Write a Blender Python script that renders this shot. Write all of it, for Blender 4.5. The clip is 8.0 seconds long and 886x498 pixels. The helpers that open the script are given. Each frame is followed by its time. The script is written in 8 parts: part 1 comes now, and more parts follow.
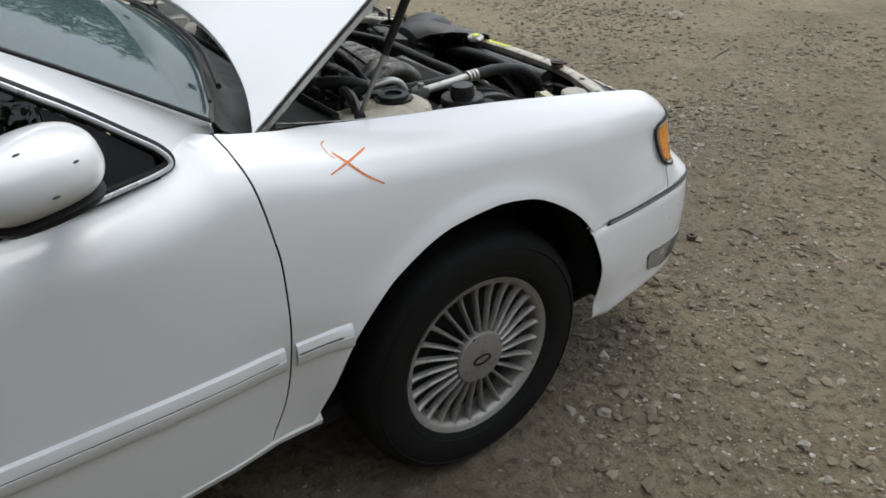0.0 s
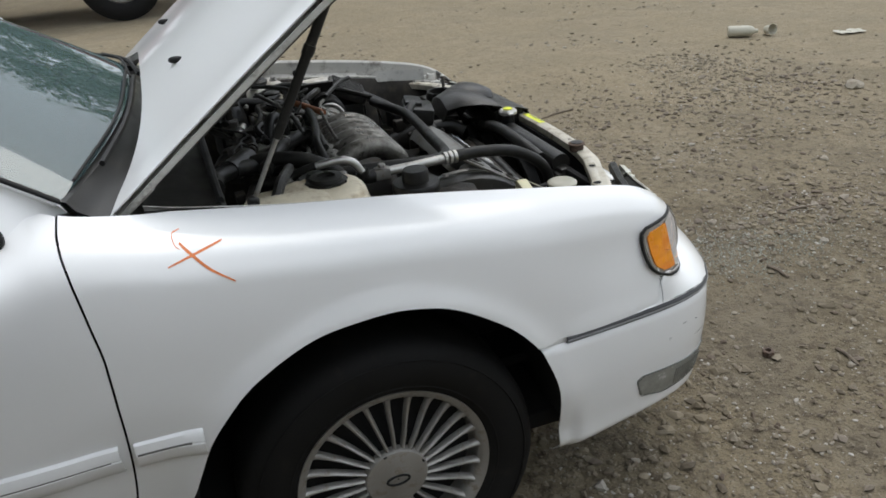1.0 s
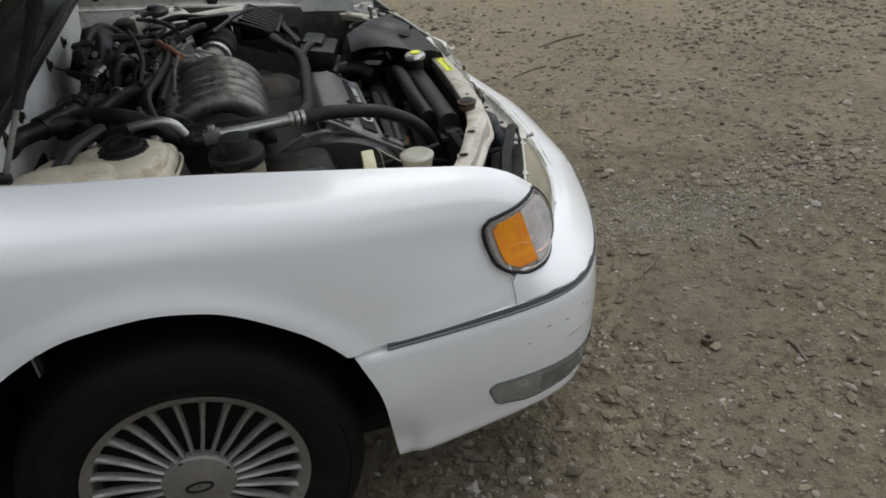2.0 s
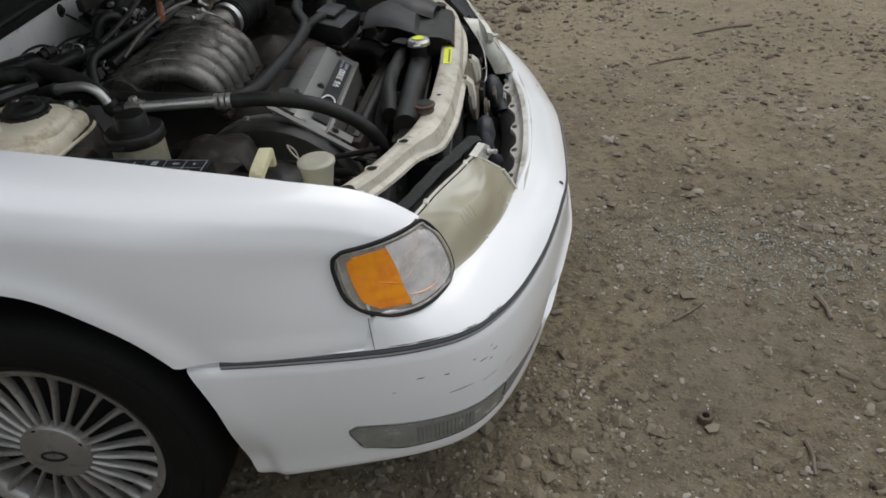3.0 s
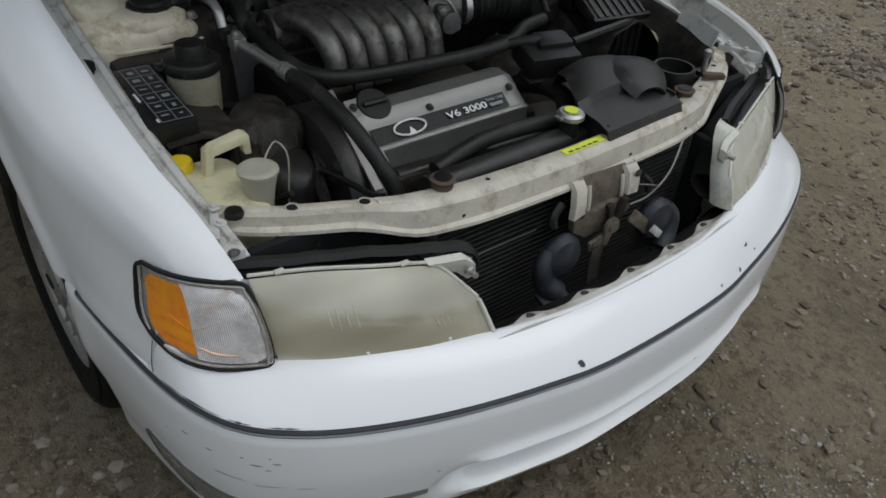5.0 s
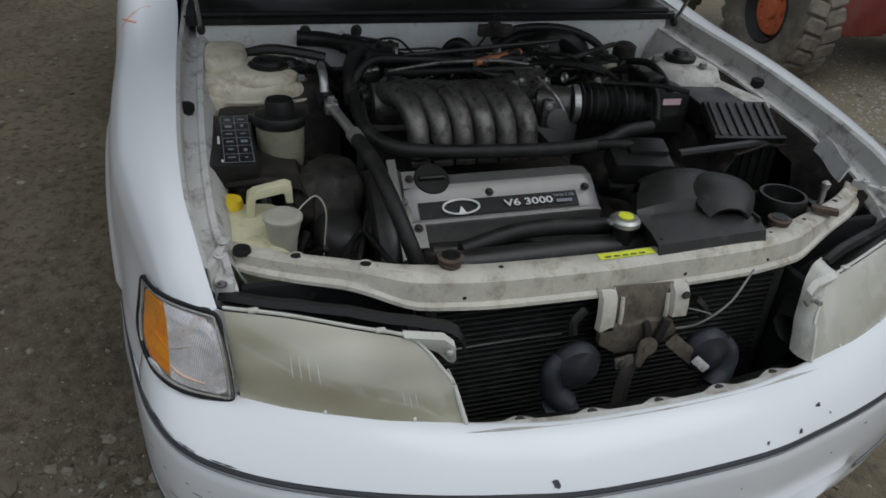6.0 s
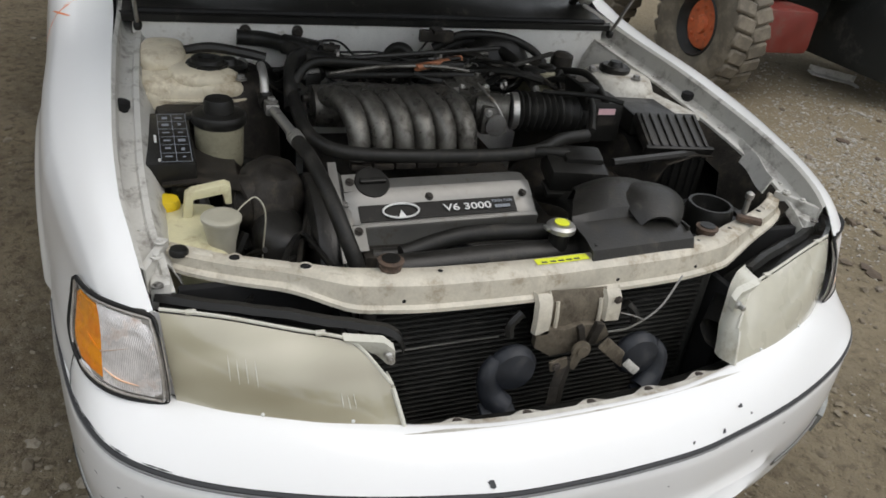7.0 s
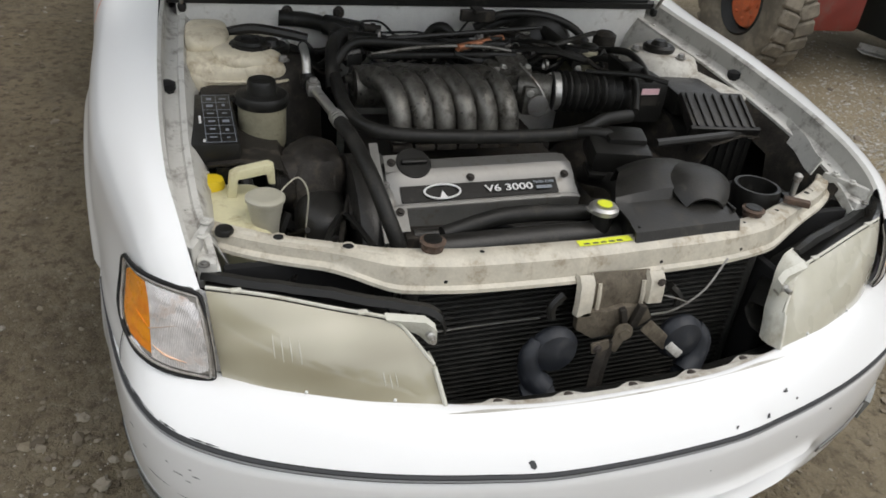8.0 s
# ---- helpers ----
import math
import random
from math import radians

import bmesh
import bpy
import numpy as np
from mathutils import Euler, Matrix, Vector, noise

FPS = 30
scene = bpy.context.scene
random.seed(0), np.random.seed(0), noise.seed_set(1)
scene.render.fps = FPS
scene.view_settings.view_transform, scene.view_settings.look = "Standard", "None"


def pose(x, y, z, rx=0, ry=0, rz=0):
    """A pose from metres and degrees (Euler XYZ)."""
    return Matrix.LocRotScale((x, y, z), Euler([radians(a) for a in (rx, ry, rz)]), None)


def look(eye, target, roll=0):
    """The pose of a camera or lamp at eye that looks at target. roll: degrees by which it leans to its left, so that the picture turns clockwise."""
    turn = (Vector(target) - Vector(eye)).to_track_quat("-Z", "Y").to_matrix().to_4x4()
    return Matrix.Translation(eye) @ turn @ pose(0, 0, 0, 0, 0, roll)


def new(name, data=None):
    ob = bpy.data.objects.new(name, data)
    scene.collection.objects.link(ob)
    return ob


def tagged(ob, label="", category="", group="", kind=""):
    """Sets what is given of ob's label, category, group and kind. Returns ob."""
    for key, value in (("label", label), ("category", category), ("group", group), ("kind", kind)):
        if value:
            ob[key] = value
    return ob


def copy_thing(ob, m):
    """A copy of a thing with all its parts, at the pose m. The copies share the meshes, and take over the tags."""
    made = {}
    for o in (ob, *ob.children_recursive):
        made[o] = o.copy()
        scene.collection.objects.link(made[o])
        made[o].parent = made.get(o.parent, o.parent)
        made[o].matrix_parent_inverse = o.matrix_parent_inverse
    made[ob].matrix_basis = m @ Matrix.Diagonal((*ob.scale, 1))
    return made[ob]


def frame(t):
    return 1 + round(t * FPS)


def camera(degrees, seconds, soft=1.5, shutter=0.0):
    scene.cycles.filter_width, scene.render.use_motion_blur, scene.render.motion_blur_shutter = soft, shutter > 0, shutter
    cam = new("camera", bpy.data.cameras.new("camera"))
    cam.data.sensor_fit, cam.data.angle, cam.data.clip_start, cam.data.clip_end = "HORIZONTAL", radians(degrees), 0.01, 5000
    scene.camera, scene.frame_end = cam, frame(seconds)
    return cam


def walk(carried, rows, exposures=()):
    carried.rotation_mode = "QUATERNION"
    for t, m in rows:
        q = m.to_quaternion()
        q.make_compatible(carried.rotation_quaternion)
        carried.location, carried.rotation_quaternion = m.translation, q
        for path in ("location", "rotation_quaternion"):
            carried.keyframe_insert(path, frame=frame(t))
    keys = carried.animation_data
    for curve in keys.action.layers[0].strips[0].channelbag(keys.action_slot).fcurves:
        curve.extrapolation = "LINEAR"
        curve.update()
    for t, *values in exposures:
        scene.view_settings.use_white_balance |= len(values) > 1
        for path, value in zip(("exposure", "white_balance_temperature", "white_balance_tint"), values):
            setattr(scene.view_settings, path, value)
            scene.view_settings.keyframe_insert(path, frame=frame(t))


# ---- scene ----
cam = camera(59.3, 8.0, 1.7)
PATH = [
    (0, (-0.824, -2.042, 1.462), (0.084, -0.578, 0.447), -2.0),
    (0.5, (-0.496, -2.094, 1.403), (0.337, -0.545, 0.452), -4.0),
    (1, (-0.187, -2.089, 1.434), (0.275, -0.353, 0.555), -4.6),
    (1.5, (0.097, -1.969, 1.44), (0.489, -0.284, 0.436), -3.2),
    (1.7, (0.202, -1.946, 1.429), (0.548, -0.281, 0.376), -5.5),
    (2.8, (0.784, -1.816, 1.409), (0.708, -0.141, 0.319), 1.6),
    (3, (0.929, -1.737, 1.396), (0.644, -0.109, 0.27), -5.0),
    (3.5, (1.2, -1.595, 1.357), (0.546, -0.05, 0.268), -5.9),
    (4, (1.448, -1.466, 1.398), (0.391, -0.11, 0.377), -0.4),
    (4.5, (1.506, -1.201, 1.416), (0.403, -0.026, 0.232), 2.9),
    (4.7, (1.503, -1.107, 1.427), (0.329, -0.005, 0.24), 3.3),
    (5.8, (1.698, -0.654, 1.38), (0.127, -0.095, 0.277), 4.5),
    (6, (1.686, -0.633, 1.392), (0.027, -0.136, 0.391), 4.4),
    (6.5, (1.676, -0.644, 1.407), (0.044, -0.126, 0.374), 6.3),
    (7, (1.695, -0.643, 1.401), (0.079, 0.011, 0.42), 7.8),
    (7.5, (1.691, -0.651, 1.392), (0.067, -0.079, 0.375), 6.2),
    (8, (1.693, -0.652, 1.398), (0.075, -0.089, 0.368), 6.7),
]
walk(cam, [(t, look(eye, target, roll)) for t, eye, target, roll in PATH],
     exposures=[(0, .84, 6380, 8), (1, .83, 6430, 8), (1.7, .55, 6430, 9), (3, .5, 6480, 9.6), (4.5, .2, 6350, 8), (6, -.05, 6090, 7.4), (6.5, .47, 6530, 8.4), (7, .62, 6680, 9.4), (8, .70, 6720, 9.4)])

# ---- world and light: a bright overcast sky ----
world = bpy.data.worlds.new("overcast_sky")
scene.world = world
world.use_nodes = True
wn = world.node_tree
sky = wn.nodes.new("ShaderNodeTexSky")
sky.sky_type = "NISHITA"
sky.sun_disc = False
sky.sun_elevation, sky.sun_rotation = radians(62), radians(40)
sky.air_density, sky.dust_density, sky.ozone_density = 1.0, 4.0, 1.0
haze = wn.nodes.new("ShaderNodeMixRGB")
haze.inputs[0].default_value = 0.8
haze.inputs[2].default_value = (8.6, 9.0, 9.7, 1)
wn.links.new(sky.outputs[0], haze.inputs[1])
wn.links.new(haze.outputs[0], wn.nodes["Background"].inputs[0])
wn.nodes["Background"].inputs[1].default_value = 0.10
sun = new("sun", bpy.data.lights.new("sun", "SUN"))
sun.data.energy, sun.data.angle, sun.data.color = 0.5, radians(40), (1.0, 0.97, 0.93)
sun.matrix_world = look((2.0, 2.5, 6), (0, 0, 0))

# ---- small geometry kit: every function gives (vertices, faces) ----


def smooth(x, table):
    """Monotone cubic through the (x, value) pairs of a table."""
    xs, ys = [p[0] for p in table], [p[1] for p in table]
    if x <= xs[0]:
        return ys[0]
    if x >= xs[-1]:
        return ys[-1]
    d = [(ys[i + 1] - ys[i]) / (xs[i + 1] - xs[i]) for i in range(len(xs) - 1)]
    m = [d[0]] + [0 if d[i - 1] * d[i] <= 0 else 2 * d[i - 1] * d[i] / (d[i - 1] + d[i]) for i in range(1, len(d))] + [d[-1]]
    i = max(k for k in range(len(d)) if xs[k] <= x)
    h = xs[i + 1] - xs[i]
    t = (x - xs[i]) / h
    return (ys[i] * (1 + 2 * t) * (1 - t) ** 2 + h * m[i] * t * (1 - t) ** 2 + ys[i + 1] * t * t * (3 - 2 * t) + h * m[i + 1] * t * t * (t - 1))


def ease(a, b, x):
    t = min(1, max(0, (x - a) / (b - a)))
    return t * t * (3 - 2 * t)


def line(a, b, t):
    return a + (b - a) * t


def spline(pts, sub=6):
    """Catmull-Rom through points."""
    pts = [Vector(p) for p in pts]
    if len(pts) == 2:
        return [pts[0].lerp(pts[1], k / sub) for k in range(sub + 1)]
    full = [2 * pts[0] - pts[1]] + pts + [2 * pts[-1] - pts[-2]]
    out = []
    for i in range(1, len(full) - 2):
        a, b, c, d = full[i - 1:i + 3]
        for k in range(sub):
            t = k / sub
            out.append(0.5 * ((2 * b) + (c - a) * t + (2 * a - 5 * b + 4 * c - d) * t * t + (3 * b - a - 3 * c + d) * t ** 3))
    return out + [pts[-1]]


def join(*shapes):
    verts, faces = [], []
    for v, f in shapes:
        n = len(verts)
        verts += list(v)
        faces += [tuple(i + n for i in q) for q in f]
    return verts, faces


def moved(shape, m):
    return [m @ Vector(v) for v in shape[0]], shape[1]


# the car stands a little askew to the world's x axis: its centre line and how far it leads off to its left
CENTRE, SKEW = -0.052, 0.0625


def across(p):
    """The point on the car's other side: a reflection in its centre plane."""
    k = 1 / math.hypot(1, SKEW)
    d = k * (p[1] - CENTRE - SKEW * p[0])
    return Vector((p[0] + 2 * d * SKEW * k, p[1] - 2 * d * k, p[2]))


def mirrored(shape):
    return [across(v) for v in shape[0]], [tuple(reversed(q)) for q in shape[1]]


def skewed(shape, wide=0.935):
    """Shapes drawn straight about y = 0, turned into the car's own line and set to its width."""
    return [(v[0] - SKEW * wide * v[1], wide * v[1] + CENTRE + SKEW * v[0], v[2]) for v in shape[0]], shape[1]


def fitted(shape, wide=0.908):
    """The same for panels whose right-hand edge already lies true."""
    return [(v[0] - SKEW * wide * (v[1] + 0.735), -0.735 + wide * (v[1] + 0.735), v[2]) for v in shape[0]], shape[1]


def flank(x):
    """How far the flank behind the front door's edge leads outwards."""
    return SKEW * max(0.0, -0.40 - x)


def grid(P, closed=False):
    n, m = len(P), len(P[0])
    verts = [tuple(p) for row in P for p in row]
    faces = []
    for i in range(n - 1):
        for j in range(m if closed else m - 1):
            k = (j + 1) % m
            faces.append((i * m + j, i * m + k, (i + 1) * m + k, (i + 1) * m + j))
    return verts, faces


def slab(P, t):
    """A grid thickened by t along its own normals (to the side where t is positive)."""
    n, m = len(P), len(P[0])
    V = [[Vector(p) for p in row] for row in P]
    Q = []
    for i in range(n):
        row = []
        for j in range(m):
            du = V[min(i + 1, n - 1)][j] - V[max(i - 1, 0)][j]
            dv = V[i][min(j + 1, m - 1)] - V[i][max(j - 1, 0)]
            nor = du.cross(dv)
            row.append(V[i][j] + (nor.normalized() if nor.length > 1e-9 else Vector((0, 0, 0))) * t)
        Q.append(row)
    v1, f1 = grid(V)
    v2, f2 = grid(Q)
    k = len(v1)
    faces = list(f1) + [tuple(reversed([a + k for a in q])) for q in f2]
    ring = [(0, j) for j in range(m)] + [(i, m - 1) for i in range(1, n)] + [(n - 1, j) for j in range(m - 2, -1, -1)] + [(i, 0) for i in range(n - 2, 0, -1)]
    ids = [i * m + j for i, j in ring]
    for a, b in zip(ids, ids[1:] + ids[:1]):
        faces.append((b, a, a + k, b + k))
    return v1 + v2, faces


def tube(pts, r, n=10, sub=6, caps=True):
    """A round hose along a smooth line; r is a radius or a function of 0..1."""
    path = spline(pts, sub)
    rings, up = [], None
    for i, p in enumerate(path):
        d = (path[min(i + 1, len(path) - 1)] - path[max(i - 1, 0)]).normalized()
        if up is None:
            up = d.orthogonal().normalized()
        up = (up - d * up.dot(d)).normalized()
        side = d.cross(up)
        rad = r(i / (len(path) - 1)) if callable(r) else r
        rings.append([p + (up * math.cos(a) + side * math.sin(a)) * rad for a in (2 * math.pi * k / n for k in range(n))])
    v, f = grid(rings, True)
    if caps:
        f += [tuple(reversed(range(n))), tuple(range(len(v) - n, len(v)))]
    return v, f


def lathe(profile, n=32, at=(0, 0, 0), axis="z", full=True):
    """Turns (radius, height) pairs round an axis through a point."""
    rings = []
    for r, h in profile:
        ring = []
        for k in range(n):
            a = 2 * math.pi * k / n
            c, s = r * math.cos(a), r * math.sin(a)
            p = {"z": (c, s, h), "y": (c, h, s), "x": (h, c, s)}[axis]
            ring.append((p[0] + at[0], p[1] + at[1], p[2] + at[2]))
        rings.append(ring)
    v, f = grid(rings, True)
    if full:
        f += [tuple(range(n)), tuple(reversed(range(len(v) - n, len(v))))]
    return v, f


def box(c, s, b=0.005, m=None, seg=2):
    """A box with rounded edges, centre c and full sizes s."""
    bm = bmesh.new()
    bmesh.ops.create_cube(bm, size=1)
    bmesh.ops.scale(bm, vec=s, verts=bm.verts)
    b = min(b, min(s) * 0.45)
    if b > 0:
        bmesh.ops.bevel(bm, geom=bm.edges[:], offset=b, segments=seg, affect="EDGES", profile=0.6)
    bm.verts.index_update()
    out = [(m @ v.co if m else v.co) + Vector(c) for v in bm.verts], [tuple(v.index for v in f.verts) for f in bm.faces]
    bm.free()
    return out


def prism(outline, a, b, plane="xy", bev=0.004):
    """A closed outline pushed from a to b along the third axis, with bevelled rims."""
    bm = bmesh.new()
    place = {"xy": lambda p, h: (p[0], p[1], h), "xz": lambda p, h: (p[0], h, p[1]), "yz": lambda p, h: (h, p[0], p[1])}[plane]
    low = [bm.verts.new(place(p, a)) for p in outline]
    top = [bm.verts.new(place(p, b)) for p in outline]
    bm.faces.new(low)
    bm.faces.new(list(reversed(top)))
    for i in range(len(low)):
        j = (i + 1) % len(low)
        bm.faces.new((low[i], top[i], top[j], low[j]))
    bmesh.ops.recalc_face_normals(bm, faces=bm.faces)
    if bev:
        bmesh.ops.bevel(bm, geom=[e for e in bm.edges if abs(e.calc_face_angle(0)) > 0.6], offset=bev, segments=2, affect="EDGES", profile=0.6)
    bm.verts.index_update()
    out = [v.co.copy() for v in bm.verts], [tuple(v.index for v in f.verts) for f in bm.faces]
    bm.free()
    return out


def blob(c, r, p=2.0, n=20, m=12, dent=0.0):
    """A rounded superellipsoid with centre c and half sizes r."""
    pw = lambda v: math.copysign(abs(v) ** (2 / p), v)
    rows = []
    for i in range(m + 1):
        a = -math.pi / 2 + math.pi * i / m
        row = []
        for k in range(n):
            b = 2 * math.pi * k / n
            v = Vector((r[0] * pw(math.cos(a)) * pw(math.cos(b)), r[1] * pw(math.cos(a)) * pw(math.sin(b)), r[2] * pw(math.sin(a))))
            if dent:
                v *= 1 + dent * noise.noise(Vector(c) * 9 + v * (2.2 / max(r)))
            row.append(v + Vector(c))
        rows.append(row)
    return grid(rows, True)


def hexbolt(at, r=0.008, h=0.008, axis="z"):
    head = lathe([(r, 0), (r, h * 0.8), (r * 0.85, h)], 6, at, axis)
    flange = lathe([(r * 1.5, -0.001), (r * 1.5, 0.0015), (r, 0.002)], 12, at, axis)
    return join(flange, head)


def part(name, shape, material, parent=None, label="", flat=False, angle=40):
    """One mesh object, under a thing or a part."""
    me = bpy.data.meshes.new(name)
    me.from_pydata([tuple(v) for v in shape[0]], [], [tuple(f) for f in shape[1]])
    bm = bmesh.new()
    bm.from_mesh(me)
    bmesh.ops.recalc_face_normals(bm, faces=bm.faces)
    for f in bm.faces:
        f.smooth = not flat
    for e in bm.edges:
        e.smooth = flat or e.calc_face_angle(0) < radians(angle)
    bm.to_mesh(me)
    bm.free()
    me.materials.append(material)
    ob = new(name, me)
    if parent:
        ob.parent = parent
        if parent.type == "EMPTY" and parent.parent is None:
            ob.matrix_parent_inverse = Matrix.Translation(-parent.location)
    return tagged(ob, label)


def thing(name, label, category, group="", kind="", at=(0, 0, 0)):
    ob = new(name)
    ob.empty_display_size = 0.1
    ob.location = at
    return tagged(ob, label, category, group, kind)


def words(name, text, size, m, material, parent, depth=0.0004, label=""):
    cu = bpy.data.curves.new(name, "FONT")
    cu.offset = size * 0.012
    cu.body, cu.size, cu.extrude, cu.align_x, cu.align_y = text, size, depth, "CENTER", "CENTER"
    tmp = bpy.data.objects.new(name, cu)
    me = bpy.data.meshes.new_from_object(tmp)
    bpy.data.objects.remove(tmp)
    me.transform(m)
    me.materials.clear()
    me.materials.append(material)
    ob = new(name, me)
    ob.parent = parent
    return tagged(ob, label)


# ---- materials ----


def surface(name, base, rough=0.5, metal=0.0, var=0.15, size=0.12, fine=0.006, bump=0.15, dirt=None, dirty=0.0, coat=0.0,
            spec=0.5, trans=0.0, alpha=1.0, dirt_size=0.05, depth=0.002):
    """A procedural surface: broad and fine colour changes, dirt in patches, relief. Sizes in metres."""
    mt = bpy.data.materials.new(name)
    mt.use_nodes = True
    nt = mt.node_tree
    b = nt.nodes["Principled BSDF"]
    tc = nt.nodes.new("ShaderNodeTexCoord")

    def cloud(s, detail, rough_=0.6):
        n = nt.nodes.new("ShaderNodeTexNoise")
        n.inputs["Scale"].default_value, n.inputs["Detail"].default_value, n.inputs["Roughness"].default_value = 1 / s, detail, rough_
        nt.links.new(tc.outputs["Object"], n.inputs["Vector"])
        return n.outputs["Fac"]

    def ramp(fac, a, c, lo, hi):
        r = nt.nodes.new("ShaderNodeMapRange")
        for k, v in zip(("From Min", "From Max", "To Min", "To Max"), (lo, hi, a, c)):
            r.inputs[k].default_value = v
        nt.links.new(fac, r.inputs["Value"])
        return r.outputs["Result"]

    def mix(fac, c1, c2):
        x = nt.nodes.new("ShaderNodeMixRGB")
        for k, c in ((1, c1), (2, c2)):
            if isinstance(c, tuple):
                x.inputs[k].default_value = (*c, 1)
            else:
                nt.links.new(c, x.inputs[k])
        nt.links.new(fac, x.inputs[0])
        return x.outputs[0]

    big, small = cloud(size, 3), cloud(fine, 2)
    shade = lambda k: tuple(min(1, c * k) for c in base)
    col = mix(ramp(big, 0, 1, 0.3, 0.7), shade(1 - var), shade(1 + var * 0.6))
    col = mix(ramp(small, 0, 0.6, 0.35, 0.75), col, mix(ramp(big, 0, 1, 0.3, 0.7), shade(1 - 1.6 * var), shade(1 - 0.5 * var)))
    ro = ramp(big, max(0.02, rough - 0.08), min(1, rough + 0.1), 0.3, 0.7)
    if dirt:
        d = ramp(cloud(dirt_size, 6, 0.7), 0, 1, 0.62 - dirty * 0.35, 0.78 - dirty * 0.2)
        col = mix(d, col, dirt)
        q = nt.nodes.new("ShaderNodeMix")
        q.inputs[3].default_value = 0.9
        nt.links.new(d, q.inputs[0])
        nt.links.new(ro, q.inputs[2])
        ro = q.outputs[0]
    nt.links.new(col, b.inputs["Base Color"])
    nt.links.new(ro, b.inputs["Roughness"])
    b.inputs["Metallic"].default_value = metal
    b.inputs["Specular IOR Level"].default_value = spec
    b.inputs["Coat Weight"].default_value = coat
    b.inputs["Coat Roughness"].default_value = 0.08
    b.inputs["Transmission Weight"].default_value = trans
    b.inputs["Alpha"].default_value = alpha
    if bump:
        bp = nt.nodes.new("ShaderNodeBump")
        bp.inputs["Strength"].default_value, bp.inputs["Distance"].default_value = bump, depth
        nt.links.new(small, bp.inputs["Height"])
        nt.links.new(bp.outputs[0], b.inputs["Normal"])
    return mt


GREY_DUST = (0.085, 0.076, 0.064)
paint = surface("white_car_paint", (0.80, 0.80, 0.79), 0.30, var=0.0, size=0.6, fine=0.0015, bump=0.012, coat=0.7, depth=0.0005)
for k in list(paint.node_tree.nodes["Principled BSDF"].inputs["Roughness"].links):
    paint.node_tree.links.remove(k)
paint.node_tree.nodes["Principled BSDF"].inputs["Roughness"].default_value = 0.3
paint_dirty = surface("soiled_white_paint", (0.58, 0.56, 0.50), 0.5, var=0.16, size=0.05, fine=0.008, bump=0.1, dirt=(0.22, 0.18, 0.13), dirty=0.36, coat=0.1, dirt_size=0.06)
apron_paint = surface("dusty_grey_white_paint", (0.57, 0.56, 0.52), 0.5, var=0.1, size=0.08, fine=0.006, bump=0.1, dirt=(0.17, 0.15, 0.13), dirty=0.3, dirt_size=0.05)
firewall_paint = surface("dusty_white_firewall_paint", (0.74, 0.73, 0.69), 0.45, var=0.1, size=0.08, fine=0.006, bump=0.1, dirt=(0.40, 0.36, 0.30), dirty=0.14, dirt_size=0.05)
beam_paint = surface("grimy_cream_paint", (0.56, 0.52, 0.43), 0.42, var=0.2, size=0.05, fine=0.005, bump=0.15, dirt=(0.27, 0.215, 0.145), dirty=0.3, coat=0.1, dirt_size=0.045)
rubber = surface("tyre_rubber", (0.008, 0.0078, 0.0075), 0.7, var=0.3, size=0.08, fine=0.004, bump=0.2, dirt=(0.022, 0.019, 0.016), dirty=0.14, spec=0.18)
seal = surface("black_seal_rubber", (0.012, 0.012, 0.012), 0.55, var=0.2, bump=0.1, dirt=(0.05, 0.045, 0.04), dirty=0.1, spec=0.25)
black = surface("black_plastic", (0.0155, 0.015, 0.0135), 0.36, var=0.25, size=0.06, fine=0.004, bump=0.25, dirt=GREY_DUST, dirty=0.08, dirt_size=0.05, spec=0.28)
dusty = surface("dusty_black_plastic", (0.0235, 0.0222, 0.0195), 0.40, var=0.3, size=0.05, fine=0.004, bump=0.35, dirt=(0.08, 0.072, 0.060), dirty=0.17, dirt_size=0.045, spec=0.42)
hose = surface("old_rubber_hose", (0.018, 0.0174, 0.0155), 0.45, var=0.3, size=0.05, fine=0.004, bump=0.2, dirt=(0.058, 0.052, 0.044), dirty=0.16, spec=0.28)
grime = surface("greasy_engine_metal", (0.045, 0.040, 0.034), 0.55, metal=0.3, var=0.4, size=0.03, fine=0.004, bump=0.6, dirt=(0.10, 0.082, 0.062), dirty=0.25, dirt_size=0.03, spec=0.28)
cast = surface("cast_aluminium", (0.195, 0.186, 0.165), 0.30, metal=0.7, var=0.4, size=0.05, fine=0.003, bump=0.45, dirt=(0.055, 0.048, 0.039), dirty=0.42, dirt_size=0.035)
silver = surface("satin_silver_cover", (0.235, 0.23, 0.216), 0.4, metal=0.55, var=0.1, size=0.05, fine=0.003, bump=0.15, dirt=(0.22, 0.19, 0.15), dirty=0.14, dirt_size=0.04)
alloy = surface("dull_alloy_wheel", (0.34, 0.327, 0.305), 0.42, metal=0.6, var=0.12, size=0.06, fine=0.003, bump=0.12, dirt=(0.24, 0.20, 0.15), dirty=0.26, dirt_size=0.03)
bright = surface("bare_aluminium_pipe", (0.55, 0.54, 0.51), 0.40, metal=0.85, var=0.12, bump=0.1, dirt=(0.25, 0.22, 0.18), dirty=0.2, dirt_size=0.02)
steel = surface("dull_steel", (0.36, 0.35, 0.33), 0.42, metal=0.8, var=0.2, bump=0.15, dirt=(0.20, 0.14, 0.09), dirty=0.2, dirt_size=0.02)
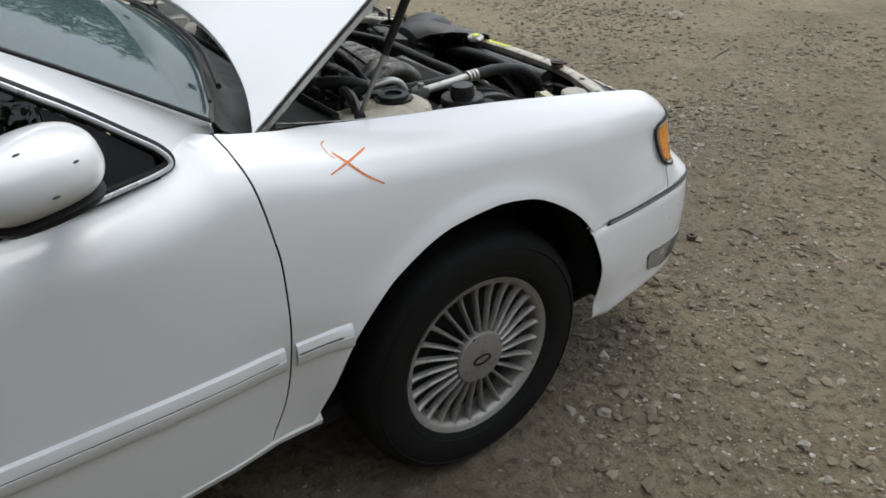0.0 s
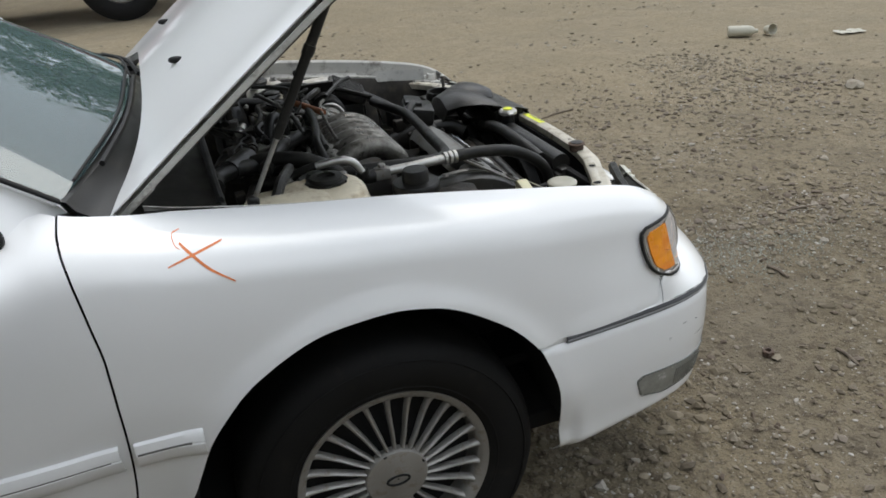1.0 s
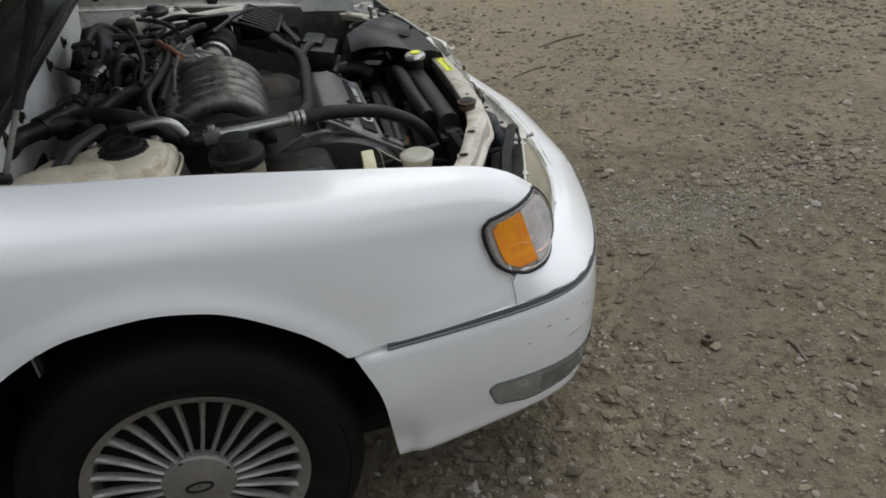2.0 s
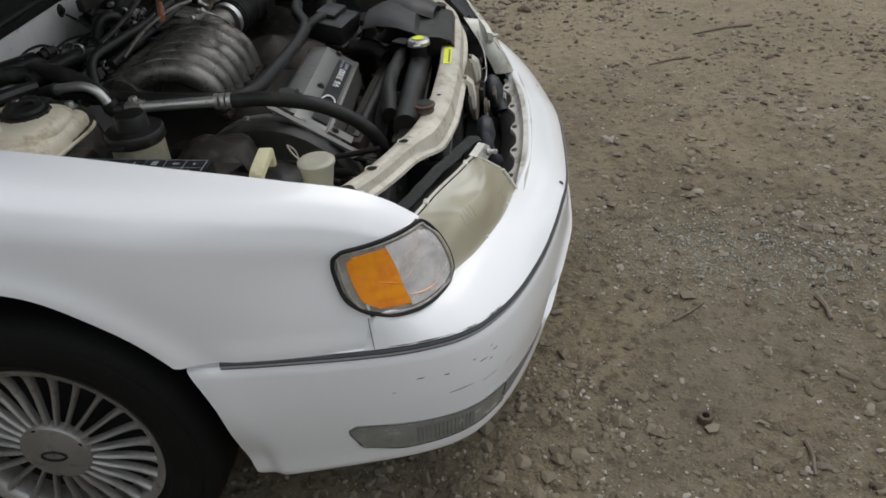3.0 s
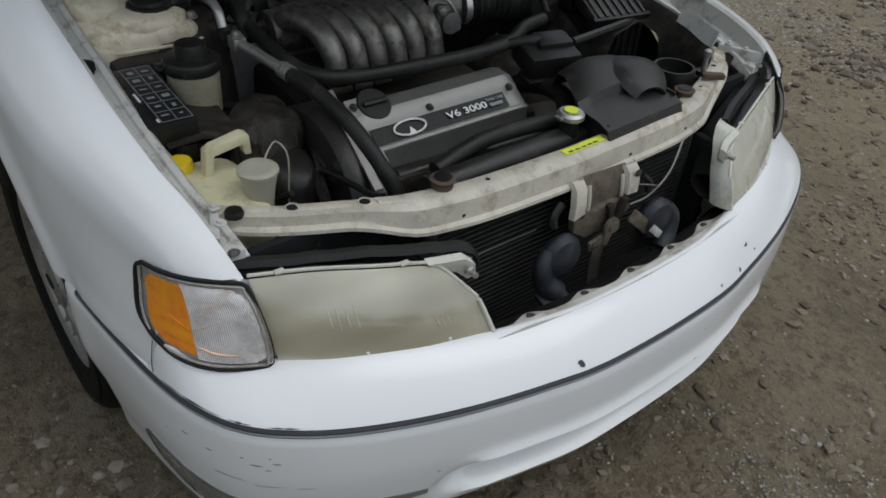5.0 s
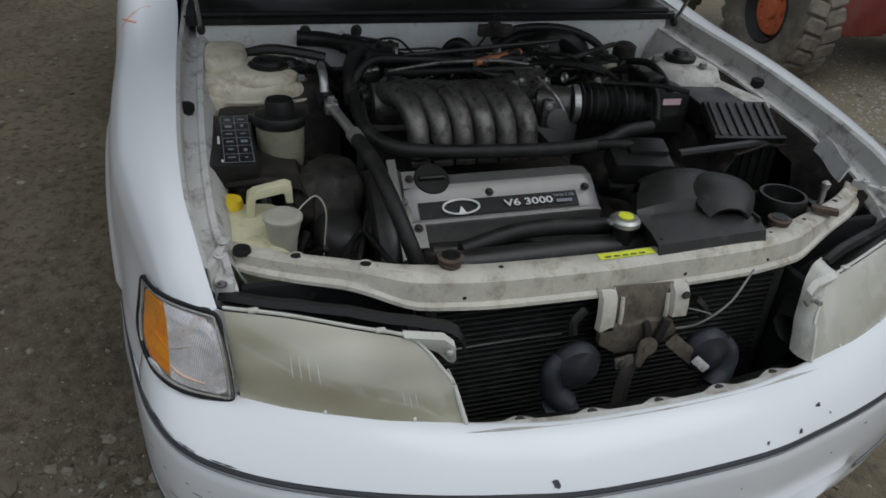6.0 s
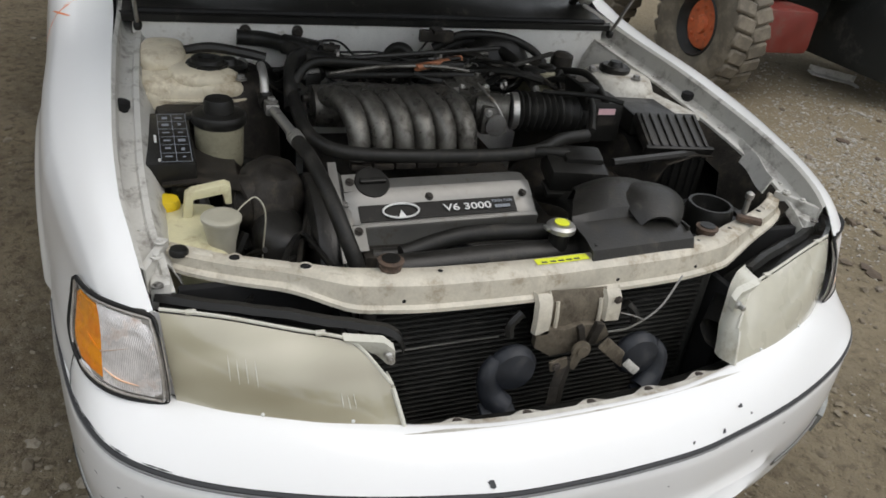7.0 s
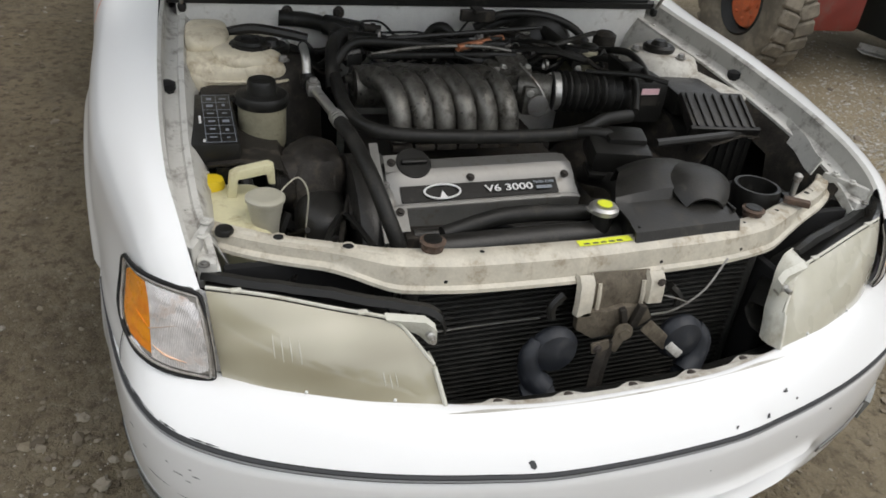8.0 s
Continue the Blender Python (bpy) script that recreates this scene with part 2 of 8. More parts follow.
rust = surface("rusty_iron", (0.115, 0.075, 0.052), 0.8, var=0.4, size=0.015, fine=0.003, bump=0.5, dirt=(0.05, 0.04, 0.034), dirty=0.4, dirt_size=0.01)
rust_dark = surface("dark_rusty_bolt", (0.06, 0.048, 0.04), 0.75, var=0.4, size=0.012, fine=0.003, bump=0.4)
# near-black, also painted on sheets where only unlit depth would be
dark = surface("near_black_matte", (0.012, 0.012, 0.012), 0.85, var=0.3, bump=0.1, spec=0.28)
liner = surface("wheel_well_liner", (0.014, 0.014, 0.014), 0.8, var=0.3, bump=0.2, dirt=(0.06, 0.05, 0.04), dirty=0.15)
lens_side = surface("yellow_white_lens_rim", (0.62, 0.61, 0.53), 0.35, var=0.08, size=0.06, bump=0.05, dirt=(0.40, 0.36, 0.27), dirty=0.25, coat=0.3)
amber = surface("amber_lens", (1.0, 0.34, 0.012), 0.14, var=0.12, size=0.03, fine=0.006, bump=0.2, coat=0.8, depth=0.001, dirt=(0.80, 0.20, 0.01), dirty=0.45, dirt_size=0.05)
amber_deep = surface("deep_amber", (0.86, 0.24, 0.009), 0.2, var=0.2, bump=0.0, coat=0.6)
streak_tan = surface("tan_crack_in_lens", (0.50, 0.36, 0.26), 0.3, var=0.1, bump=0.0, coat=0.6)
# colour of the amber reflection painted on the clear lens
amber_glow = surface("painted_amber_glow", (0.88, 0.55, 0.36), 0.2, var=0.1, bump=0.0, coat=0.6)
reflector = surface("lamp_reflector", (0.93, 0.92, 0.91), 0.25, metal=0.15, var=0.16, size=0.03, fine=0.004, bump=0.4, depth=0.002)
border_grey = surface("smoky_lens_border", (0.36, 0.335, 0.30), 0.25, var=0.2, size=0.03, fine=0.006, bump=0.1, coat=0.7, depth=0.001)
fog_glass = surface("grey_fog_lens", (0.25, 0.255, 0.235), 0.2, var=0.3, size=0.06, fine=0.004, bump=0.3, coat=0.6, depth=0.001)
# pinkish blotches paint the amber's reflection into the clear lens
side_lens = surface("clear_ribbed_lens", (0.82, 0.79, 0.775), 0.16, metal=0.2, var=0.22, size=0.028, fine=0.005, bump=0.1, coat=0.8, dirt=(0.58, 0.47, 0.40), dirty=0.26, dirt_size=0.035)
latch_brown = surface("brown_greasy_steel", (0.16, 0.135, 0.10), 0.55, metal=0.3, var=0.35, size=0.03, fine=0.004, bump=0.4, dirt=(0.07, 0.055, 0.04), dirty=0.35, dirt_size=0.025)
strip_dark = surface("dark_rub_strip", (0.035, 0.036, 0.038), 0.45, var=0.12, bump=0.05)
strip_grey = surface("grey_rub_strip", (0.19, 0.19, 0.185), 0.4, var=0.12, bump=0.05, coat=0.15)
inlay_grey = surface("pale_grey_inlay", (0.33, 0.335, 0.34), 0.4, var=0.1, bump=0.05)
chrome_strip = surface("dull_bright_strip", (0.55, 0.56, 0.57), 0.3, metal=0.6, var=0.1, bump=0.05)
scuff = surface("bare_scuffed_plastic", (0.085, 0.085, 0.09), 0.7, var=0.4, size=0.01, bump=0.2)
crayon = surface("orange_crayon", (0.78, 0.22, 0.06), 0.6, var=0.3, size=0.01, fine=0.003, bump=0.2)
tank = surface("stained_milky_plastic", (0.68, 0.61, 0.46), 0.45, var=0.14, size=0.08, fine=0.008, bump=0.08, dirt=(0.33, 0.25, 0.15), dirty=0.34, dirt_size=0.06)
washer = surface("yellowed_washer_plastic", (0.66, 0.62, 0.40), 0.42, var=0.1, size=0.06, bump=0.08, dirt=(0.40, 0.33, 0.19), dirty=0.28, dirt_size=0.05)
cup_plastic = surface("milky_cup_plastic", (0.42, 0.40, 0.32), 0.4, var=0.1, size=0.05, bump=0.08, dirt=(0.40, 0.36, 0.28), dirty=0.2)
ps_plastic = surface("smoky_reservoir_plastic", (0.36, 0.335, 0.235), 0.4, var=0.18, size=0.03, bump=0.1, dirt=(0.16, 0.14, 0.10), dirty=0.3, dirt_size=0.03)
yellow = surface("yellow_cap", (0.78, 0.56, 0.02), 0.45, var=0.08, bump=0.1, dirt=(0.45, 0.33, 0.05), dirty=0.15, dirt_size=0.02)
sticker = surface("lime_yellow_sticker", (0.80, 0.86, 0.05), 0.45, var=0.05, bump=0.0, dirt=(0.45, 0.45, 0.15), dirty=0.15, dirt_size=0.02)
white_ink = surface("white_print", (0.72, 0.72, 0.70), 0.5, var=0.05, bump=0.0)
grey_ink = surface("grey_print", (0.26, 0.285, 0.32), 0.5, var=0.1, bump=0.0)
pink_ink = surface("pink_print", (0.80, 0.52, 0.55), 0.5, var=0.1, bump=0.0)
copper = surface("copper_red_pipe", (0.50, 0.20, 0.10), 0.4, metal=0.4, var=0.2, bump=0.1, dirt=(0.20, 0.12, 0.08), dirty=0.2, dirt_size=0.02)
horn_blue = surface("dusty_blue_black_horn", (0.012, 0.0145, 0.020), 0.5, var=0.25, size=0.03, bump=0.2, dirt=(0.05, 0.049, 0.048), dirty=0.16, dirt_size=0.03)
fin_dark = surface("condenser_fins", (0.026, 0.026, 0.023), 0.6, metal=0.2, var=0.3, size=0.05, bump=0.2, dirt=(0.07, 0.065, 0.06), dirty=0.22, dirt_size=0.03, spec=0.28)
interior = surface("dark_cabin_trim", (0.03, 0.03, 0.032), 0.75, var=0.2)
stone_grey = surface("grey_stone", (0.31, 0.275, 0.215), 0.85, var=0.3, size=0.05, fine=0.006, bump=0.5, dirt=(0.20, 0.165, 0.115), dirty=0.4)
wood_bit = surface("weathered_twig", (0.17, 0.135, 0.10), 0.85, var=0.3, size=0.03, bump=0.4)
loader_red = surface("worn_red_machine_paint", (0.17, 0.022, 0.014), 0.5, var=0.2, size=0.15, bump=0.1, dirt=(0.13, 0.08, 0.06), dirty=0.3, dirt_size=0.15)
loader_orange = surface("faded_orange_hub", (0.60, 0.14, 0.05), 0.6, var=0.18, size=0.05, bump=0.3, dirt=(0.28, 0.12, 0.07), dirty=0.3, dirt_size=0.04)
loader_tyre = surface("dusty_machine_tyre", (0.145, 0.125, 0.095), 0.85, var=0.25, size=0.1, fine=0.01, bump=0.3, dirt=(0.22, 0.19, 0.145), dirty=0.4, dirt_size=0.1)
loader_dark = surface("dark_machine_steel", (0.018, 0.021, 0.020), 0.6, var=0.2, size=0.2, bump=0.1, dirt=(0.08, 0.075, 0.07), dirty=0.2, dirt_size=0.15)


def hazy_lens():
    """Yellowed headlight plastic: a smooth glossy skin, its soft light and dark depths painted into the colour."""
    mt = bpy.data.materials.new("yellowed_hazy_lens")
    mt.use_nodes = True
    nt = mt.node_tree
    b = nt.nodes["Principled BSDF"]
    tc, mp = nt.nodes.new("ShaderNodeTexCoord"), nt.nodes.new("ShaderNodeMapping")
    mp.inputs["Scale"].default_value = (9, 5, 13)
    nt.links.new(tc.outputs["Object"], mp.inputs[0])
    soft, ramp = nt.nodes.new("ShaderNodeTexNoise"), nt.nodes.new("ShaderNodeValToRGB")
    soft.inputs["Scale"].default_value, soft.inputs["Detail"].default_value = 1.0, 1.2
    nt.links.new(mp.outputs[0], soft.inputs["Vector"])
    els = ramp.color_ramp.elements
    els[0].position, els[0].color = 0.30, (0.29, 0.262, 0.178, 1)
    els[1].position, els[1].color = 0.72, (0.53, 0.495, 0.38, 1)
    e = els.new(0.52)
    e.color = (0.39, 0.36, 0.26, 1)
    nt.links.new(soft.outputs["Fac"], ramp.inputs[0])
    nt.links.new(ramp.outputs[0], b.inputs["Base Color"])
    b.inputs["Roughness"].default_value = 0.3
    b.inputs["Coat Weight"].default_value, b.inputs["Coat Roughness"].default_value, b.inputs["Coat IOR"].default_value = 1.0, 0.05, 1.7
    return mt


lens_old = hazy_lens()
lens_pale = surface("pale_hazy_lens", (0.52, 0.50, 0.41), 0.25, var=0.1, size=0.12, fine=0.02, bump=0.0, coat=0.9)


def glass(name, tint, rough=0.0, ior=1.5, sky_veil=0.0):
    mt = bpy.data.materials.new(name)
    mt.use_nodes = True
    nt = mt.node_tree
    out = nt.nodes["Material Output"]
    nt.nodes.remove(nt.nodes["Principled BSDF"])
    clear, shine, mixer, fres = (nt.nodes.new(k) for k in ("ShaderNodeBsdfTransparent", "ShaderNodeBsdfGlossy", "ShaderNodeMixShader", "ShaderNodeFresnel"))
    clear.inputs[0].default_value = (*tint, 1)
    shine.inputs["Roughness"].default_value = rough
    fres.inputs[0].default_value = ior
    nt.links.new(fres.outputs[0], mixer.inputs[0])
    nt.links.new(clear.outputs[0], mixer.inputs[1])
    nt.links.new(shine.outputs[0], mixer.inputs[2])
    last = mixer.outputs[0]
    if sky_veil:
        # a teal film paints the sky's reflection into the glass colour
        film, lay, cloud = (nt.nodes.new(k) for k in ("ShaderNodeBsdfDiffuse", "ShaderNodeMixShader", "ShaderNodeTexNoise"))
        film.inputs[0].default_value = (0.25, 0.37, 0.37, 1)
        cloud.inputs["Scale"].default_value, cloud.inputs["Detail"].default_value = 5, 6
        rng = nt.nodes.new("ShaderNodeMapRange")
        rng.inputs["To Min"].default_value, rng.inputs["To Max"].default_value = sky_veil * 0.75, sky_veil * 1.25
        nt.links.new(cloud.outputs["Fac"], rng.inputs["Value"])
        nt.links.new(rng.outputs["Result"], lay.inputs[0])
        nt.links.new(last, lay.inputs[1])
        nt.links.new(film.outputs[0], lay.inputs[2])
        last = lay.outputs[0]
    nt.links.new(last, out.inputs[0])
    return mt


windscreen = glass("tinted_windscreen_glass", (0.40, 0.52, 0.50), 0.01, 2.1, 0.17)
side_glass = glass("dark_side_glass", (0.10, 0.11, 0.11), 0.01)
clear_lens = glass("clear_lamp_lens", (0.98, 0.97, 0.96), 0.05)


def ground_material():
    """Packed dirt, paler towards +y: damp and drier patches, clods, grit, and relief at three scales."""
    mt = surface("damp_packed_dirt", (0.172, 0.140, 0.090), 0.92, var=0.30, size=0.7, fine=0.02, bump=0.0, dirt=(0.26, 0.215, 0.145), dirty=0.42, dirt_size=0.9, spec=0.25)
    nt = mt.node_tree
    b = nt.nodes["Principled BSDF"]
    tc = nt.nodes.new("ShaderNodeTexCoord")
    old = b.inputs["Base Color"].links[0].from_socket

    def tex(kind, scale, detail=4):
        n = nt.nodes.new(kind)
        n.inputs["Scale"].default_value = scale
        if kind == "ShaderNodeTexNoise":
            n.inputs["Detail"].default_value, n.inputs["Roughness"].default_value = detail, 0.72
        nt.links.new(tc.outputs["Object"], n.inputs["Vector"])
        return n

    def fit(sock, lo, hi, a, c):
        r = nt.nodes.new("ShaderNodeMapRange")
        for k, v in zip(("From Min", "From Max", "To Min", "To Max"), (lo, hi, a, c)):
            r.inputs[k].default_value = v
        nt.links.new(sock, r.inputs["Value"])
        return r.outputs["Result"]

    def over(fac, under, colour, mode="MIX"):
        x = nt.nodes.new("ShaderNodeMixRGB")
        x.blend_type = mode
        nt.links.new(fac, x.inputs[0])
        nt.links.new(under, x.inputs[1])
        x.inputs[2].default_value = (*colour, 1)
        return x.outputs[0]

    mid, grit, wide = tex("ShaderNodeTexNoise", 24, 5), tex("ShaderNodeTexNoise", 150, 3), tex("ShaderNodeTexNoise", 1.1, 3)
    cells = tex("ShaderNodeTexVoronoi", 60)
    lumps = tex("ShaderNodeTexNoise", 48, 3)
    col = over(fit(mid.outputs["Fac"], 0.51, 0.62, 0, 0.85), old, (0.074, 0.058, 0.039))
    col = over(fit(mid.outputs["Fac"], 0.44, 0.30, 0, 0.55), col, (0.235, 0.205, 0.155))
    col = over(fit(grit.outputs["Fac"], 0.58, 0.72, 0, 0.45), col, (0.062, 0.050, 0.035))
    col = over(fit(grit.outputs["Fac"], 0.38, 0.28, 0, 0.7), col, (0.36, 0.325, 0.27))
    col = over(fit(wide.outputs["Fac"], 0.52, 0.66, 0, 0.6), col, (0.078, 0.065, 0.047))
    clump = tex("ShaderNodeTexNoise", 5.5, 5)
    col = over(fit(clump.outputs["Fac"], 0.55, 0.66, 0, 0.5), col, (0.085, 0.070, 0.050))
    col = over(fit(clump.outputs["Fac"], 0.44, 0.34, 0, 0.35), col, (0.215, 0.185, 0.135))
    # the ground's colour turns paler beyond the car, towards +y, with a ragged border
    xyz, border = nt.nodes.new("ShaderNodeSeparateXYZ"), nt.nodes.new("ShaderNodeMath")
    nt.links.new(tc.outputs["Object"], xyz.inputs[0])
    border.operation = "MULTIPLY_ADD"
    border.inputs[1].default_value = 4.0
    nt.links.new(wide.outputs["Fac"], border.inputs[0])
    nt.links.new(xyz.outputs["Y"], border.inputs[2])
    pale_side = over(fit(border.outputs[0], 2.2, 4.6, 0, 0.38), col, (0.36, 0.30, 0.20))
    col = pale_side
    nt.links.new(col, b.inputs["Base Color"])
    last = None
    for sock, dist, power in ((clump.outputs["Fac"], 0.06, 0.45), (mid.outputs["Fac"], 0.018, 0.8), (lumps.outputs["Fac"], 0.007, 0.5), (cells.outputs["Distance"], 0.004, 0.12), (grit.outputs["Fac"], 0.004, 0.45)):
        bp = nt.nodes.new("ShaderNodeBump")
        bp.inputs["Strength"].default_value, bp.inputs["Distance"].default_value = power, dist
        nt.links.new(sock, bp.inputs["Height"])
        if last:
            nt.links.new(last, bp.inputs["Normal"])
        last = bp.outputs[0]
    nt.links.new(last, b.inputs["Normal"])
    return mt


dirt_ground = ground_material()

# ---- ground: one sheet to the horizon ----


def relief(x, y):
    near = math.exp(-(((x - 1) / 7) ** 2 + ((y - 1) / 7) ** 2))
    p = Vector((x, y, 0))
    z = 0.010 * noise.noise(p * 0.9) + near * (0.006 * noise.noise(p * 4.1) + 0.0035 * noise.noise(p * 13) + 0.002 * noise.noise(p * 31))
    rough = ease(0.1, 0.5, noise.noise(p * 0.7 + Vector((3, 1, 0))) + 0.25)
    clod = noise.noise(p * 19 + Vector((0, 0, 4)))
    return z + near * rough * (0.004 * noise.noise(p * 22) + 0.010 * ease(0.15, 0.55, clod)) - 0.006


def spread(k, n, centre, tight, far):
    t = 2 * k / (n - 1) - 1
    return centre + math.copysign(tight * abs(t) + (far - tight) * abs(t) ** 9, t)


N = 470
gx = [spread(k, N, 0.9, 4.6, 420) for k in range(N)]
gy = [spread(k, N, 0.6, 4.6, 420) for k in range(N)]
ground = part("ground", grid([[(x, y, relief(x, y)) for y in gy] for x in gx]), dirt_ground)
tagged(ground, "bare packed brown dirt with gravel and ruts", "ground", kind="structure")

# ---- the car: x ahead, y to its left, the origin below the front axle ----
car = thing("sedan_car", "white sedan with open hood and missing grille on dirt", "car")

CREST_Z = [(-1.6, 0.905), (-0.9, 0.903), (-0.74, 0.906), (-0.63, 0.922), (-0.56, 0.943), (-0.5, 0.966), (-0.31, 0.931), (-0.12, 0.904), (0.09, 0.882), (0.316, 0.85), (0.5, 0.819), (0.607, 0.793), (0.66, 0.767), (0.71, 0.726)]
CREST_Y = [(-1.6, 0.875), (-0.8, 0.825), (-0.6, 0.783), (-0.5, 0.738), (-0.4, 0.722), (-0.28, 0.730), (0, 0.738), (0.3, 0.733), (0.5, 0.720), (0.6, 0.703), (0.66, 0.690), (0.71, 0.675)]
OUTER = [(-1.6, 0.985), (-0.476, 0.920), (-0.347, 0.912), (-0.15, 0.900), (0, 0.894), (0.2, 0.880), (0.30, 0.868), (0.373, 0.855), (0.5, 0.834), (0.637, 0.800), (0.7, 0.775), (0.793, 0.728)]
SHOULDER = [(0, 0), (0.006, 0.30), (0.02, 0.56), (0.04, 0.75), (0.083, 0.885), (0.2, 0.97), (0.30, 0.985), (0.36, 0.955), (0.45, 0.875), (0.6, 0.70), (0.66, 0.64)]
ARCH = [(-0.385, 0.30), (-0.356, 0.452), (-0.322, 0.550), (-0.226, 0.655), (-0.081, 0.716), (0.02, 0.724), (0.107, 0.711), (0.237, 0.640), (0.335, 0.53), (0.376, 0.42), (0.39, 0.27)]
GAP = [(0.30, -0.527), (0.338, -0.515), (0.439, -0.477), (0.543, -0.461), (0.632, -0.455), (0.753, -0.453), (0.812, -0.459), (0.903, -0.472), (0.953, -0.486), (0.985, -0.50)]


def body_y(x, z):
    """Half width of the body's skin at x and height z."""
    d = smooth(x, CREST_Z) - z
    a, b = smooth(x, CREST_Y), smooth(x, OUTER)
    b -= 0.022 * ease(0.3, 0.6, x) * ease(0.56, 0.72, z)
    b += 0.005 * ease(0.60, 0.553, z) * ease(0.36, 0.42, x)
    return a + (b - a) * smooth(d, SHOULDER)


def lip(x, z):
    """The rolled flare that stands out round the wheel arch."""
    r = math.hypot(x / 1.0, (z - 0.31) / 1.05)
    return 0.010 * math.exp(-((r - 0.395) / 0.03) ** 2) * ease(0.25, 0.40, z)


def fender_shape():
    rows, tip = [], []
    n, m = 100, 40
    for i in range(31):
        x = line(0.634, 0.708, i / 30)
        top = smooth(x, CREST_Z)
        tip.append([(x, -body_y(x, z), z) for z in (top - (top - min(0.729, top - 0.002)) * (j / 30) ** 1.3 for j in range(31))])
    for i in range(n + 1):
        x0 = line(-0.46, 0.636, i / n)
        if -0.375 <= x0 <= 0.324:
            low = smooth(x0, ARCH)
        elif x0 < 0:
            low = 0.322
        else:
            low = line(0.553, 0.5475, ease(0.37, 0.63, x0))
        top = smooth(x0, CREST_Z)
        row = []
        for j in range(m + 1):
            t = j / m
            z = top - (top - low) * (0.35 * t * t + 0.65 * t if j > 0 else 0)
            w = (1 - i / n) ** 3
            x = x0 + w * (smooth(z, GAP) + 0.46 + 0.002)
            row.append((x, -(body_y(x, z) + lip(x, z)), z))
        rows.append(row)
    return join(slab(rows, 0.0022), slab(tip, 0.0022))


def door_shape(x0, x1, low=0.337, gap=True):
    rows = []
    n, m = 40, 34
    for i in range(n + 1):
        u = i / n
        xa = line(x0, x1, u)
        top = smooth(xa, CREST_Z)
        row = []
        for j in range(m + 1):
            t = j / m
            z = top - (top - low) * (0.35 * t * t + 0.65 * t)
            x = xa + ((1 - u) ** 3 * (smooth(z, GAP) - x0 - 0.002) if gap else 0)
            row.append((x, -body_y(x, z), z))
        rows.append(row)
    return slab(rows, -0.003)


fender = part("front_fender", fender_shape(), paint, car, "glossy white fender marked with an orange crayon cross")
fender_l = part("front_fender", mirrored(fender_shape()), paint, car)
for s in (fender, fender_l):
    k = -1 if s is fender else 1
    flip = (lambda q: q) if k < 0 else mirrored
    # flange, gutter and inner apron beside the engine bay
    rows = []
    for i in range(41):
        x = line(-0.36, 0.655, i / 40)
        z, y = smooth(x, CREST_Z), smooth(x, CREST_Y)
        rows.append([(x, -(y + 0.001), z - 0.0015), (x, -(y - 0.005), z - 0.006), (x, -(y - 0.008), z - 0.044), (x, -(y - 0.016), z - 0.052),
                     (x, -(y - 0.034), z - 0.054), (x, -(y - 0.038), z - 0.049), (x, -(y - 0.046), z - 0.049), (x, -(y - 0.050), z - 0.07)])
    part("gutter", flip(slab(rows, 0.002)), apron_paint, s, "dusty grey-white gutter beside the hood opening")
    rows = []
    for i in range(31):
        x = line(-0.30, 0.60, i / 30)
        z, y = smooth(x, CREST_Z), smooth(x, CREST_Y)
        rows.append([(x, -(y - 0.045), z - 0.052), (x, -(y - 0.056), z - 0.066), (x, -(y - 0.072), z - 0.10), (x, -(y - 0.078), min(z - 0.11, 0.742 if x < 0.42 else 0.62))])
    part("inner_apron", flip(slab(rows[:11] if k > 0 else rows, 0.002)), apron_paint, s, "soiled inner apron panel")
    # the left apron is coloured darker from here to its front end
    if k > 0:
        part("inner_apron", flip(slab(rows[10:], 0.002)), grime, s, "darker front apron panel")
    low_ = [[(x, -y, z) for y, z in ((0.655, 0.752), (0.60, 0.757), (0.52, 0.74), (0.495, 0.70), (0.488, 0.40))] for x in (line(-0.28, 0.355, i / 10) for i in range(11))]
    part("wheel_house", flip(slab(low_, 0.003)), grime, s, "grimy wheel house")
    stop = join(lathe([(0.013, 0), (0.015, 0.006), (0.013, 0.012), (0.017, 0.016), (0.017, 0.028), (0.010, 0.032)], 16, (0.155, -0.722, 0.812)))
    part("rubber_stop", flip(stop), seal, s, "black rubber hood stop")
    for x in (0.30, 0.42, 0.53, 0.02, -0.18):
        z, y = smooth(x, CREST_Z), smooth(x, CREST_Y)
        part("fender_bolt", flip(hexbolt((x, -(y - 0.025), z - 0.053), 0.005, 0.005)), apron_paint, s)

# the returned edge of each fender behind its joint with the bumper
for flip, s in (((lambda q: q), fender), (mirrored, fender_l)):
    ret = [[(x, -(body_y(x, z) - 0.005), z) for z in (line(0.553, 0.604, j / 6) for j in range(7))] for x in (line(0.60, 0.672, i / 8) for i in range(9))]
    part("fender_return", flip(slab(ret, 0.002)), paint, s)

# crayon cross on the right fender
def on_side(pts, off=0.0012):
    return [(x, -(body_y(x, z) + off), z) for x, z in pts]


def stroke(pts, w):
    path = spline(on_side(pts), 8)
    rows = []
    for i, p in enumerate(path):
        d = path[min(i + 1, len(path) - 1)] - path[max(i - 1, 0)]
        q = Vector((-d.z, 0, d.x)).normalized() * w * (0.55 + 0.45 * math.sin(math.pi * (i + 0.6) / len(path)))
        rows.append([(p.x + s * q.x, -(body_y(p.x + s * q.x, p.z + s * q.z) + 0.0009), p.z + s * q.z) for s in (-0.5, 0, 0.5)])
    return slab(rows, 0.0001)


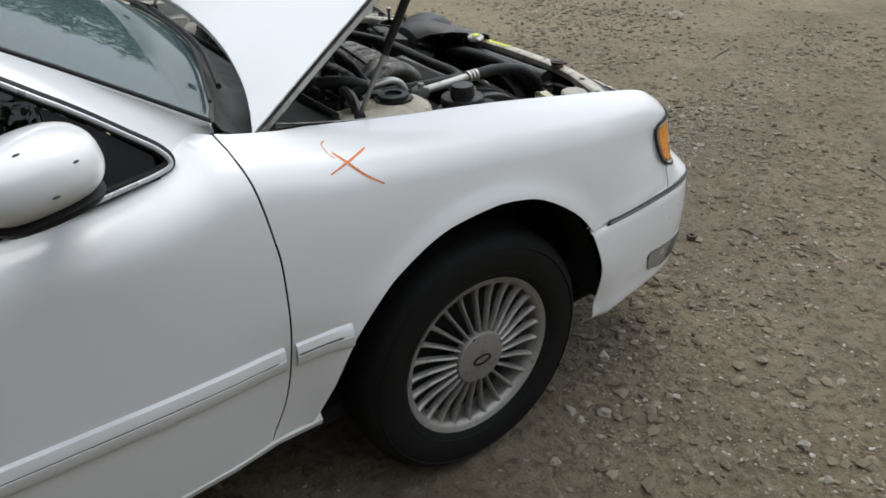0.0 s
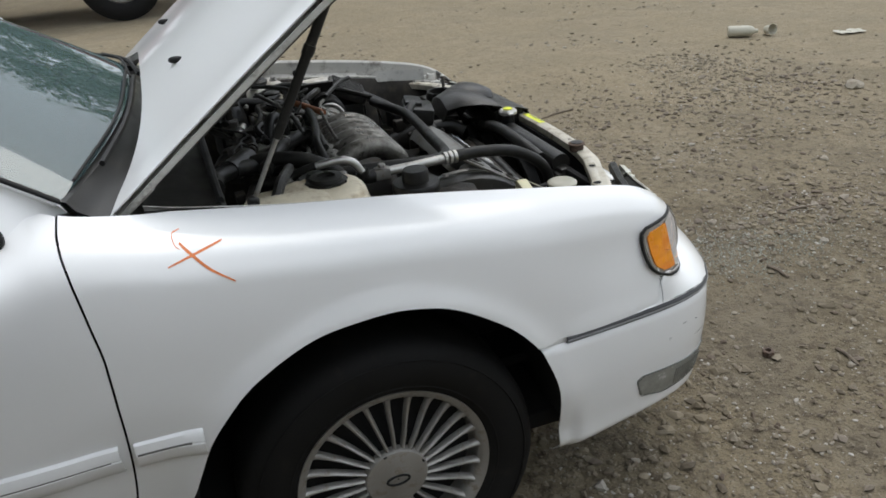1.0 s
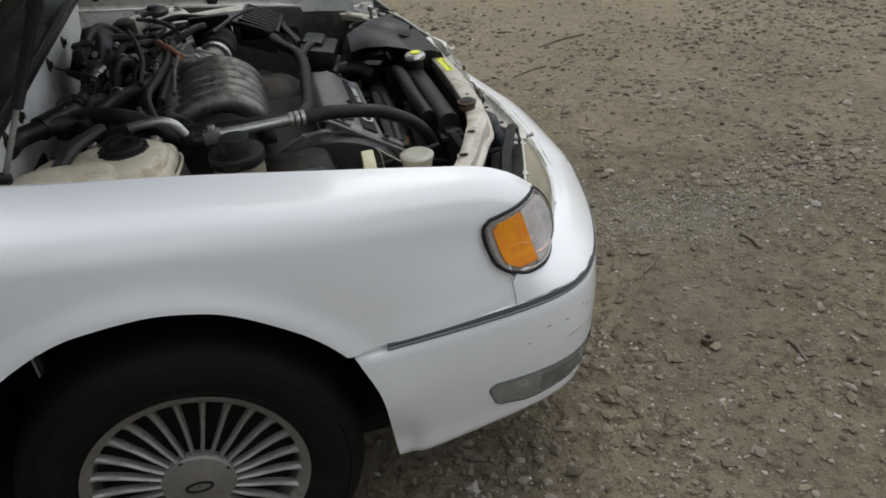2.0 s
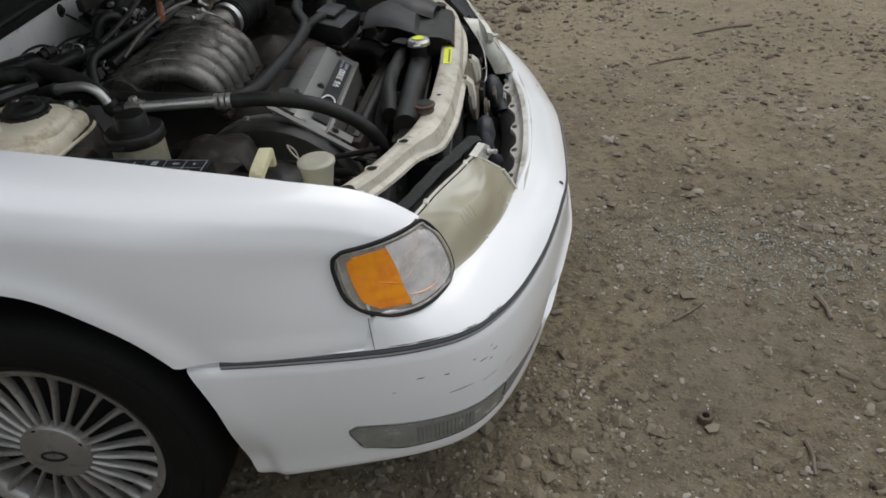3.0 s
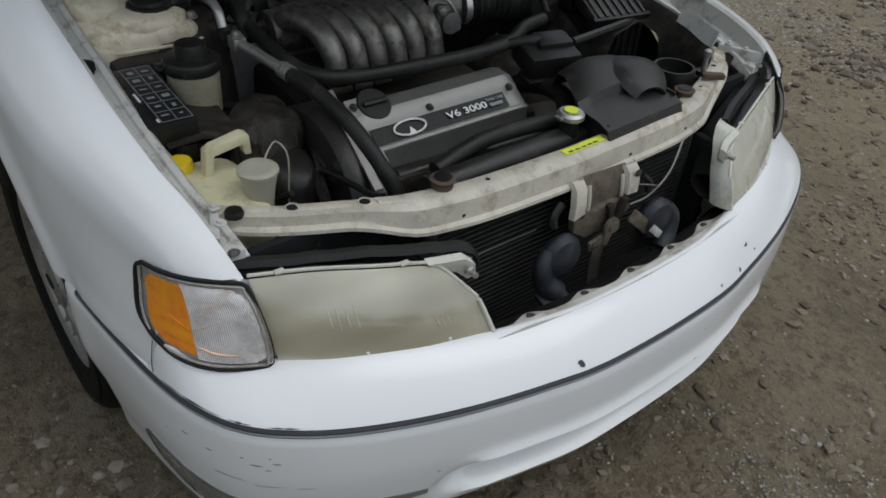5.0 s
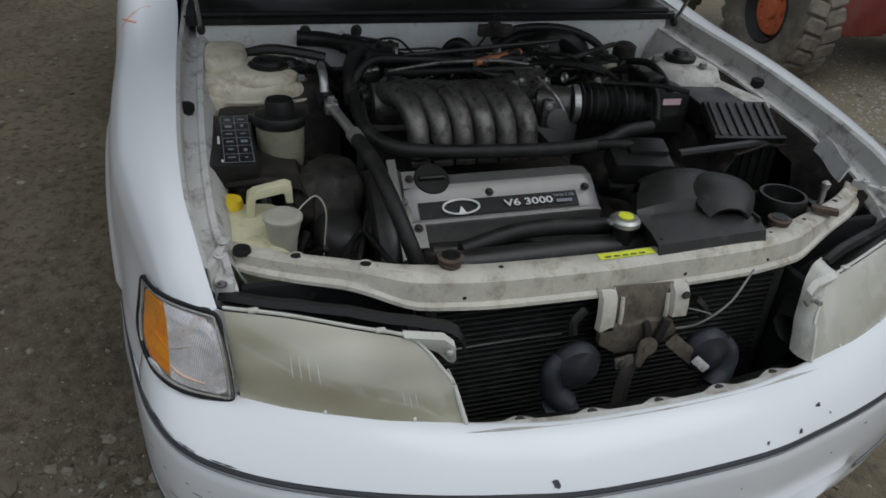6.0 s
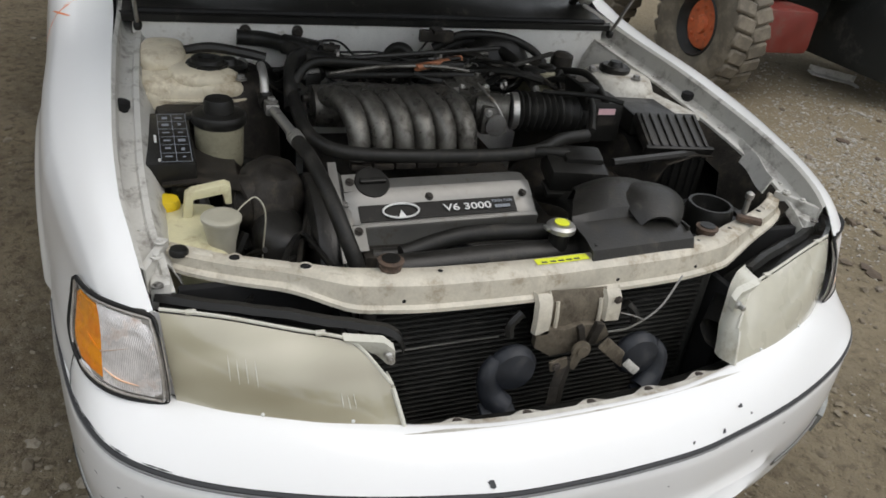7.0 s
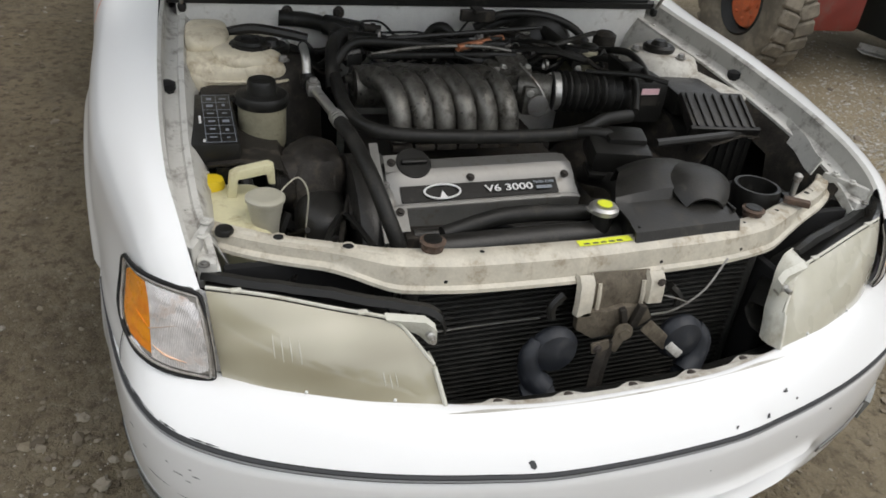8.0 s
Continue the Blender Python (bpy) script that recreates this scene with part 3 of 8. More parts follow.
part("crayon_stroke", stroke([(-0.305, 0.907), (-0.287, 0.891), (-0.263, 0.867), (-0.227, 0.841)], 0.0043), crayon, fender, "orange crayon stroke")
part("crayon_stroke", stroke([(-0.327, 0.883), (-0.287, 0.891), (-0.237, 0.898)], 0.0030), crayon, fender, "orange crayon stroke")
part("crayon_stroke", stroke([(-0.303, 0.919), (-0.315, 0.917), (-0.312, 0.906), (-0.305, 0.901)], 0.0013), crayon, fender, "orange crayon stroke")

# windscreen outline
def screen_base(y):
    return -0.358 - 0.130 * (abs(y) / 0.745) ** 2.2


def screen_point(y, v):
    """y from -1 to 1 across, v from the base to the roof."""
    x = line(screen_base(y * 0.745), -1.21 - 0.02 * y * y, v)
    return Vector((x, y * line(0.745, 0.60, v), line(1.020 - 0.045 * abs(y) ** 2.2, 1.405 - 0.04 * y * y, v) + 0.048 * (1 - 0.6 * y * y) * math.sin(math.pi * v)))


def screen_edge(v):
    return screen_point(1.0, v)


ws = [[screen_point(line(-1, 1, j / 20), i / 14) for j in range(21)] for i in range(15)]

# doors
for k, tag in ((-1, "glossy white front door, closed"), (1, "")):
    flip = (lambda s: s) if k < 0 else mirrored
    door = part("front_door", flip(door_shape(-0.46, -1.50)), paint, car, tag)
    body_strip = []
    for i in range(31):
        x = line(-0.474, -1.48, i / 30)
        prof = [(0.578, 0.0), (0.575, 0.007), (0.566, 0.010), (0.557, 0.0115), (0.5545, 0.009), (0.552, 0.0115), (0.535, 0.011), (0.524, 0.006), (0.520, 0.0)]
        rise = 0.008 + 0.013 * (-0.46 - x)
        body_strip.append([(x, -(body_y(x, z + rise) + o), z + rise) for z, o in prof])
    part("side_moulding", flip(slab(body_strip, 0.002)), paint, door, "white side moulding with a grooved bright line")
    # window frame, glass and sail
    low = [(-0.592, 0.940), (-0.74, 0.917), (-1.10, 0.915), (-1.46, 0.920)]
    high = [(-0.592, 0.945), (-0.70, 1.045), (-1.00, 1.24), (-1.46, 1.33)]
    tilt = lambda z, x: 0.806 - 0.40 * (z - 0.92) + flank(x) - 0.012
    pane, P = [], 24
    for i in range(P + 1):
        x = line(-0.60, -1.46, i / P)
        a, b = smooth(-x, [(-p[0], p[1]) for p in low]), smooth(-x, [(-p[0], p[1]) for p in high])
        pane.append([(x, -tilt(line(a, b, t), x) + 0.006, line(a, b, t)) for t in (0, 0.25, 0.5, 0.75, 1)])
    part("door_glass", flip(slab(pane, 0.004)), side_glass, door, "dark door glass")
    edge = [(-0.74, 0.917), (-0.66, 0.928), (-0.604, 0.936), (-0.578, 0.945), (-0.586, 0.967), (-0.63, 1.003), (-0.74, 1.083), (-1.00, 1.245), (-1.30, 1.315), (-1.48, 1.325)]
    ring = [(x, -tilt(z, x) - 0.002, z) for x, z in edge]
    part("window_seal", flip(tube(ring, 0.010, 8)), seal, door, "black window seal")
    part("window_trim", flip(tube([(x + 0.0, y - 0.008, z) for x, y, z in ring], 0.0045, 8)), chrome_strip, door, "bright window trim")
    part("belt_seal", flip(tube([(-0.60, -tilt(0.936, -0.6) - 0.004, 0.934), (-0.9, -tilt(0.915, -0.9) - 0.004, 0.914), (-1.48, -tilt(0.92, -1.48) - 0.004, 0.916)], 0.009, 8)), seal, door, "black belt seal")
    sail = [[(x, -tilt(z, x) - 0.003, z) for z in (line(a, b, t) for t in (0, 0.5, 1))] for x, a, b in ((-0.60, 0.938, 0.962), (-0.66, 0.930, 1.012), (-0.70, 0.924, 1.040), (-0.74, 0.920, 1.066))]
    part("mirror_sail", flip(slab(sail, 0.004)), seal, door, "black mirror sail panel")
    # door frame and pillar between the window and the windscreen
    lo = spline([(-0.478, 0.733, 0.955), (-0.525, 0.749, 0.953), (-0.575, 0.783, 0.944), (-0.600, tilt(0.985, -0.6), 0.982), (-0.70, tilt(1.057, -0.7) + 0.010, 1.057), (-1.0, tilt(1.25, -1) + 0.010, 1.250), (-1.3, tilt(1.322, -1.3) + 0.008, 1.322), (-1.5, tilt(1.33, -1.5) + 0.006, 1.334)], 6)
    fr = []
    for i, p in enumerate(lo):
        t = i / (len(lo) - 1)
        q = screen_edge(min(1, t * 1.18))
        out = Vector((0, 0.010 * math.sin(math.pi * 0.9 * min(1, t * 6 + 0.1)), 0.006)) * ease(0.04, 0.30, t)
        fr.append([(c.x, -c.y, c.z) for c in (p, p.lerp(q, 0.25) + out * 0.7, p.lerp(q, 0.55) + out, p.lerp(q, 0.85) + out * 0.6, q + Vector((0.004, 0.004, 0.002)), q - Vector((0.012, 0.012, 0.004)))])
    part("door_frame", flip(slab(fr, 0.003)), paint, door)
    sill = [[(x, -(body_y(x, 0.36) - o), z) for o, z in ((0.014, 0.345), (0.005, 0.332), (0.012, 0.318), (0.045, 0.308), (0.11, 0.27))] for x in (line(-0.40, -1.60, i / 12) for i in range(13))]
    part("rocker_sill", flip(slab(sill, 0.003)), paint, car)
    fm = []
    for i in range(13):
        x = line(-0.450, -0.334, i / 12)
        prof = [(0.578, 0.0), (0.574, 0.006), (0.564, 0.0095), (0.557, 0.0115), (0.5545, 0.009), (0.552, 0.0115), (0.535, 0.011), (0.524, 0.006), (0.520, 0.0)]
        fm.append([(x, -(body_y(x, z + 0.006) + lip(x, z + 0.006) + o), z + 0.006) for z, o in prof])
    part("fender_moulding", flip(slab(fm, 0.002)), paint, fender if k < 0 else fender_l)
    fl = [[(x, -(body_y(x, z) + 0.0115 + lip(x, z)), z) for z in (0.5643, 0.5595)] for x in (line(-0.447, -0.356, i / 8) for i in range(9))]
    part("bright_line", flip(slab(fl, 0.001)), strip_grey, fender if k < 0 else fender_l, "grey line in the moulding")
    fl = [[(x, -(body_y(x, z) + 0.0118), z + 0.013 * (-0.46 - x)) for z in (0.5655, 0.5610)] for x in (line(-0.49, -1.48, i / 24) for i in range(25))]
    part("bright_line", flip(slab(fl, 0.001)), strip_grey, door, "grey line in the moulding")

# the rear body: rear door, quarter, roof and tail, plain
rear_rows = []
for i in range(31):
    x = line(-1.503, -3.72, i / 30)
    q = ease(-2.9, -3.75, x)
    rear_rows.append([(x, -(line(0.80, 0.60, q)), 0.93 + 0.03 * q), (x, -(line(0.85, 0.68, q)), 0.885), (x, -line(0.877, 0.73, q), 0.75), (x, -line(0.88, 0.75, q), 0.56), (x, -line(0.868, 0.74, q), 0.40), (x, -line(0.84, 0.72, q), 0.27)])
for side in ((lambda q: q), (lambda q: ([(v[0], -v[1], v[2]) for v in q[0]], q[1]))):
    part("rear_side_panel", skewed(side(slab(rear_rows, 0.004))), paint, car)
    rp = [[(x, -(0.80 - 0.40 * (z - 0.92)), z) for z in (0.92, line(0.92, top, 0.5), top)] for x, top in ((-1.52, 1.325), (-1.9, 1.33), (-2.3, 1.31), (-2.62, 1.19), (-2.95, 0.95))]
    part("rear_side_glass", skewed(side(slab(rp, 0.005))), side_glass, car, "dark rear side glass")
roof = [[(x, y, z - 0.05 * (y / 0.62) ** 2) for y in (-0.63, -0.5, -0.25, 0, 0.25, 0.5, 0.63)] for x, z in ((-1.26, 1.41), (-1.4, 1.432), (-1.8, 1.445), (-2.2, 1.425), (-2.35, 1.40))]
part("roof", skewed(slab(roof, 0.01)), paint, car)
rear_glass = [[(x, y * w, z - 0.04 * (y / 0.62) ** 2) for y in (-0.63, -0.3, 0, 0.3, 0.63)] for x, z, w in ((-2.35, 1.40, 1.0), (-2.7, 1.22, 1.06), (-2.98, 1.03, 1.12))]
part("rear_window", skewed(slab(rear_glass, 0.005)), side_glass, car, "dark rear window")
lid = [[(x, y, z - 0.03 * (y / 0.7) ** 2) for y in (-0.70, -0.4, 0, 0.4, 0.70)] for x, z in ((-2.96, 1.03), (-3.3, 1.02), (-3.68, 0.985), (-3.73, 0.93), (-3.76, 0.55), (-3.74, 0.28))]
part("trunk_lid", skewed(slab(lid, 0.01)), paint, car)
part("floor_pan", skewed(box((-1.55, 0, 0.255), (4.2, 1.5, 0.05), 0.02)), dark, car, "dark underbody")
part("dashboard", skewed(box((-0.92, 0, 0.90), (0.42, 1.40, 0.14), 0.05)), interior, car, "dark dashboard")
for y in (-0.36, 0.36):
    part("front_seat", skewed(join(box((-1.72, y, 0.86), (0.16, 0.46, 0.62), 0.06), box((-1.45, y, 0.55), (0.5, 0.5, 0.2), 0.06))), interior, car, "dark fabric seat")

# windscreen and cowl
part("windscreen", fitted(slab(ws, 0.005)), windscreen, car, "tinted windscreen reflecting trees and sky")
edge = [(p[0] + 0.004, p[1] + 0.004, p[2] + 0.003) for p in (ws[i][0] for i in range(15))]
part("screen_seal", tube(edge, 0.006, 8, 2), seal, car, "black windscreen seal")
part("screen_seal", mirrored(tube(edge, 0.006, 8, 2)), seal, car, "black windscreen seal")
cowl = []
for j in range(31):
    y = line(-0.735, 0.735, j / 30)
    b, q = screen_base(y), (abs(y) / 0.735) ** 2
    up = 0.030 * (1 - q)
    cowl.append([(b - 0.02, y, 0.982 + up), (b + 0.008, y, 0.974 + up), (b + 0.02, y, 0.955 + up), (b + 0.05, y, 0.935 + up), (b + 0.085, y, 0.93 + up * 0.6), (line(b + 0.085, -0.235, 0.6), y, 0.924), (-0.240, y, 0.914), (-0.228, y, 0.917), (-0.219, y, 0.910), (-0.219, y, 0.895)])
part("cowl_panel", fitted(slab(cowl, 0.003)), black, car, "dusty black cowl panel below the windscreen")
cs = [(-0.228, y, 0.918) for y in (line(-0.70, 0.70, j / 16) for j in range(17))]
part("cowl_seal", fitted(tube(cs, 0.008, 8, 3)), seal, car, "black rubber cowl seal")
for a, b, c in ((-0.60, -0.35, 0.02), (0.10, 0.35, 0.64)):
    arm = [screen_point(y / 0.745, v) + Vector((0.012, 0, 0.010)) for y, v in ((a, -0.015), (b, -0.006), (c, 0.0))]
    wp = part("wiper", fitted(tube(arm, 0.006, 6)), seal, car, "black wiper lying on the screen")
    part("wiper_blade", fitted(tube([screen_point(y / 0.745, v) + Vector((0.006, 0, 0.010)) for y, v in ((a - 0.08, 0.002), (b, 0.008), (c + 0.06, 0.012))], 0.0035, 6)), seal, wp)

# the open hood
HOOD_A = radians(38.0)
def hood_point(u, y, off=0.0):
    """u: metres from the rear edge along the panel; y: across; off: outwards."""
    w = y / 0.74
    lean = HOOD_A - radians(3.0) * (u / 1.15)
    x = -0.326 - 0.087 * abs(w) ** 3.6 + u * math.cos(lean)
    z = 1.062 - 0.117 * w * w * (1 - 0.25 * u) + u * math.sin(lean)
    return Vector((x - off * math.sin(lean), y, z + off * math.cos(lean)))


def hood_half(u):
    return 0.742 - 0.055 * (u / 1.15) ** 3


HL = 1.14
hp = [[hood_point(u, t * hood_half(u), 0) - Vector((0, 0, 0.007)) * (abs(t) > 0.995) for t in (line(-1, 1, j / 32) for j in range(33))] for u in (line(0.0, HL, i / 24) for i in range(25))]
hood = part("hood", fitted(slab(hp, -0.0025)), paint, car, "white hood held open on gas struts")
for k in (-1, 1):
    fl = []
    for i in range(25):
        u = line(0.0, HL, i / 24)
        h = hood_half(u)
        fl.append([hood_point(u, k * h, -0.016), hood_point(u, k * (h - 0.002), -0.026), hood_point(u, k * (h - 0.014), -0.030), hood_point(u, k * (h - 0.05), -0.030), hood_point(u, k * (h - 0.06), -0.012)])
    part("hood_flange", fitted(slab(fl, 0.002)), apron_paint, hood, "folded hood edge")
    bar = tube([hood_point(u, k * (hood_half(u) - 0.10), -0.030) for u in (0.05, 0.4, 0.8, 1.05)], 0.022, 8)
    part("hood_rib", fitted(bar), dusty, hood)
    part("hinge", fitted(join(tube([(-0.40, k * 0.66, 0.90), (-0.36, k * 0.665, 0.955), (-0.30, k * 0.66, 0.995)], 0.012, 6), box((-0.38, k * 0.665, 0.885), (0.10, 0.012, 0.06), 0.003))), black, hood, "black hood hinge")
fl = [[hood_point(u, y, o) for u, o in ((HL, 0), (HL + 0.006, -0.012), (HL - 0.004, -0.03), (HL - 0.05, -0.03))] for y in (line(-0.68, 0.68, j / 16) for j in range(17))]
part("hood_flange", fitted(slab(fl, 0.002)), apron_paint, hood)
pad = [[hood_point(u, y, -0.018 - 0.004 * math.sin(u * 19) * math.sin(y * 15)) for y in (line(-0.62, 0.62, j / 24) for j in range(25))] for u in (line(0.06, 1.06, i / 20) for i in range(21))]
part("insulation_pad", fitted(slab(pad, -0.008)), dark, hood, "black quilted insulation pad under the hood")
rear = [[hood_point(u, y, o) for u, o in ((0.0, -0.004), (-0.006, -0.016), (0.004, -0.028), (0.07, -0.03))] for y in (line(-0.73, 0.73, j / 24) for j in range(25))]
part("hood_flange", fitted(slab(rear, 0.002)), apron_paint, hood)
for u, y in ((0.11, -0.31), (0.11, 0.31)):
    noz = part("washer_nozzle", fitted(blob(hood_point(u, y, 0.004), (0.016, 0.010, 0.007), 2.5, 12, 8)), seal, hood, "black washer nozzle")
for k in (-1, 1):
    a, b = Vector((-0.172, -0.690, 0.900)), Vector((0.048, -0.712, 1.315))
    if k > 0:
        a, b = across(a), across(b)
    st = part("gas_strut", tube([a.lerp(b, 0.28), a.lerp(b, 1.0)], 0.0092, 12, 4), black, car, "black gas strut with a bright rod")
    part("strut_rod", tube([a, a.lerp(b, 0.30)], 0.0048, 10, 3), steel, st, "steel strut rod")
    part("strut_end", blob(a, (0.012, 0.010, 0.012), 2.4, 12, 8), black, st)
    part("strut_end", blob(b, (0.014, 0.012, 0.014), 2.4, 12, 8), black, st)
    part("strut_collar", tube([a.lerp(b, 0.62), a.lerp(b, 0.66)], 0.0112, 12, 2), black, st)

# door mirror
mirror_shape = moved(blob((0, 0, 0), (0.088, 0.125, 0.053), 2.5, 32, 20), Matrix.Translation((-0.785, -0.975, 1.052)) @ Matrix.Rotation(radians(-12), 4, "X") @ Matrix.Rotation(radians(-10), 4, "Y"))
mir = part("door_mirror", mirror_shape, paint, car, "white door mirror housing with small chips")
part("mirror_skirt", moved(blob((0, 0, -0.046), (0.074, 0.105, 0.016), 2.6, 24, 8), Matrix.Translation((-0.785, -0.975, 1.052)) @ Matrix.Rotation(radians(-12), 4, "X") @ Matrix.Rotation(radians(-10), 4, "Y")), seal, mir, "black mirror skirt")
part("mirror_foot", tube([(-0.74, -0.79, 0.955), (-0.765, -0.86, 0.972), (-0.775, -0.92, 1.000)], 0.026, 10), seal, mir, "black mirror foot")
part("mirror_glass", box((-0.868, -0.985, 1.05), (0.004, 0.19, 0.12), 0.002), reflector, mir, "mirror glass")
mm = Matrix.Translation((-0.785, -0.975, 1.052)) @ Matrix.Rotation(radians(-12), 4, "X") @ Matrix.Rotation(radians(-10), 4, "Y")
for x, z, r in ((-0.006, 0.040, 0.0050), (0.048, 0.010, 0.0045), (0.010, -0.018, 0.0050)):
    y = -0.125 * (1 - abs(x / 0.088) ** 2.5 - abs(z / 0.053) ** 2.5) ** (1 / 2.5)
    part("paint_chip", moved(blob((x, y, z), (r, 0.002, r * 0.35), 2, 8, 6), mm), scuff, mir, "dark paint chip")
mir2 = part("door_mirror", mirrored(mirror_shape), paint, car, "white door mirror housing")
part("mirror_foot", mirrored(tube([(-0.74, -0.79, 0.955), (-0.765, -0.86, 0.972), (-0.775, -0.92, 1.000)], 0.026, 10)), seal, mir2)

# ---- front end: bumper, lamps, radiator support ----
HALF_PLAN = [(0.330, 0.858), (0.373, 0.854), (0.50, 0.834), (0.637, 0.806), (0.72, 0.778), (0.785, 0.736), (0.832, 0.672), (0.872, 0.580), (0.910, 0.445), (0.938, 0.280), (0.951, 0.130)]
OUTLINE = spline([(x, -y, 0) for x, y in HALF_PLAN] + [tuple(across((x, -y, 0))) for x, y in reversed(HALF_PLAN)], 30)
RUN = [0.0]
for a, b in zip(OUTLINE, OUTLINE[1:]):
    RUN.append(RUN[-1] + (b - a).length)


def right_of(p):
    """The same point of the outline on the car's right side."""
    return across(p) if p[1] > CENTRE + SKEW * p[0] else p


def plan(s):
    """The bumper's outline from above at the rub strip: s from -1 (right) to 1 (left). Point and outward normal."""
    d = (max(-1, min(1, s)) + 1) / 2 * RUN[-1]
    i = min(len(RUN) - 2, max(0, int(np.searchsorted(RUN, d)) - 1))
    p = OUTLINE[i].lerp(OUTLINE[i + 1], (d - RUN[i]) / (RUN[i + 1] - RUN[i]))
    t = (OUTLINE[min(i + 4, len(OUTLINE) - 1)] - OUTLINE[max(i - 3, 0)]).normalized()
    return p, Vector((t.y, -t.x, 0))


fine = [k / 1500 for k in range(-1500, 1501)]
STN = [-1 + 2 * k / 170 for k in range(171)]


def station(x=None, y=None, right=True):
    side = -1 if right else 1
    pick = [s for s in fine if s * side > 0]
    key = (lambda s: abs(right_of(plan(s)[0]).x - x)) if x is not None else (lambda s: abs(abs(right_of(plan(s)[0]).y) - y))
    return min(pick[::5], key=key)


def strip_z(s):
    """Height of the rub strip: it sags towards the middle of the bumper."""
    return smooth(abs(right_of(plan(s)[0]).y), [(0, 0.497), (0.3, 0.502), (0.55, 0.514), (0.72, 0.529), (0.80, 0.540), (0.862, 0.548)])


def bumper_skin(s, z):
    """Point on the bumper's face at outline station s and height z, with its relief."""
    p, n = plan(s)
    q = right_of(p)
    off = smooth(z, [(0.20, -0.055), (0.232, -0.022), (0.25, -0.010), (0.30, -0.006), (0.36, 0.002), (0.44, 0.008), (0.51, 0.006), (0.535, 0.002), (0.555, -0.002)])
    front = ease(0.475, 0.40, abs(q.y) + 1.1 * min(0.06, abs(z - 0.335)) ** 1.2)
    scoop = front * ease(0.395, 0.345, z) * ease(0.275, 0.30, z)
    ridge = front * math.exp(-((z - 0.405) / 0.012) ** 2)
    lowlip = front * math.exp(-((z - 0.285) / 0.014) ** 2)
    off += -0.038 * scoop + 0.011 * ridge + 0.010 * lowlip
    off -= 0.03 * ease(0.45, 0.36, q.x) * ease(0.42, 0.28, z) * 0.6
    return p + n * off + Vector((0, 0, z + (strip_z(s) - 0.5365) * ease(0.30, 0.50, z) + 0.032 * ease(0.36, 0.20, z) * (0.3 + 0.7 * ease(0.36, 0.70, q.x))))


def top_edge(s):
    """The upper inner edge of the bumper: how far in from the outline, and its height."""
    p, n = plan(s)
    q = right_of(p)
    front = ease(0.60, 0.25, abs(q.y))
    o = smooth(q.x, [(0.60, 0.006), (0.64, 0.010), (0.67, 0.022), (0.70, 0.038), (0.75, 0.070), (0.80, 0.088)]) - 0.003 * front
    z = line(0.5495 + strip_z(s) - 0.5365, 0.613, ease(0.630, 0.638, q.x)) - 0.022 * ease(0.64, 0.76, q.x) - 0.020 * front
    return o, z


HTS = [0.200, 0.222, 0.236, 0.25, 0.262, 0.275, 0.288, 0.30, 0.312, 0.325, 0.338, 0.352, 0.366, 0.38, 0.392, 0.405, 0.418, 0.432, 0.45, 0.47, 0.49, 0.51, 0.523]
rows = []
for s in STN:
    p, n = plan(s)
    row = [bumper_skin(s, z) + Vector((smooth(z, [(0.20, 0.060), (0.30, 0.050), (0.42, 0.038), (0.53, 0.0)]) * ease(0.46, 0.33, right_of(p).x), 0, 0)) for z in HTS]
    zs = strip_z(s) - 0.5365
    row += [p + n * 0.001 + Vector((0, 0, 0.527 + zs)), p + n * -0.004 + Vector((0, 0, 0.530 + zs)), p + n * -0.004 + Vector((0, 0, 0.543 + zs)), p + n * 0.001 + Vector((0, 0, 0.546 + zs))]
    o, zt = top_edge(s)
    for t in (0.06, 0.16, 0.32, 0.5, 0.68, 0.84, 0.95, 1.0):
        row.append(p - n * (o * t) + Vector((0, 0, 0.548 + zs + (zt - 0.548 - zs) * (1 - (1 - t) ** 1.7))))
    row.append(p - n * (o + 0.006) + Vector((0, 0, zt - 0.004)))
    row.append(p - n * (o + 0.014) + Vector((0, 0, zt - 0.016)))
    rows.append(row)
bumper = part("bumper_cover", slab(rows, -0.003), paint, car, "white front bumper cover with scuffs and chips")
ends = [k for k, s in enumerate(STN) if right_of(plan(s)[0]).x > 0.378]
strip = []
for s in STN[ends[0]:ends[-1] + 1]:
    p, n = plan(s)
    strip.append([p + n * o + Vector((0, 0, z + strip_z(s) - 0.5365)) for o, z in ((-0.003, 0.5305), (0.002, 0.5308), (0.0035, 0.533), (0.0035, 0.5355), (0.001, 0.536), (0.001, 0.5375), (0.0035, 0.538), (0.0035, 0.5405), (0.002, 0.5425), (-0.003, 0.543))])
part("rub_strip", slab(strip, 0.002), strip_dark, bumper, "grey grooved rub strip")
line_rows = [[plan(s)[0] + plan(s)[1] * 0.0058 + Vector((0, 0, z + strip_z(s) - 0.5365)) for z in (0.5348, 0.5386)] for s in STN[ends[0]:ends[-1] + 1]]
part("strip_inlay", slab(line_rows, 0.0008), inlay_grey, bumper, "bright line in the rub strip")

# seam between bumper and fender, ahead of the arch
for flip in ((lambda q: q), mirrored):
    p = plan(station(x=0.634))[0]
    seam = [(p.x + 0.004, p.y + 0.0005, 0.547), (p.x + 0.002, p.y + 0.002, 0.575), (p.x - 0.002, p.y + 0.010, 0.608)]
    part("panel_seam", flip(tube(seam, 0.0007, 5)), scuff, bumper)

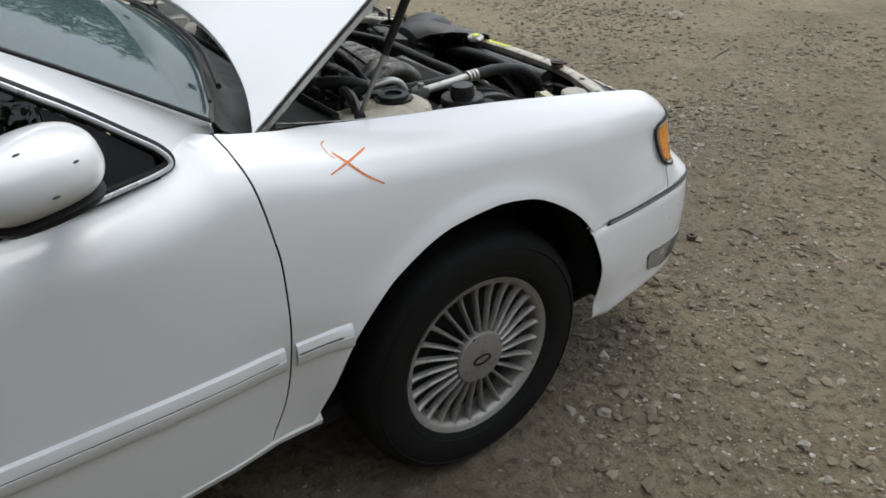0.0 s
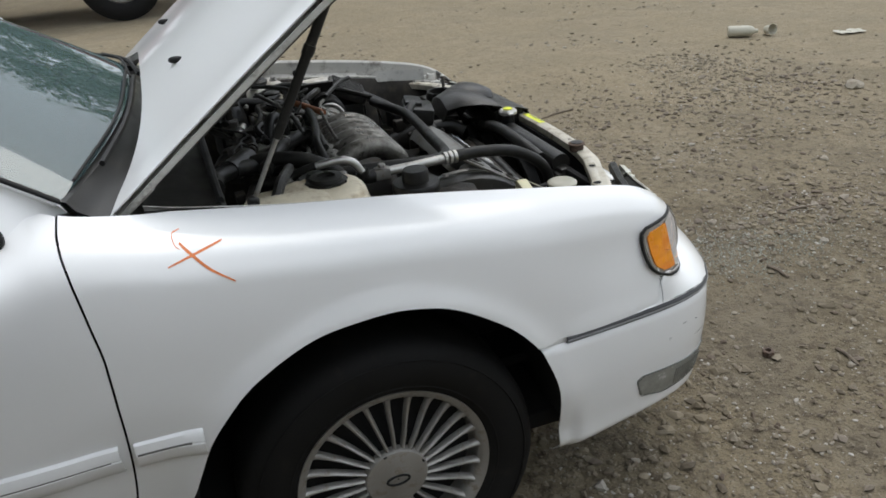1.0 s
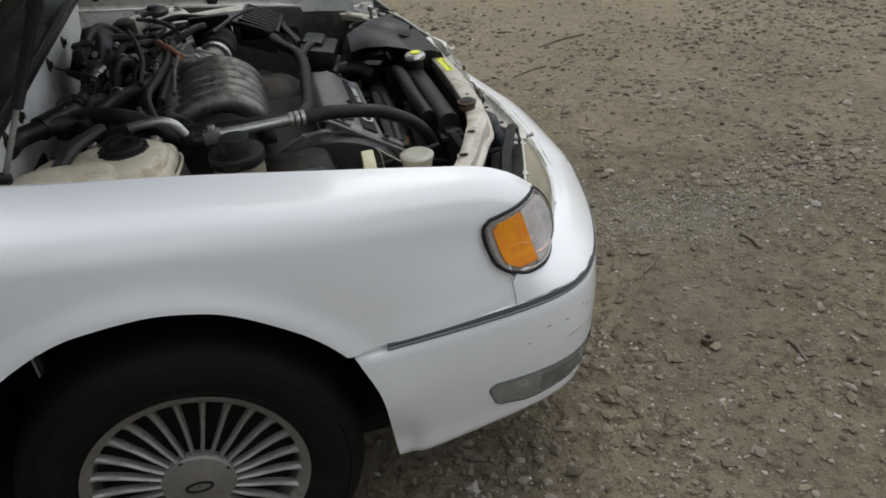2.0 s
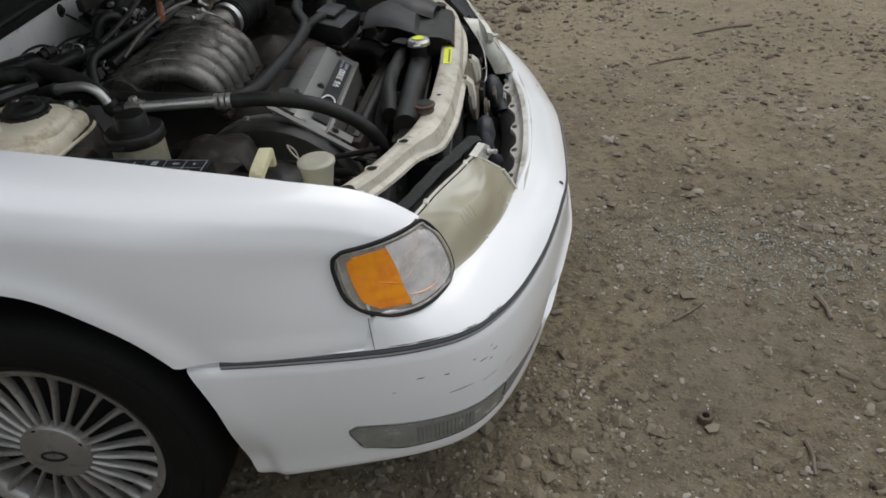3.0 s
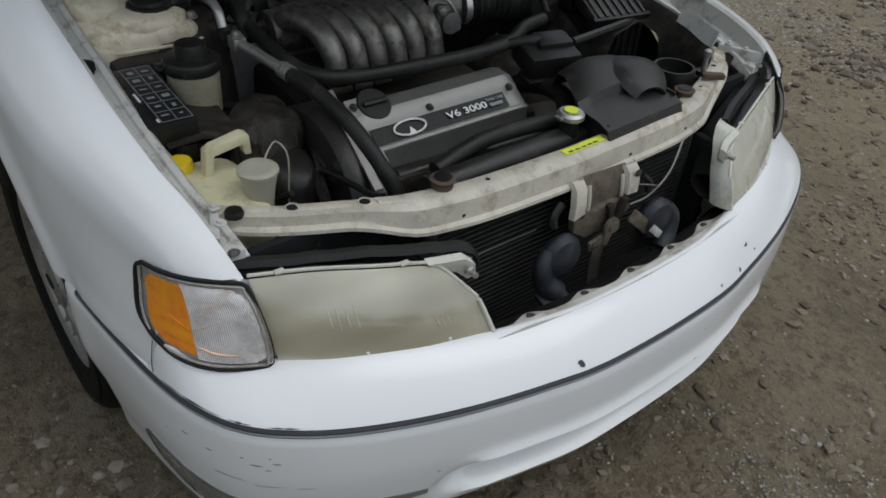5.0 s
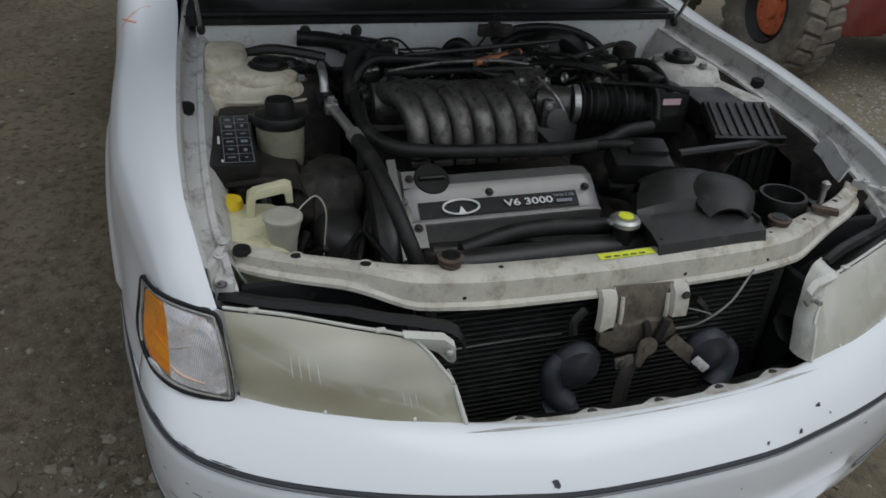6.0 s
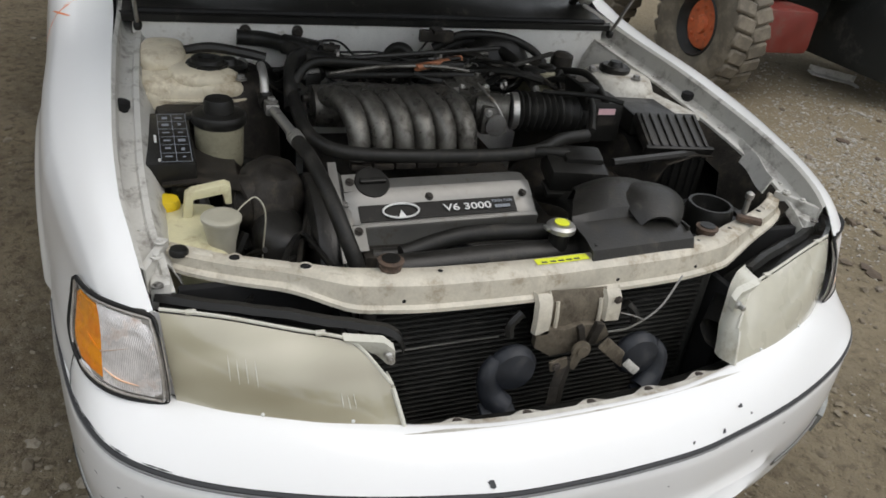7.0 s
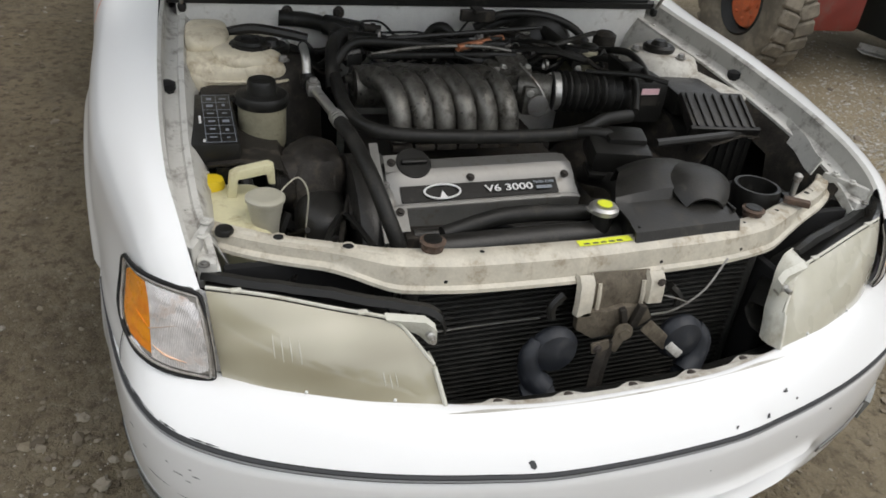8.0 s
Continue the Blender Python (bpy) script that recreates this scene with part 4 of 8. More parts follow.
# fog lamps set into the bumper's corners, and the slots that continue them
def skin_patch(s0, s1, lo, hi, off, n=24, m=5):
    rows = []
    for i in range(n + 1):
        t = i / n
        s = line(s0, s1, t)
        a, b = lo(t), hi(t)
        row = []
        for j in range(m + 1):
            z = line(a, b, j / m)
            row.append(bumper_skin(s, z) + plan(s)[1] * off)
        rows.append(row)
    return rows


for k in (True, False):
    s0, s1 = station(x=0.574, right=k), station(y=0.665, right=k)
    lo = lambda t: 0.364 - 0.050 * (1 - (1 - min(1, t / 0.07)) ** 2) - 0.023 * ease(0.07, 0.30, t)
    hi = lambda t: 0.372 + 0.010 * (1 - (1 - min(1, t / 0.05)) ** 2) - 0.026 * t
    fog = part("fog_lamp", slab(skin_patch(s0, s1, lo, hi, 0.002), -0.012), fog_glass, bumper, "grey ribbed fog lamp")
    ribs = join(*[tube([bumper_skin(line(s0, s1, t), z) + plan(line(s0, s1, t))[1] * 0.004 for z in (line(lo(t), hi(t), 0.15), line(lo(t), hi(t), 0.85))], 0.0012, 5, 2) for t in (line(0.38, 0.72, i / 14) for i in range(15))])
    part("lens_ribs", ribs, fog_glass, fog)
    rim = [bumper_skin(line(s0, s1, t), lo(t)) + plan(line(s0, s1, t))[1] * 0.003 for t in (i / 16 for i in range(17))]
    rim += [bumper_skin(line(s0, s1, t), hi(t)) + plan(line(s0, s1, t))[1] * 0.003 for t in (1 - i / 16 for i in range(17))] + [rim[0]]
    part("lamp_rim", tube(rim, 0.0007, 6, 1), seal, fog, "dark lamp rim")
    s2, s3 = station(y=0.660, right=k), station(y=0.475, right=k)
    part("bumper_slot", slab(skin_patch(s2, s3, lambda t: line(0.292, 0.318, t), lambda t: line(0.354, 0.338, t), 0.0015), -0.003), strip_grey, bumper, "grey slot in the lower bumper")

# scuffs and chips
def chip(y, z, w, h, right=True, x=None):
    s = station(x=x, right=right) if x is not None else station(y=abs(y), right=y < 0)
    p = bumper_skin(s, z)
    n = plan(s)[1]
    t = Vector((-n.y, n.x, 0))
    out = []
    for i in range(9):
        a = 2 * math.pi * i / 9
        r = 0.6 + 0.5 * random.random()
        out.append(station_near(p + t * (math.cos(a) * w * r), z + math.sin(a) * h * r))
    c = p + n * 0.0012
    return [c] + out, [(0, 1 + i, 1 + (i + 1) % 9) for i in range(9)]


def station_near(q, z):
    s = min(fine[::4], key=lambda s: (plan(s)[0].x - q.x) ** 2 + (plan(s)[0].y - q.y) ** 2)
    return bumper_skin(s, z) + plan(s)[1] * 0.0009


CHIPS = [(-0.785, 0.475, 0.012, 0.0020), (-0.765, 0.470, 0.008, 0.0018), (-0.735, 0.480, 0.005, 0.002), (-0.70, 0.487, 0.004, 0.0015), (-0.752, 0.425, 0.046, 0.0014), (-0.705, 0.418, 0.030, 0.0013), (-0.66, 0.414, 0.022, 0.0011), (-0.718, 0.468, 0.016, 0.0020), (-0.695, 0.476, 0.010, 0.0018), (-0.705, 0.460, 0.008, 0.0014),
         (-0.80, 0.452, 0.006, 0.0015), (0.335, 0.470, 0.004, 0.004), (0.12, 0.480, 0.003, 0.002),
         (-0.46, 0.40, 0.006, 0.002), (-0.10, 0.30, 0.012, 0.003), (0.10, 0.40, 0.009, 0.002), (0.42, 0.50, 0.006, 0.003), (-0.76, 0.35, 0.004, 0.001)]
for y, z, w, h in CHIPS:
    part("paint_chip", chip(y, z, w * 0.75, h * 0.7), scuff, bumper, "dark chip in the paint", flat=True)
def shelf_chip(y, o, w):
    """A chip through the paint on the shelf above the rub strip, o in from its edge."""
    r = random.Random(int(1000 * (y + 2)))
    s0 = station(y=abs(y), right=y < 0)
    pts = []
    for k in range(10):
        a = 2 * math.pi * k / 10
        q = r.uniform(0.35, 1.0) * w
        s = s0 + math.cos(a) * q * 2 / RUN[-1]
        p, n = plan(s)
        ot, zt = top_edge(s)
        zs = strip_z(s) - 0.5365
        t = max(0.02, min(0.6, (o + math.sin(a) * q * 0.55) / ot))
        pts.append(p - n * (ot * t) + Vector((0, 0, 0.5488 + zs + (zt - 0.548 - zs) * (1 - (1 - t) ** 1.7))) + n * 0.0006)
    c = sum(pts, Vector()) / 10
    return [c] + pts, [(0, 1 + k, 1 + (k + 1) % 10) for k in range(10)]


for y, o, w in ((-0.206, 0.006, 0.011), (0.160, 0.006, 0.005), (0.235, 0.005, 0.007), (0.292, 0.024, 0.008), (0.315, 0.010, 0.004)):
    part("paint_chip", shelf_chip(y, o, w), strip_dark, bumper, "dark chip in the paint", flat=True)
for y0, y1 in ((0.800, 0.752), (0.744, 0.722), (0.700, 0.664)):
    edge_ = []
    for i in range(9):
        s = line(station(y=y0), station(y=y1), i / 8)
        p, n = plan(s)
        edge_.append(p + n * 0.0004 + Vector((0, 0, 0.5482 + strip_z(s) - 0.5365)))
    part("worn_edge", tube(edge_, lambda t: 0.0003 + 0.0011 * abs(math.sin(7 * t + 40 * y0)) * math.sin(math.pi * t), 6, 3), strip_dark, bumper, "paint worn through above the strip")

# mounting flange with rusty bolts along the bumper's upper edge
flange = []
for i in range(61):
    y = line(-0.335, 0.335, i / 60)
    x = 0.846 - 0.26 * y * y
    tab = 0.5 + 0.5 * math.cos(2 * math.pi * (y - 0.018) / 0.1225)
    flange.append([(x + 0.024, y, 0.568), (x + 0.004, y, 0.568), (x - 0.002, y, 0.556), (x - 0.006 - 0.008 * tab ** 2, y, 0.550), (x - 0.012 - 0.014 * tab ** 2, y, 0.548), (x - 0.014 - 0.014 * tab ** 2, y, 0.536)])
part("bumper_flange", skewed(slab(flange, 0.002), 1.0), paint_dirty, bumper, "soiled scalloped bumper flange")
for i in range(5):
    y = 0.018 + (i - 2) * 0.1225
    part("flange_bolt", skewed(hexbolt((0.831 - 0.26 * y * y, y, 0.5505), 0.0060, 0.003), 1.0), rust_dark, bumper, "rusty bolt")
stiff = [[(0.838 - 0.26 * y * y - o, y, z) for o, z in ((0, 0.540), (0.03, 0.535), (0.04, 0.525), (0.04, 0.48))] for y in (line(-0.37, 0.37, i / 24) for i in range(25))]
part("bumper_stiffener", skewed(slab(stiff, 0.003), 1.0), black, bumper, "black strip behind the bumper flange")
# undertray behind the bumper
tray = [[(plan(s)[0] - plan(s)[1] * o) + Vector((0, 0, z)) for o, z in ((0.05, 0.285), (0.12, 0.262), (0.26, 0.255))] for s in STN[30:-30:5]]
part("undertray", slab(tray, 0.003), dark, bumper, "dark splash tray")


# corner lamps
def corner_point(u, v, off=0.0):
    """u along the lamp from its rear edge to the headlight, v from top to bottom; the right-hand lamp."""
    lf = spline([(0.585, 0.787, 0.725), (0.589, 0.793, 0.688), (0.602, 0.800, 0.649), (0.630, 0.7975, 0.613)], 8)
    rt = spline([(0.710, 0.676, 0.721), (0.734, 0.664, 0.690), (0.7485, 0.6575, 0.650), (0.754, 0.6565, 0.615), (0.750, 0.661, 0.588)], 6)
    a = lf[min(24, round(v * 24))]
    b = rt[min(24, round(v * 24))]
    c = a.lerp(b, u)
    bul = math.sin(math.pi * u)
    out = Vector((0.62, 0.76, 0.15))
    z = 0.004 * bul * (1 - v) - 0.012 * bul * v
    c = c + out * (0.026 * bul + off + 0.006 * ease(0.8, 1.0, u) * math.sin(math.pi * v)) + Vector((0, 0, z))
    return Vector((c.x, -c.y, c.z))


def corner_lamp(flip):
    lamp = part("corner_lamp", flip(slab([[corner_point(line(0.05, 0.97, i / 16), line(0.05, 0.95, j / 12), -0.022) for j in range(13)] for i in range(17)], 0.01)), reflector, car, "corner lamp with amber and clear lens in a black gasket")
    part("lens_border", flip(slab([[corner_point(line(0.03, 0.985, i / 24), line(0.03, 0.97, j / 24), -0.0035) for j in range(25)] for i in range(25)], 0.003)), border_grey, lamp, "smoky grey lens border")
    part("amber_lens", flip(slab([[corner_point(line(0.105, 0.47, i / 20), line(0.115 + 0.10 * max(0.0, 1 - i / 5) ** 2.2, 0.895 - 0.16 * max(0.0, 1 - i / 7) ** 2.2, j / 24), 0.0) for j in range(25)] for i in range(21)], 0.004)), amber, lamp, "amber turn signal lens")
    rows = []
    for i in range(97):
        u = line(0.47, 0.945, i / 96)
        r_ = max(0.0, (i - 78) / 18) ** 2.2
        rows.append([corner_point(u, line(0.10 + 0.08 * r_, 0.91 - 0.10 * r_, j / 24), 0.00035 * math.sin(i * math.pi / 1.5)) for j in range(25)])
    for pts in (((0.30, 0.50), (0.38, 0.56), (0.46, 0.60)),):
        part("amber_facet", flip(tube([corner_point(u, v, 0.0004) for u, v in pts], lambda t: 0.0003 + 0.0009 * math.sin(math.pi * t), 6)), amber_deep, lamp)
    part("clear_lens", flip(slab(rows, 0.003)), side_lens, lamp, "clear ribbed side lens")
    streak = tube([corner_point(u, v, 0.0008) for u, v in ((0.46, 0.60), (0.58, 0.52), (0.72, 0.40))], lambda t: 0.0003 + 0.0007 * (1 - t), 6)
    part("amber_streak", flip(streak), streak_tan, lamp)
    # a coloured streak in place of the amber reflected in the lens
    streak = tube([corner_point(u, v, 0.0008) for u, v in ((0.48, 0.76), (0.62, 0.80), (0.78, 0.80))], lambda t: 0.0004 + 0.0013 * math.sin(math.pi * t), 6)
    part("amber_streak", flip(streak), amber_glow, lamp)
    ring = [(0.09, 0.0), (0.2, 0), (0.35, 0), (0.5, 0), (0.65, 0), (0.8, 0), (0.95, 0), (1, 0.03), (1, 0.15), (1, 0.3), (1, 0.5), (1, 0.7), (1, 0.85), (1, 0.97), (0.95, 1), (0.8, 1), (0.65, 1), (0.5, 1), (0.35, 1), (0.22, 0.99), (0.12, 0.96), (0.05, 0.90), (0.01, 0.80), (0, 0.65), (0, 0.5), (0, 0.35), (0, 0.2), (0.012, 0.09), (0.045, 0.025), (0.09, 0.0)]
    ring = [corner_point(u, v, 0.001) for u, v in ring]
    part("gasket", flip(tube(ring, lambda t: 0.0036 - 0.0026 * ease(0.24, 0.31, t) * ease(0.50, 0.44, t), 8, 3)), seal, lamp, "black rubber gasket")
    inner = [corner_point(u, 0.055, 0.001) for u in (line(0.05, 0.97, i / 10) for i in range(11))] + [corner_point(0.965, v, 0.001) for v in (line(0.1, 0.94, i / 8) for i in range(9))] + [corner_point(u, 0.945, 0.001) for u in (line(0.92, 0.05, i / 10) for i in range(11))] + [corner_point(0.045, v, 0.001) for v in (line(0.9, 0.055, i / 8) for i in range(9))]
    part("lens_rim", flip(tube(inner, 0.0022, 6, 2)), border_grey, lamp, "grey lens rim")


corner_lamp(lambda s: s)
corner_lamp(mirrored)


# headlights
def head_point(u, v, off=0.0):
    """u from the outer to the inner end, v from the top to the bottom edge; the right-hand headlight."""
    top = spline([(0.706, 0.668, 0.722), (0.728, 0.58, 0.715), (0.752, 0.485, 0.700), (0.775, 0.405, 0.690), (0.796, 0.352, 0.672)], 8)
    bot = spline([(0.753, 0.651, 0.587), (0.794, 0.570, 0.584), (0.828, 0.463, 0.580), (0.843, 0.382, 0.578), (0.852, 0.324, 0.577)], 8)
    a, b = top[min(32, round(u * 32))], bot[min(32, round(u * 32))]
    v += (1 - v) * 0.45 * max(0.0, (u - 0.75) / 0.25) ** 1.8
    c = a.lerp(b, v)
    c += Vector((0.80, 0.10, 0.58)) * (0.020 * math.sin(math.pi * (0.15 + 0.75 * v)) * (0.35 + 0.65 * math.sin(math.pi * min(1, u + 0.12))) - 0.009 + off)
    return Vector((c.x, -c.y, c.z))


def headlight(flip, label):
    lens = [[head_point(i / 32, j / 14) for j in range(15)] for i in range(33)]
    lamp = part("headlight", flip(slab(lens, 0.006)), lens_pale if "cream" in label else lens_old, car, label)
    back = []
    for i in range(17):
        u = i / 16
        row = [head_point(u, 0, 0)] + [head_point(u, v, 0) + Vector((-0.075 - 0.02 * math.sin(math.pi * v), 0, -0.012 + 0.02 * (v - 0.5))) for v in (0.0, 0.25, 0.5, 0.75, 1.0)] + [head_point(u, 1, 0)]
        back.append(row)
    shell = grid(back)
    edge_ = [head_point(1, j / 8) for j in range(9)]
    deep = 0.044
    if "cream" in label:
        edge_ = [head_point(0.70 + 0.04 * j, 0) for j in range(8)] + edge_[1:]
        deep = 0.046
    side_in = [[p + Vector((-deep * w, (0.006 if deep > 0.045 else 0.001) * math.sin(math.pi * w), -0.004 * w + (0.012 * w if deep > 0.045 and p.z > 0.64 else 0))) for w in (0, 0.15, 0.4, 0.7, 1.0)] for p in edge_]
    part("lamp_housing", flip(shell), black, lamp, "black lamp housing")
    part("lamp_side", flip(slab(side_in, 0.003)), lens_side, lamp, "cream lamp side wall")
    lip_ = [head_point(i / 16, 0, 0.003) + Vector((-0.006, 0, 0.002)) for i in range(17)]
    part("lens_lip", flip(tube(lip_, 0.003, 6, 2)), lens_side, lamp, "raised lens lip")
    lip_ = [head_point(1, j / 8, 0.001) for j in range(9)]
    part("lens_lip", flip(tube(lip_, 0.004, 6, 2)), lens_side, lamp, "raised lens lip")
    for u in (0.11, 0.62):
        part("lens_clip", flip(box(head_point(u, 0, 0.004) + Vector((-0.006, 0, 0.003)), (0.010, 0.016, 0.005), 0.002)), lens_side, lamp, "lens clip")
    for u, v in ((0.33, 0.93), (0.70, 0.94)):
        part("lens_pip", flip(blob(head_point(u, v, 0.001), (0.003, 0.003, 0.003), 2, 8, 6)), white_ink, lamp)
    # fluted patches showing through the lens
    for u0, v0, v1, n in ((0.25, 0.36, 0.62, 4), (0.65, 0.62, 0.78, 3)) if "cream" not in label else ():
        for q in range(n):
            u = u0 + q * 0.03125
            part("lens_flute", flip(tube([head_point(u, line(v0, v1, t) + 0.02 * (q % 2), 0.0003) for t in (0, 0.5, 1)], lambda t: 0.0002 + 0.00065 * math.sin(math.pi * t), 6)), lens_side, lamp)
    br = [(0.777, -0.410, 0.694), (0.790, -0.350, 0.692), (0.796, -0.334, 0.680), (0.798, -0.333, 0.660), (0.790, -0.342, 0.650), (0.782, -0.358, 0.664), (0.772, -0.40, 0.682)]
    f1 = [Vector(p) for p in br]
    face = ([*f1, *[p + Vector((-0.014, 0, 0.004)) for p in f1]], [tuple(range(7)), tuple(reversed(range(7, 14)))] + [(i, (i + 1) % 7, (i + 1) % 7 + 7, i + 7) for i in range(7)])
    tab = part("lamp_bracket", flip(face), lens_side, lamp, "cream lamp bracket")
    part("adjuster_bolt", flip(join(lathe([(0.008, 0), (0.008, 0.006), (0.005, 0.008), (0.005, 0.02)], 10, (0.792, -0.343, 0.671), "x"))), bright, tab, "bright adjuster bolt")


headlight(lambda s: s, "hazy yellowed headlight lens")
headlight(mirrored, "hazy yellowed headlight in a cream housing")

# rubber seals lying over the headlights
for flip in ((lambda s: s), mirrored):
    rows = []
    path = spline([(0.655, -0.672, 0.727), (0.682, -0.60, 0.724), (0.708, -0.50, 0.717), (0.735, -0.42, 0.711), (0.755, -0.362, 0.708), (0.770, -0.328, 0.702), (0.778, -0.316, 0.676)][:7 if flip is not mirrored else 4], 6)
    for i, p in enumerate(path):
        d = (path[min(i + 1, len(path) - 1)] - path[max(i - 1, 0)]).normalized()
        q = Vector((-0.8, d.x, 0.25)).normalized() * 0.5
        w = 0.011 - 0.004 * ease(0.7, 1, i / len(path))
        p = p + Vector((0, 0, 0.002 * noise.noise(p * 40) - 0.009))
        rows.append([p - q * w * 1.3 - Vector((0, 0, 0.004)), p - q * w * 0.3 + Vector((0, 0, 0.002)), p + q * w * 1.4 - Vector((0, 0, 0.002)), p + q * w * 2.2 - Vector((0, 0, 0.012))])
    part("headlight_seal", flip(slab(rows, 0.004)), black, car, "black rubber seal above the headlight")
    part("seal_bolt", flip(hexbolt((0.658, -0.668, 0.737), 0.006, 0.005)), steel, car, "seal bolt")

# radiator support beam
RS = [(-0.665, 0.545, 0.742), (-0.635, 0.572, 0.745), (-0.56, 0.613, 0.747), (-0.447, 0.656, 0.748), (-0.37, 0.683, 0.746), (-0.24, 0.696, 0.745), (-0.06, 0.692, 0.746), (0.05, 0.683, 0.747)]
RS += [(q.y, q.x, q.z) for q in (across((x, y, z)) for y, x, z in reversed(RS[:6]))]
def beam_x(y):
    return smooth(y, [(p[0], p[1]) for p in RS])


rows = []
for i in range(67):
    y = line(RS[0][0], RS[-1][0], i / 66)
    x, z = beam_x(y), 0.747
    end = ease(0.50, 0.36, abs(y - 0.0))
    w = 0.022 + 0.006 * end
    dip = 0.036 * end + 0.010 * (1 - end)
    rows.append([(x - w, y, z - 0.020), (x - w, y, z - 0.003), (x - w + 0.004, y, z), (x - 0.004, y, z), (x + 0.004, y, z - 0.002 * end), (x + 0.016, y, z - 0.010 * end),
                 (x + 0.019, y, z - 0.014 - 0.2 * dip), (x + 0.022, y, z - 0.006 - dip), (x + 0.030, y, z - 0.010 - dip), (x + 0.031, y, z - 0.016 - dip)])
beam = part("radiator_support", slab(rows, 0.002), beam_paint, car, "grimy cream-white steel radiator support beam")
for y, r in ((-0.60, 0.004), (-0.552, 0.0095), (-0.50, 0.003), (-0.447, 0.009), (-0.234, 0.0045), (0.22, 0.004), (0.40, 0.004), (0.52, 0.006), (0.30, 0.003)):
    x = beam_x(y) - 0.010
    hole = part("beam_hole", lathe([(r, 0), (r * 0.4, 0.0004)], 16, (x, y, 0.7476)), dark, beam, "dark round hole")
    if r > 0.008:
        part("hole_rim", lathe([(r, 0.0), (r * 1.08, 0.0016), (r * 1.25, 0.0016), (r * 1.4, 0)], 18, (x, y, 0.7472), full=False), beam_paint, beam)
for y in (-0.50, -0.30, 0.10, 0.28):
    part("beam_hole", lathe([(0.0035, 0), (0.0015, 0.0004)], 12, (beam_x(y) + 0.0215, y, 0.712), "x"), dark, beam, "dark round hole")
for y0, y1 in ((-0.625, -0.585), (-0.545, -0.47), (-0.43, -0.385), (0.45, 0.50), (0.54, 0.60)):
    emb = [[(beam_x(y) + o, y, 0.7468 + h) for o, h in ((-0.020, 0), (-0.017, 0.0022), (-0.003, 0.0022), (0.0, 0))] for y in (line(y0, y1, i / 8) for i in range(9))]
    part("embossing", slab(emb, 0.001), beam_paint, beam)
part("rubber_plug", lathe([(0.015, -0.002), (0.015, 0.004), (0.013, 0.008), (0.004, 0.009)], 20, (0.581, -0.635, 0.747)), black, beam, "black rubber plug")
label_rows = [[(beam_x(y) + o, y, 0.7484) for o in (-0.020, -0.002)] for y in (line(-0.06, 0.045, i / 6) for i in range(7))]
lab = part("sticker", slab(label_rows, 0.0004), sticker, beam, "lime yellow warning sticker")
for y in (-0.045, -0.028, -0.012, 0.004, 0.02):
    part("sticker_print", box((beam_x(y) - 0.007, y, 0.7490), (0.004, 0.011, 0.0004), 0), scuff, lab)
for at_ in ((0.668, -0.314, 0.757), (0.612, 0.338, 0.752)):
    hk = part("hood_bumper", lathe([(0.017, -0.014), (0.019, -0.006), (0.016, 0.0), (0.021, 0.002), (0.022, 0.006), (0.014, 0.009), (0.011, 0.006), (0.003, 0.006)], 20, at_), rust, beam, "rusty mount with a rubber bush")
    part("bush", lathe([(0.0155, 0.006), (0.0155, 0.010), (0.005, 0.011)], 16, at_), black, hk, "black rubber bush")
part("beam_tab", box((0.592, 0.452, 0.757), (0.018, 0.05, 0.012), 0.003, Matrix.Rotation(radians(-35), 3, "Z")), rust, beam, "rusty tab")
post_ = part("beam_post", join(lathe([(0.012, 0), (0.012, 0.008), (0.006, 0.010), (0.006, 0.045), (0.009, 0.046), (0.009, 0.056), (0.004, 0.060)], 12, (0.545, 0.480, 0.735))), steel, beam, "steel post")
part("post_foot", box((0.545, 0.480, 0.740), (0.034, 0.030, 0.012), 0.004), black, post_)
# end brackets where the beam meets the fenders
for flip in ((lambda q: q), mirrored):
    part("end_bracket", flip(join(box((0.60, -0.672, 0.735), (0.10, 0.014, 0.05), 0.004, Matrix.Rotation(-0.35, 3, "Z")), box((0.642, -0.664, 0.715), (0.03, 0.03, 0.045), 0.005))), apron_paint, beam, "bracket between beam and fender")
    for x, y, z in ((0.615, -0.668, 0.762), (0.575, -0.662, 0.764)):
        part("bracket_bolt", flip(hexbolt((x, y, z), 0.006, 0.006)), apron_paint, beam)

# hood latch bracket: a stained web between two cream flanges, with the greasy mechanism below
hung = lambda q: moved(q, Matrix.Translation((0.011, -0.010, 0.005)))
web = [[(0.7135 + q, y, z) for q, z in ((-0.006, 0.707), (0.002, 0.689), (0.006, 0.664), (0.007, 0.638))] for y in (line(-0.030, 0.078, i / 6) for i in range(7))]
latch = part("latch_bracket", hung(slab(web, 0.003)), latch_brown, car, "cream and brown-stained hood latch bracket")
for y0, y1, low in ((-0.062, -0.028, 0.634), (0.070, 0.106, 0.650)):
    fl = []
    for y, o in ((y0, 0.002), (y0 + 0.004, 0.013), (y1 - 0.005, 0.013), (y1, 0.002)):
        fl.append([(0.713 + o + q, y, z) for q, z in ((-0.012, 0.706), (0.001, 0.694), (0.006, line(0.70, low, 0.6)), (0.006, low))])
    part("latch_flange", hung(slab(fl, 0.003)), beam_paint, latch, "soiled cream bracket flange")
for y in (-0.018, 0.066):
    part("web_fold", hung(tube([(0.7165, y, 0.690), (0.7225, y, 0.664), (0.7235, y, 0.640)], 0.004, 6)), beam_paint, latch)
